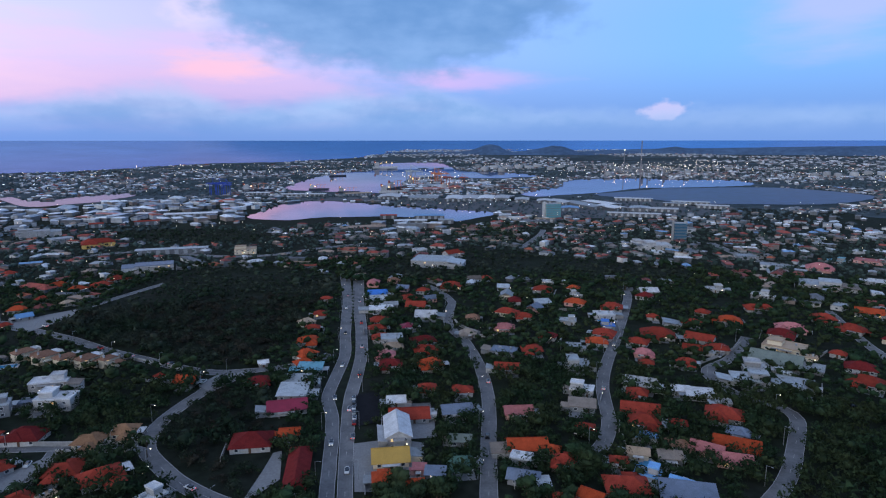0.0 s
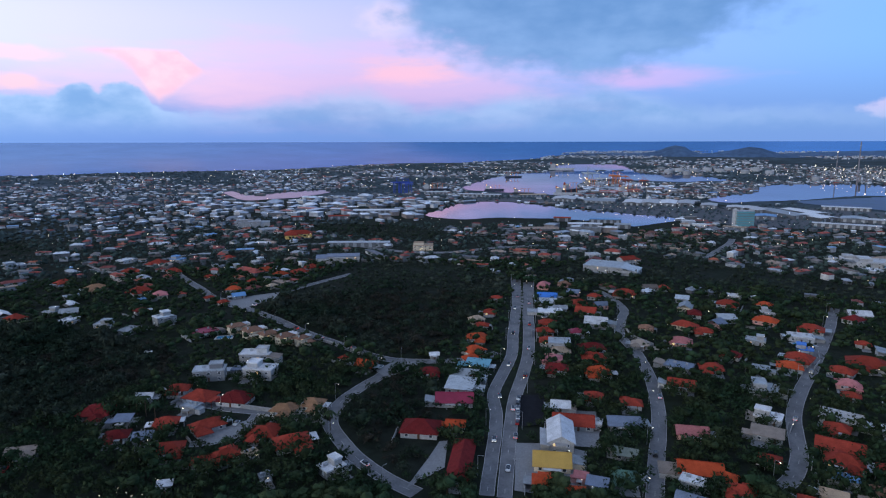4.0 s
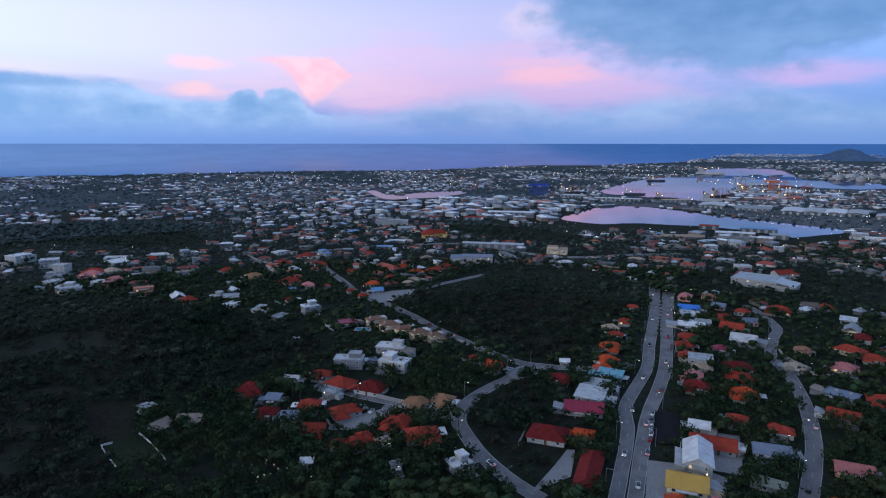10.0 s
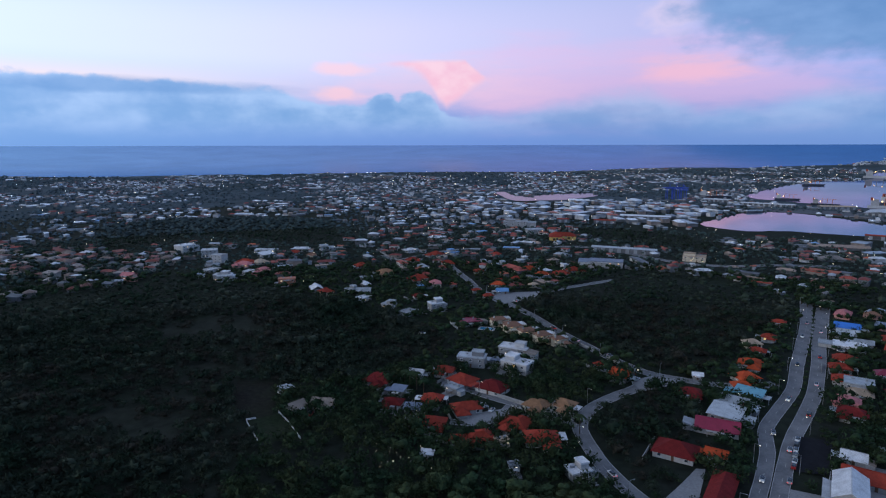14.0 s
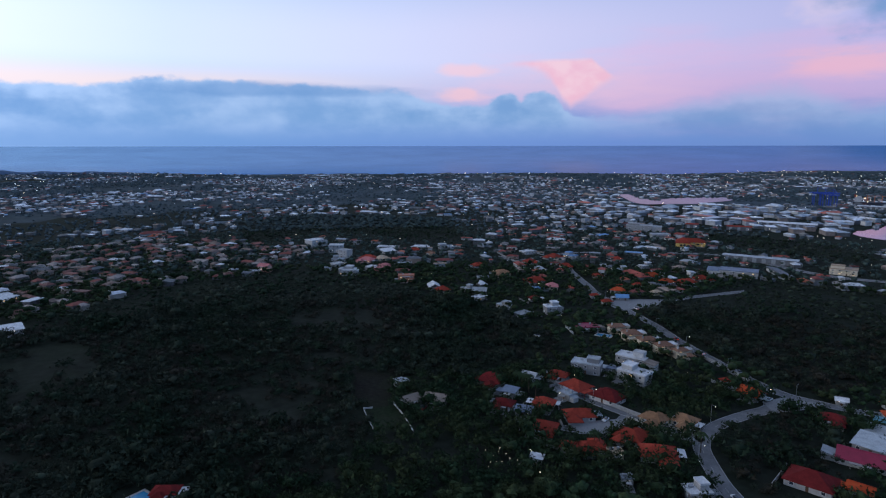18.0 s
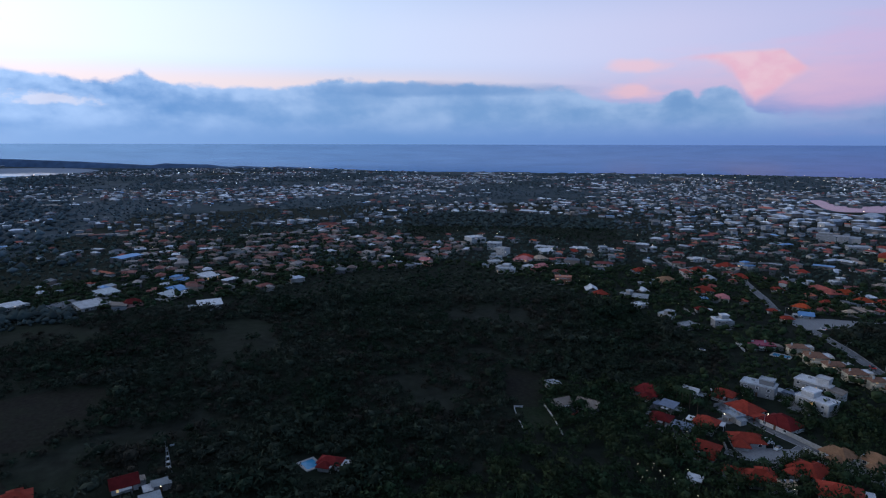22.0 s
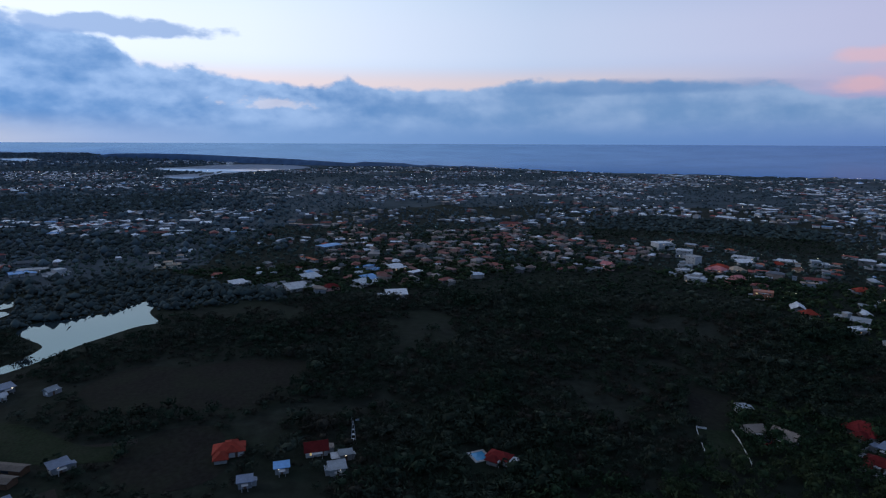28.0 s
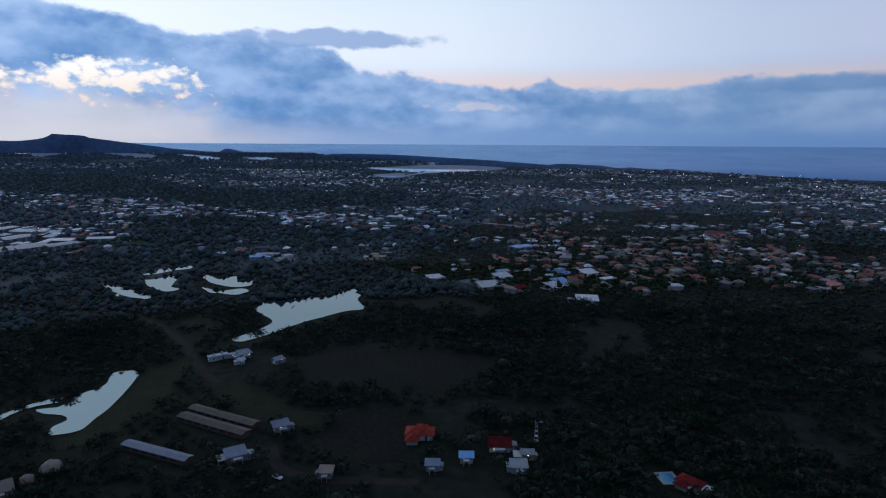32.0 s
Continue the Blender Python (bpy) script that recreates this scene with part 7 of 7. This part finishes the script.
def town_stuff(name, label, p, w, d, h, roof_mat, wall_mat, flat_share, block=150.0):
    """Far houses, too many to tell apart: boxes with hipped, lean-to or flat roofs, turned to the streets of their block, joined."""
    n = len(p)
    cell = np.floor((p + 40 * np.column_stack((np.sin(p[:, 1] / 170), np.cos(p[:, 0] / 210)))) / block)
    grid = np.modf(np.abs(np.sin(cell[:, 0] * 12.9898 + cell[:, 1] * 78.233) * 43758.5453))[0]
    yaw = grid * math.pi + gen.normal(0, .10, n) + (gen.random(n) < .4) * math.pi / 2
    c, s = np.cos(yaw)[:, None], np.sin(yaw)[:, None]
    corners = np.array(((-1, -1), (1, -1), (1, 1), (-1, 1))) * .5

    def at(fx, fy, z):
        x, y = fx * w[:, None], fy * d[:, None]
        return np.stack((x * c - y * s + p[:, :1], x * s + y * c + p[:, 1:], np.broadcast_to(z, x.shape)), 2)

    kind = gen.random(n)
    V, Fq, slots = [], [], []
    base = 0
    hz = h[:, None]
    low, up = at(corners[None, :, 0], corners[None, :, 1], 0 * hz), at(corners[None, :, 0], corners[None, :, 1], hz)
    body = np.concatenate((low, up), 1)
    V.append(body.reshape(-1, 3))
    start = (np.arange(n) * 8)[:, None]
    for j in range(4):
        Fq += (start + np.array((j, (j + 1) % 4, 4 + (j + 1) % 4, 4 + j))).tolist()
    slots += [0] * (4 * n)
    base += 8 * n
    ox, oy = corners[None, :, 0] * (1 + 1 / w[:, None]), corners[None, :, 1] * (1 + 1 / d[:, None])
    hip, lean = kind > flat_share, kind < flat_share * .45
    flat_one = ~hip & ~lean
    eave = at(ox, oy, hz - .1)
    r = np.maximum(w - d, 1.0) * .5 / w
    ridge = at(np.stack((-r, r), 1), np.zeros((n, 2)), hz + d[:, None] * .24)
    who = np.where(hip)[0]
    V.append(np.concatenate((eave, ridge), 1)[who].reshape(-1, 3))
    start = base + (np.arange(len(who)) * 6)[:, None]
    for face in ((0, 1, 5, 4), (1, 2, 5), (2, 3, 4, 5), (3, 0, 4)):
        Fq += (start + np.array(face)).tolist()
    slots += [1] * (4 * len(who))
    base += 6 * len(who)
    rise = np.where(lean, d * .16, .45)[:, None] * np.where(lean[:, None], np.array((0.05, 0.05, 1, 1))[None], 1.0)
    who = np.where(~hip)[0]
    V.append(np.concatenate((at(ox, oy, hz), at(ox, oy, hz + rise)), 1)[who].reshape(-1, 3))
    start = base + (np.arange(len(who)) * 8)[:, None]
    for face in ((4, 5, 6, 7), (0, 1, 5, 4), (1, 2, 6, 5), (2, 3, 7, 6), (3, 0, 4, 7)):
        Fq += (start + np.array(face)).tolist()
    slots += [1] * (5 * len(who))
    tagged(new(name, mesh(name, fold(np.concatenate(V)), Fq, [wall_mat, roof_mat], slots)), label, "houses", kind="stuff")


FAR_WALL = palette("far_walls", [(0, (.34, .36, .39)), (.22, (.14, .15, .16)), (.5, (.22, .18, .16)), (.66, (.58, .57, .56)), (.78, (.10, .105, .115))])
DIM_WALL = palette("estate_walls", [(0, (.24, .20, .17)), (.35, (.14, .12, .11)), (.6, (.30, .28, .26)), (.82, (.10, .10, .11))])
FAR_ROOF = palette("far_roofs", [(0, (.86, .89, .93)), (.21, (.52, .57, .63)), (.33, (.18, .20, .23)), (.45, (.085, .095, .105)), (.56, (.27, .05, .035)), (.63, (.15, .04, .033)), (.72, (.32, .24, .19)), (.80, (.20, .19, .18)), (.90, (.50, .53, .58)), (.965, (.20, .36, .60))])
TOWN_ROOF = palette("town_roofs", [(0, (.30, .055, .035)), (.20, (.17, .035, .028)), (.34, (.36, .09, .04)), (.42, (.30, .22, .17)), (.52, (.12, .13, .15)), (.64, (.56, .59, .63)), (.76, (.30, .33, .37)), (.88, (.18, .16, .15)), (.965, (.20, .36, .60))])
FAR_RED = palette("far_clay_roofs", [(0, (.20, .055, .040)), (.26, (.13, .050, .040)), (.44, (.17, .12, .10)), (.64, (.28, .24, .22)), (.82, (.58, .60, .65)), (.92, (.10, .11, .12))])
FAR_WHITE = palette("far_sheds", [(0, (.74, .78, .84)), (.35, (.50, .55, .62)), (.6, (.30, .36, .44)), (.8, (.18, .21, .26)), (.94, (.45, .12, .08))], .5)

ESTATES = [np.array(q, float) for q in ESTATE_POINTS]
YARDS = [np.array(q, float) for q in YARD_POINTS]
p = jittered(17, 500, 3300, .46, .3)
d, az = dist_az(p)
p = p[gen.random(len(p)) < np.interp(d, [500, 900, 1600, 3300], [.42, .55, .62, .45])]
p = p[on_land(p) & ~in_any(p, WOODS) & ~in_any(p, OPEN) & off_roads(p, 6) & off_houses(p, 8) & ~in_any(p, YARDS) & clear_view(p, 1.0, .8)]
d, az = dist_az(p)
dense = field(p, .0028, 2.0) + field(p, .011, 6.0) * .55 + field(p, .03, 14.0) * .4 + .30 * ((d > 540) & (d < 1050) & (az > -35) & (az < 33))
p = p[dense * 1.35 > np.interp(az, [-40, -3, 10, 35, 48, 75, 108], [-.45, -.45, -.28, -.18, -.08, -.04, .06]) + np.clip((d - 1700) / 4000, 0, .3)]
d, az = dist_az(p)
red = in_any(p, ESTATES)
n = len(p)
w, dd, h = np.exp(gen.normal(2.15, .38, n)), gen.uniform(4.5, 8, n), gen.uniform(2.3, 3.3, n) + (gen.random(n) < .10) * 2.8
big = gen.random(n) < .06
w, dd = np.where(big, w * 2.4, w), np.where(big, dd * 1.6, dd)
dd = np.minimum(dd, w)
close = ~red & (d < 950)
far = ~red & ~close
town_stuff("town_houses", "close-set town houses with red, brown and pale roofs", p[close], w[close] * 1.15, dd[close], h[close], TOWN_ROOF, FAR_WALL, .42)
town_stuff("far_town", "far town of small white, grey and red-roofed houses", p[far], w[far], dd[far], h[far], FAR_ROOF, FAR_WALL, .5)
p = jittered(15, 490, 1500, .5, .3)
p = p[on_land(p) & in_any(p, ESTATES) & ~in_any(p, WOODS) & off_houses(p, 7) & off_roads(p, 5)]
p = p[(gen.random(len(p)) < .72) & (field(p, .015, 7.0) > -.32)]
n = len(p)
town_stuff("far_estate", "far housing estate of clay-tiled villas", p, gen.uniform(6, 14, n), gen.uniform(5, 9, n), gen.uniform(2.6, 5.2, n), FAR_RED, DIM_WALL, .3, 90.0)
p = jittered(24, 400, 2600, .40, .25)
p = p[on_land(p) & in_any(p, YARDS) & off_houses(p, 12) & off_roads(p, 6) & clear_view(p, 1.0, .8)]
p = p[gen.random(len(p)) < .8]
n = len(p)
town_stuff("far_sheds", "pale sheds and warehouses of a trading estate", p, np.exp(gen.normal(2.85, .35, n)), gen.uniform(8, 16, n), gen.uniform(3.5, 7, n), FAR_WHITE, FAR_WALL, .8, 220.0)

HAMLETS = [np.array(q, float) for q in HAMLET_POINTS]
p = jittered(19, 560, 3300, .5, .2)
p = p[on_land(p) & in_any(p, HAMLETS) & off_houses(p, 9) & off_roads(p, 5)]
p = p[(gen.random(len(p)) < .7) & (field(p, .012, 3.0) > -.25)]
n = len(p)
town_stuff("hamlets", "scattered hamlets of pale and red-roofed houses on the western plain", p, np.exp(gen.normal(2.3, .4, n)), gen.uniform(5, 10, n), gen.uniform(2.6, 4.5, n), FAR_ROOF, FAR_WALL, .5)
# far shore buildings, with extra pale ones added to stand in for haze
p = jittered(62, 3300, 8500, .45, .2)
d, az = dist_az(p)
p = p[((az < 12) | ((az > 100) & (d < 4600))) & on_land(p) & (field(p, .0011, 5.0) + field(p, .004, 8.0) * .6 > .06)]
n = len(p)
town_stuff("far_shore_town", "far pale buildings and tanks on the low shore", p, gen.uniform(8, 24, n), gen.uniform(7, 14, n), gen.uniform(3, 7, n), FAR_WHITE, FAR_WALL, .7)

# ---------------------------------------------------------------- trees
ICO_V, ICO_F = None, None
bm = bmesh.new()
bmesh.ops.create_icosphere(bm, subdivisions=1, radius=1.0)
ICO_V = np.array([q.co[:] for q in bm.verts])
ICO_F = np.array([[q.index for q in face.verts] for face in bm.faces])
bm.free()


def crown_shape(lumps, leaves, seed, radius=3.0, height=5.0):
    """A ragged crown: a few dented lumps and many loose leaf sprays round them. Returns points and triangles."""
    g = np.random.default_rng(seed)
    V, T = [], []
    base = 0
    for k in range(lumps):
        a = g.uniform(0, 2 * math.pi)
        r = radius * (.55 if k else 0) * g.uniform(.6, 1.1)
        mid = np.array((math.cos(a) * r, math.sin(a) * r, height * g.uniform(.55, .85)))
        size = radius * g.uniform(.40, .64)
        v = ICO_V * g.uniform(.6, 1.3, (len(ICO_V), 1)) * (size, size, size * .72) + mid
        V.append(v)
        T.append(ICO_F + base)
        base += len(v)
    for k in range(leaves):
        a, e = g.uniform(0, 2 * math.pi), g.uniform(-.35, 1.0)
        r = radius * g.uniform(.55, 1.15)
        mid = np.array((math.cos(a) * math.cos(e) * r, math.sin(a) * math.cos(e) * r, height * .62 + math.sin(e) * r * .75))
        tri = mid + g.normal(0, radius * (.16 if leaves < 40 else .13 if leaves < 100 else .085), (3, 3))
        V.append(tri)
        T.append(np.arange(3)[None] + base)
        base += 3
    return np.concatenate(V), np.concatenate(T)


def thicket(name, label, p, size, shapes, mat, category="trees", smooth=True):
    """Many crowns joined into one mesh."""
    pick = gen.integers(0, len(shapes), len(p))
    turn = gen.uniform(0, 2 * math.pi, len(p))
    Vs, Ts, base = [], [], 0
    for k, (sv, st) in enumerate(shapes):
        who = np.where(pick == k)[0]
        if not len(who):
            continue
        c, s = np.cos(turn[who])[:, None], np.sin(turn[who])[:, None]
        z = size[who][:, None]
        x = (sv[None, :, 0] * c - sv[None, :, 1] * s) * z + p[who, 0][:, None]
        y = (sv[None, :, 0] * s + sv[None, :, 1] * c) * z + p[who, 1][:, None]
        q = np.stack((x, y, sv[None, :, 2] * z * gen.uniform(.8, 1.2, (len(who), 1))), 2).reshape(-1, 3)
        Vs.append(q)
        Ts.append((st[None] + (np.arange(len(who)) * len(sv))[:, None, None]).reshape(-1, 3) + base)
        base += len(q)
    V, T = fold(np.concatenate(Vs)), np.concatenate(Ts)
    me = bpy.data.meshes.new(name)
    me.vertices.add(len(V))
    me.vertices.foreach_set("co", V.ravel())
    me.loops.add(T.size)
    me.loops.foreach_set("vertex_index", T.ravel().astype(np.int32))
    me.polygons.add(len(T))
    me.polygons.foreach_set("loop_start", np.arange(0, T.size, 3, dtype=np.int32))
    me.polygons.foreach_set("use_smooth", np.full(len(T), smooth))
    me.materials.append(mat)
    me.update(calc_edges=True)
    tagged(new(name, me), label, category, kind="stuff")
    return len(T)


MID_SHAPES = [crown_shape(1, 99, 20 + s, 3.0, 4.0) for s in range(6)]
SMALL_SHAPES = [crown_shape(2, 18, 60 + s, 3.0, 4.0) for s in range(5)]
LOW_SHAPES = [crown_shape(1, 78, 70 + s, 3.0, 2.6) for s in range(5)]
FAR_SHAPES = [(crown_shape(1, 8, 40 + s, 3.2, 4.0)) for s in range(4)]


def clump_shape(seed):
    """A small dented clump for crowns that stay far off."""
    g = np.random.default_rng(seed)
    v = np.array(((1, 0, .5), (-1, 0, .5), (0, 1, .5), (0, -1, .5), (0, 0, 1.15), (0, 0, -.1)), float) * g.uniform(.6, 1.35, (6, 1)) * (3.2, 3.2, 3.4)
    t = np.array(((0, 2, 4), (2, 1, 4), (1, 3, 4), (3, 0, 4), (2, 0, 5), (1, 2, 5), (3, 1, 5), (0, 3, 5)))
    loose = (g.normal(0, 1, (3, 1, 3)) * (2.4, 2.4, .8) + (0, 0, 2.6) + g.normal(0, .7, (3, 3, 3))).reshape(-1, 3)
    return np.concatenate((v, loose)), np.concatenate((t, np.arange(9).reshape(3, 3) + 6))


CLUMPS = [clump_shape(90 + s) for s in range(7)]

# dense dry bush
p = jittered(4.7, 165, 900, .5)
p = p[(np.hypot(p[:, 0], p[:, 1]) < 560) | (gen.random(len(p)) < .62)]
p = p[in_any(p, WOODS) & on_land(p) & ~in_any(p, OPEN) & off_roads(p, 2.5) & off_houses(p, 2) & clear_view(p, 1.0, 1.0)]
f1, f2 = field(p, .012, 1.0), field(p, .05, 5.0)
bearing = dist_az(p)[1]
keep = f1 + f2 * .7 > np.where(np.hypot(p[:, 0], p[:, 1]) > 480, -.55, np.where(p[:, 0] > -160, -.9, np.interp(bearing, [62, 82], [-.6, -.40])))
p, f1 = p[keep], f1[keep]
d, az = dist_az(p)
size = np.clip(np.exp(gen.normal(-.22, .38, len(p))), .35, 2.0) + .30 * f1
size *= np.interp(az, [95, 108], [1.0, .8])
grey = gen.random(len(p)) + f1 * .6 < .35
a = d < 480
low = a & (gen.random(len(p)) < .45)
thicket("bush_wood", "dense dark dry forest and thorn scrub", p[a & ~low & ~grey], size[a & ~low & ~grey], MID_SHAPES, LEAF)
thicket("low_bush", "low dark bushes under the dry forest", p[low & ~grey], size[low & ~grey] * 1.15, LOW_SHAPES, LEAF)
thicket("thorn_scrub", "grey leafless thorn scrub in the dry forest", p[a & grey], size[a & grey] * .85, LOW_SHAPES, SCRUB)
west = ~a & (az > 97)
thicket("far_bush", "far dark bush", p[~a & ~west], size[~a & ~west] * .85, FAR_SHAPES, LEAF, smooth=False)
thicket("western_bush", "thorn bush on the western plain in a hazed green", p[west], size[west] * 1.1, CLUMPS, HAZED_BUSH_LEAF)
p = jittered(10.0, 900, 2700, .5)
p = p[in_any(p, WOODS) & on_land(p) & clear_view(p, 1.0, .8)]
thicket("far_forest", "far dark hillside bush", p, gen.uniform(.8, 1.7, len(p)), CLUMPS, HAZED_BUSH_LEAF, smooth=False)

# single garden trees nearby, and the green between the houses
def tree(x, y, size, shape, turn):
    root = tagged(new("tree"), "round dark green garden tree beside houses", "tree", "garden trees")
    root.matrix_basis = pose(x, y, 0, 0, 0, turn) @ Matrix.Diagonal((size, size, size * rng.uniform(.85, 1.2), 1))
    child("trunk", TRUNKS[shape], root)
    child("crown", CROWNS[shape], root)


def limb_mesh(seed):
    g = random.Random(seed)
    pieces = [box(.5, .5, 2.6, 0, 0, 0, .6)]
    v, f = pieces[0]
    v, f = list(v), list(f)
    for k in range(4):
        a = k * 1.6 + g.random()
        k0 = len(v)
        for z, r, wd in ((2.2, .1, .14), (3.4, 1.3, .06)):
            cx, cy = math.cos(a) * r, math.sin(a) * r
            v += [(cx - wd, cy - wd, z), (cx + wd, cy - wd, z), (cx + wd, cy + wd, z), (cx - wd, cy + wd, z)]
        f += [(k0 + j, k0 + (j + 1) % 4, k0 + 4 + (j + 1) % 4, k0 + 4 + j) for j in range(4)]
    return mesh("trunk", v, f, BARK)


BIG = [crown_shape(6, 380, 80 + s, 3.0, 4.8) for s in range(5)]
TRUNKS = [limb_mesh(s) for s in range(5)]
CROWNS = [mesh("crown", v, t, LEAF_GREEN) for v, t in BIG]
p = jittered(4.6, 170, 620, .5)
p = p[(np.hypot(p[:, 0], p[:, 1]) < 330) | (gen.random(len(p)) < .70)]
p = p[~in_any(p, WOODS) & on_land(p) & ~in_any(p, OPEN) & off_roads(p, 1.6) & off_houses(p, -.6) & (clear_view(p, .8, .28) | (gen.random(len(p)) < .40))]
p = p[field(p, .02, 3.0) + gen.uniform(-.5, .5, len(p)) > -.45]
d, az = dist_az(p)
size = gen.uniform(.4, 1.3, len(p)) + (gen.random(len(p)) < .12) * .45
a = (d < 290) & (az < 50)
a &= np.argsort(np.argsort(np.where(a, d, 1e9))) < 284
for (x, y), z in zip(p[a], size[a]):
    tree(x, y, z, rng.randrange(5), rng.uniform(0, 360))
near = ~a & (d < 320)
thicket("garden_trees", "dark green trees between the houses", p[near], size[near], MID_SHAPES, LEAF_GREEN)
near |= a
thicket("street_trees", "dark green trees along the streets", p[~near], size[~near], SMALL_SHAPES, LEAF_GREEN)
p = jittered(9.0, 620, 900, .5)
p = p[~in_any(p, WOODS) & on_land(p) & off_roads(p, 3) & off_houses(p, 1) & clear_view(p, 1.0, .6) & ~(in_any(p, YARDS) & (gen.random(len(p)) < .8))]
thicket("town_trees", "dark trees among the houses of the town", p, gen.uniform(.6, 1.5, len(p)), FAR_SHAPES, HAZED_TOWN_LEAF)
p = jittered(13.0, 900, 3300, .5)
d, az = dist_az(p)
p = p[gen.random(len(p)) < np.interp(d, [900, 1500, 3300], [.95, .62, .30])]
p = p[~in_any(p, WOODS) & on_land(p) & off_houses(p, 1) & clear_view(p, 1.0, .6) & ~(in_any(p, YARDS) & (gen.random(len(p)) < .85))]
p = p[field(p, .004, 12.0) + field(p, .02, 3.0) * .5 > -.30]
d, az = dist_az(p)
thicket("distant_trees", "dark trees and thorn scrub across the far town", p, gen.uniform(.6, 1.3, len(p)) * np.interp(d, [900, 3300], [.85, 1.4]), CLUMPS, HAZED_FAR_LEAF, smooth=False)
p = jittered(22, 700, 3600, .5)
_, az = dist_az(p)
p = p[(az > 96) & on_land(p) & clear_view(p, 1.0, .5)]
thicket("far_scrub", "far dark scrub land", p, gen.uniform(.9, 2.2, len(p)), CLUMPS, HAZED_FAR_LEAF)
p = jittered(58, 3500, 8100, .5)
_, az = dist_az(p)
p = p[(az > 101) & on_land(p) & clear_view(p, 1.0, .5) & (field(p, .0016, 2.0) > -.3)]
thicket("plain_scrub", "far low scrub on the plain before the hills", p, gen.uniform(2.2, 4.2, len(p)), CLUMPS, HAZED_SCRUB_LEAF, smooth=False)
p = jittered(9.5, 500, 1200, .5)
p = p[in_any(p, ESTATES) & on_land(p) & off_roads(p, 3)]
thicket("estate_trees", "dark trees between the villas of the estate", p, gen.uniform(.6, 1.4, len(p)), FAR_SHAPES, LEAF_GREEN)
for x, y in END_TREES:
    tree(x, y, rng.uniform(1.1, 1.6), rng.randrange(5), rng.uniform(0, 360))


# ---------------------------------------------------------------- lights of the town
def specks(name, label, p, z, size, mat):
    octa = np.array(((1, 0, 0), (-1, 0, 0), (0, 1, 0), (0, -1, 0), (0, 0, 1), (0, 0, -1)), float)
    tri = np.array(((0, 2, 4), (2, 1, 4), (1, 3, 4), (3, 0, 4), (2, 0, 5), (1, 2, 5), (3, 1, 5), (0, 3, 5)))
    V = (octa[None] * size[:, None, None] + np.column_stack((p, z))[:, None]).reshape(-1, 3)
    T = (tri[None] + (np.arange(len(p)) * 6)[:, None, None]).reshape(-1, 3)
    tagged(new(name, mesh(name, fold(V), T, mat)), label, "lights", kind="stuff")


p = jittered(62, 450, 3200, .5)
p = p[on_land(p) & ~in_any(p, WOODS)]
d, az = dist_az(p)
p = p[gen.random(len(p)) < np.where((az > 25) & (az < 48), .34, np.where(az > 40, .12, .34)) * np.where(az > 110, .6, 1)]
d, _ = dist_az(p)
n = len(p)
specks("town_lamps", "far street lamps and lit yards", p, gen.uniform(5, 9, n), d * gen.uniform(.0002, .00042, n), LAMP)
p = jittered(42, 300, 1150, .5)
_, az = dist_az(p)
p = p[on_land(p) & ~in_any(p, WOODS) & (az < 72) & (gen.random(len(p)) < .62)]
d, _ = dist_az(p)
n = len(p)
specks("porch_lamps", "small lit porch and yard lamps", p, gen.uniform(3, 6, n), d * gen.uniform(.00018, .00042, n), LAMP)
p = jittered(120, 500, 2800, .5)
p = p[on_land(p) & ~in_any(p, WOODS)]
p = p[gen.random(len(p)) < .14]
d, _ = dist_az(p)
n = len(p)
specks("flood_lamps", "far cool white flood lamps", p, gen.uniform(6, 11, n), d * gen.uniform(.00022, .00055, n), COOL_LAMP)

# clipped shrubs on the median of the main road
SHRUB = crown_shape(3, 40, 300, 1.4, 2.0)
SHRUB_MESH = mesh("shrub", *SHRUB, LEAF_GREEN)
for q in spline(MEDIAN_LINE, 9.0)[1:-1]:
    ob = tagged(new("median_shrub", SHRUB_MESH), "dark green shrub on the road median", "shrub", "median shrubs")
    k = rng.uniform(.7, 1.3)
    ob.matrix_basis = pose(q[0], q[1], 0, 0, 0, rng.uniform(0, 360)) @ Matrix.Diagonal((k, k, k, 1))


def lamps_in(name, label, poly, count, size, mat, zmax):
    """Lamps scattered over a yard."""
    q = np.array(poly, float)
    p = gen.uniform(q.min(0), q.max(0), (count * 4, 2))
    p = p[inside(p, q)][:count]
    d, _ = dist_az(p)
    specks(name, label, p, gen.uniform(5, zmax, len(p)), d * gen.uniform(.6, 1.3, len(p)) * size, mat)


lamps_in("refinery_lamps", "work lamps of a far refinery", REFINERY, 200, .00026, LAMP, 35)
lamps_in("dock_lamps", "flood lamps of the shipyard", DOCKS, 60, .00042, LAMP, 22)
lamps_in("lit_street_lamps", "row of lit street lamps on a far road", LIT_STREET, 22, .00040, LAMP, 8)
lamps_in("junction_lamps", "bright lamps at a far junction", JUNCTION, 7, .00042, LAMP, 12)
lamps_in("quay_row_lamps", "row of lamps along the quay road", QUAY_ROW, 14, .00034, LAMP, 8)
lamps_in("quay_lamps", "lamps over the quay sheds", QUAY, 16, .00034, COOL_LAMP, 12)
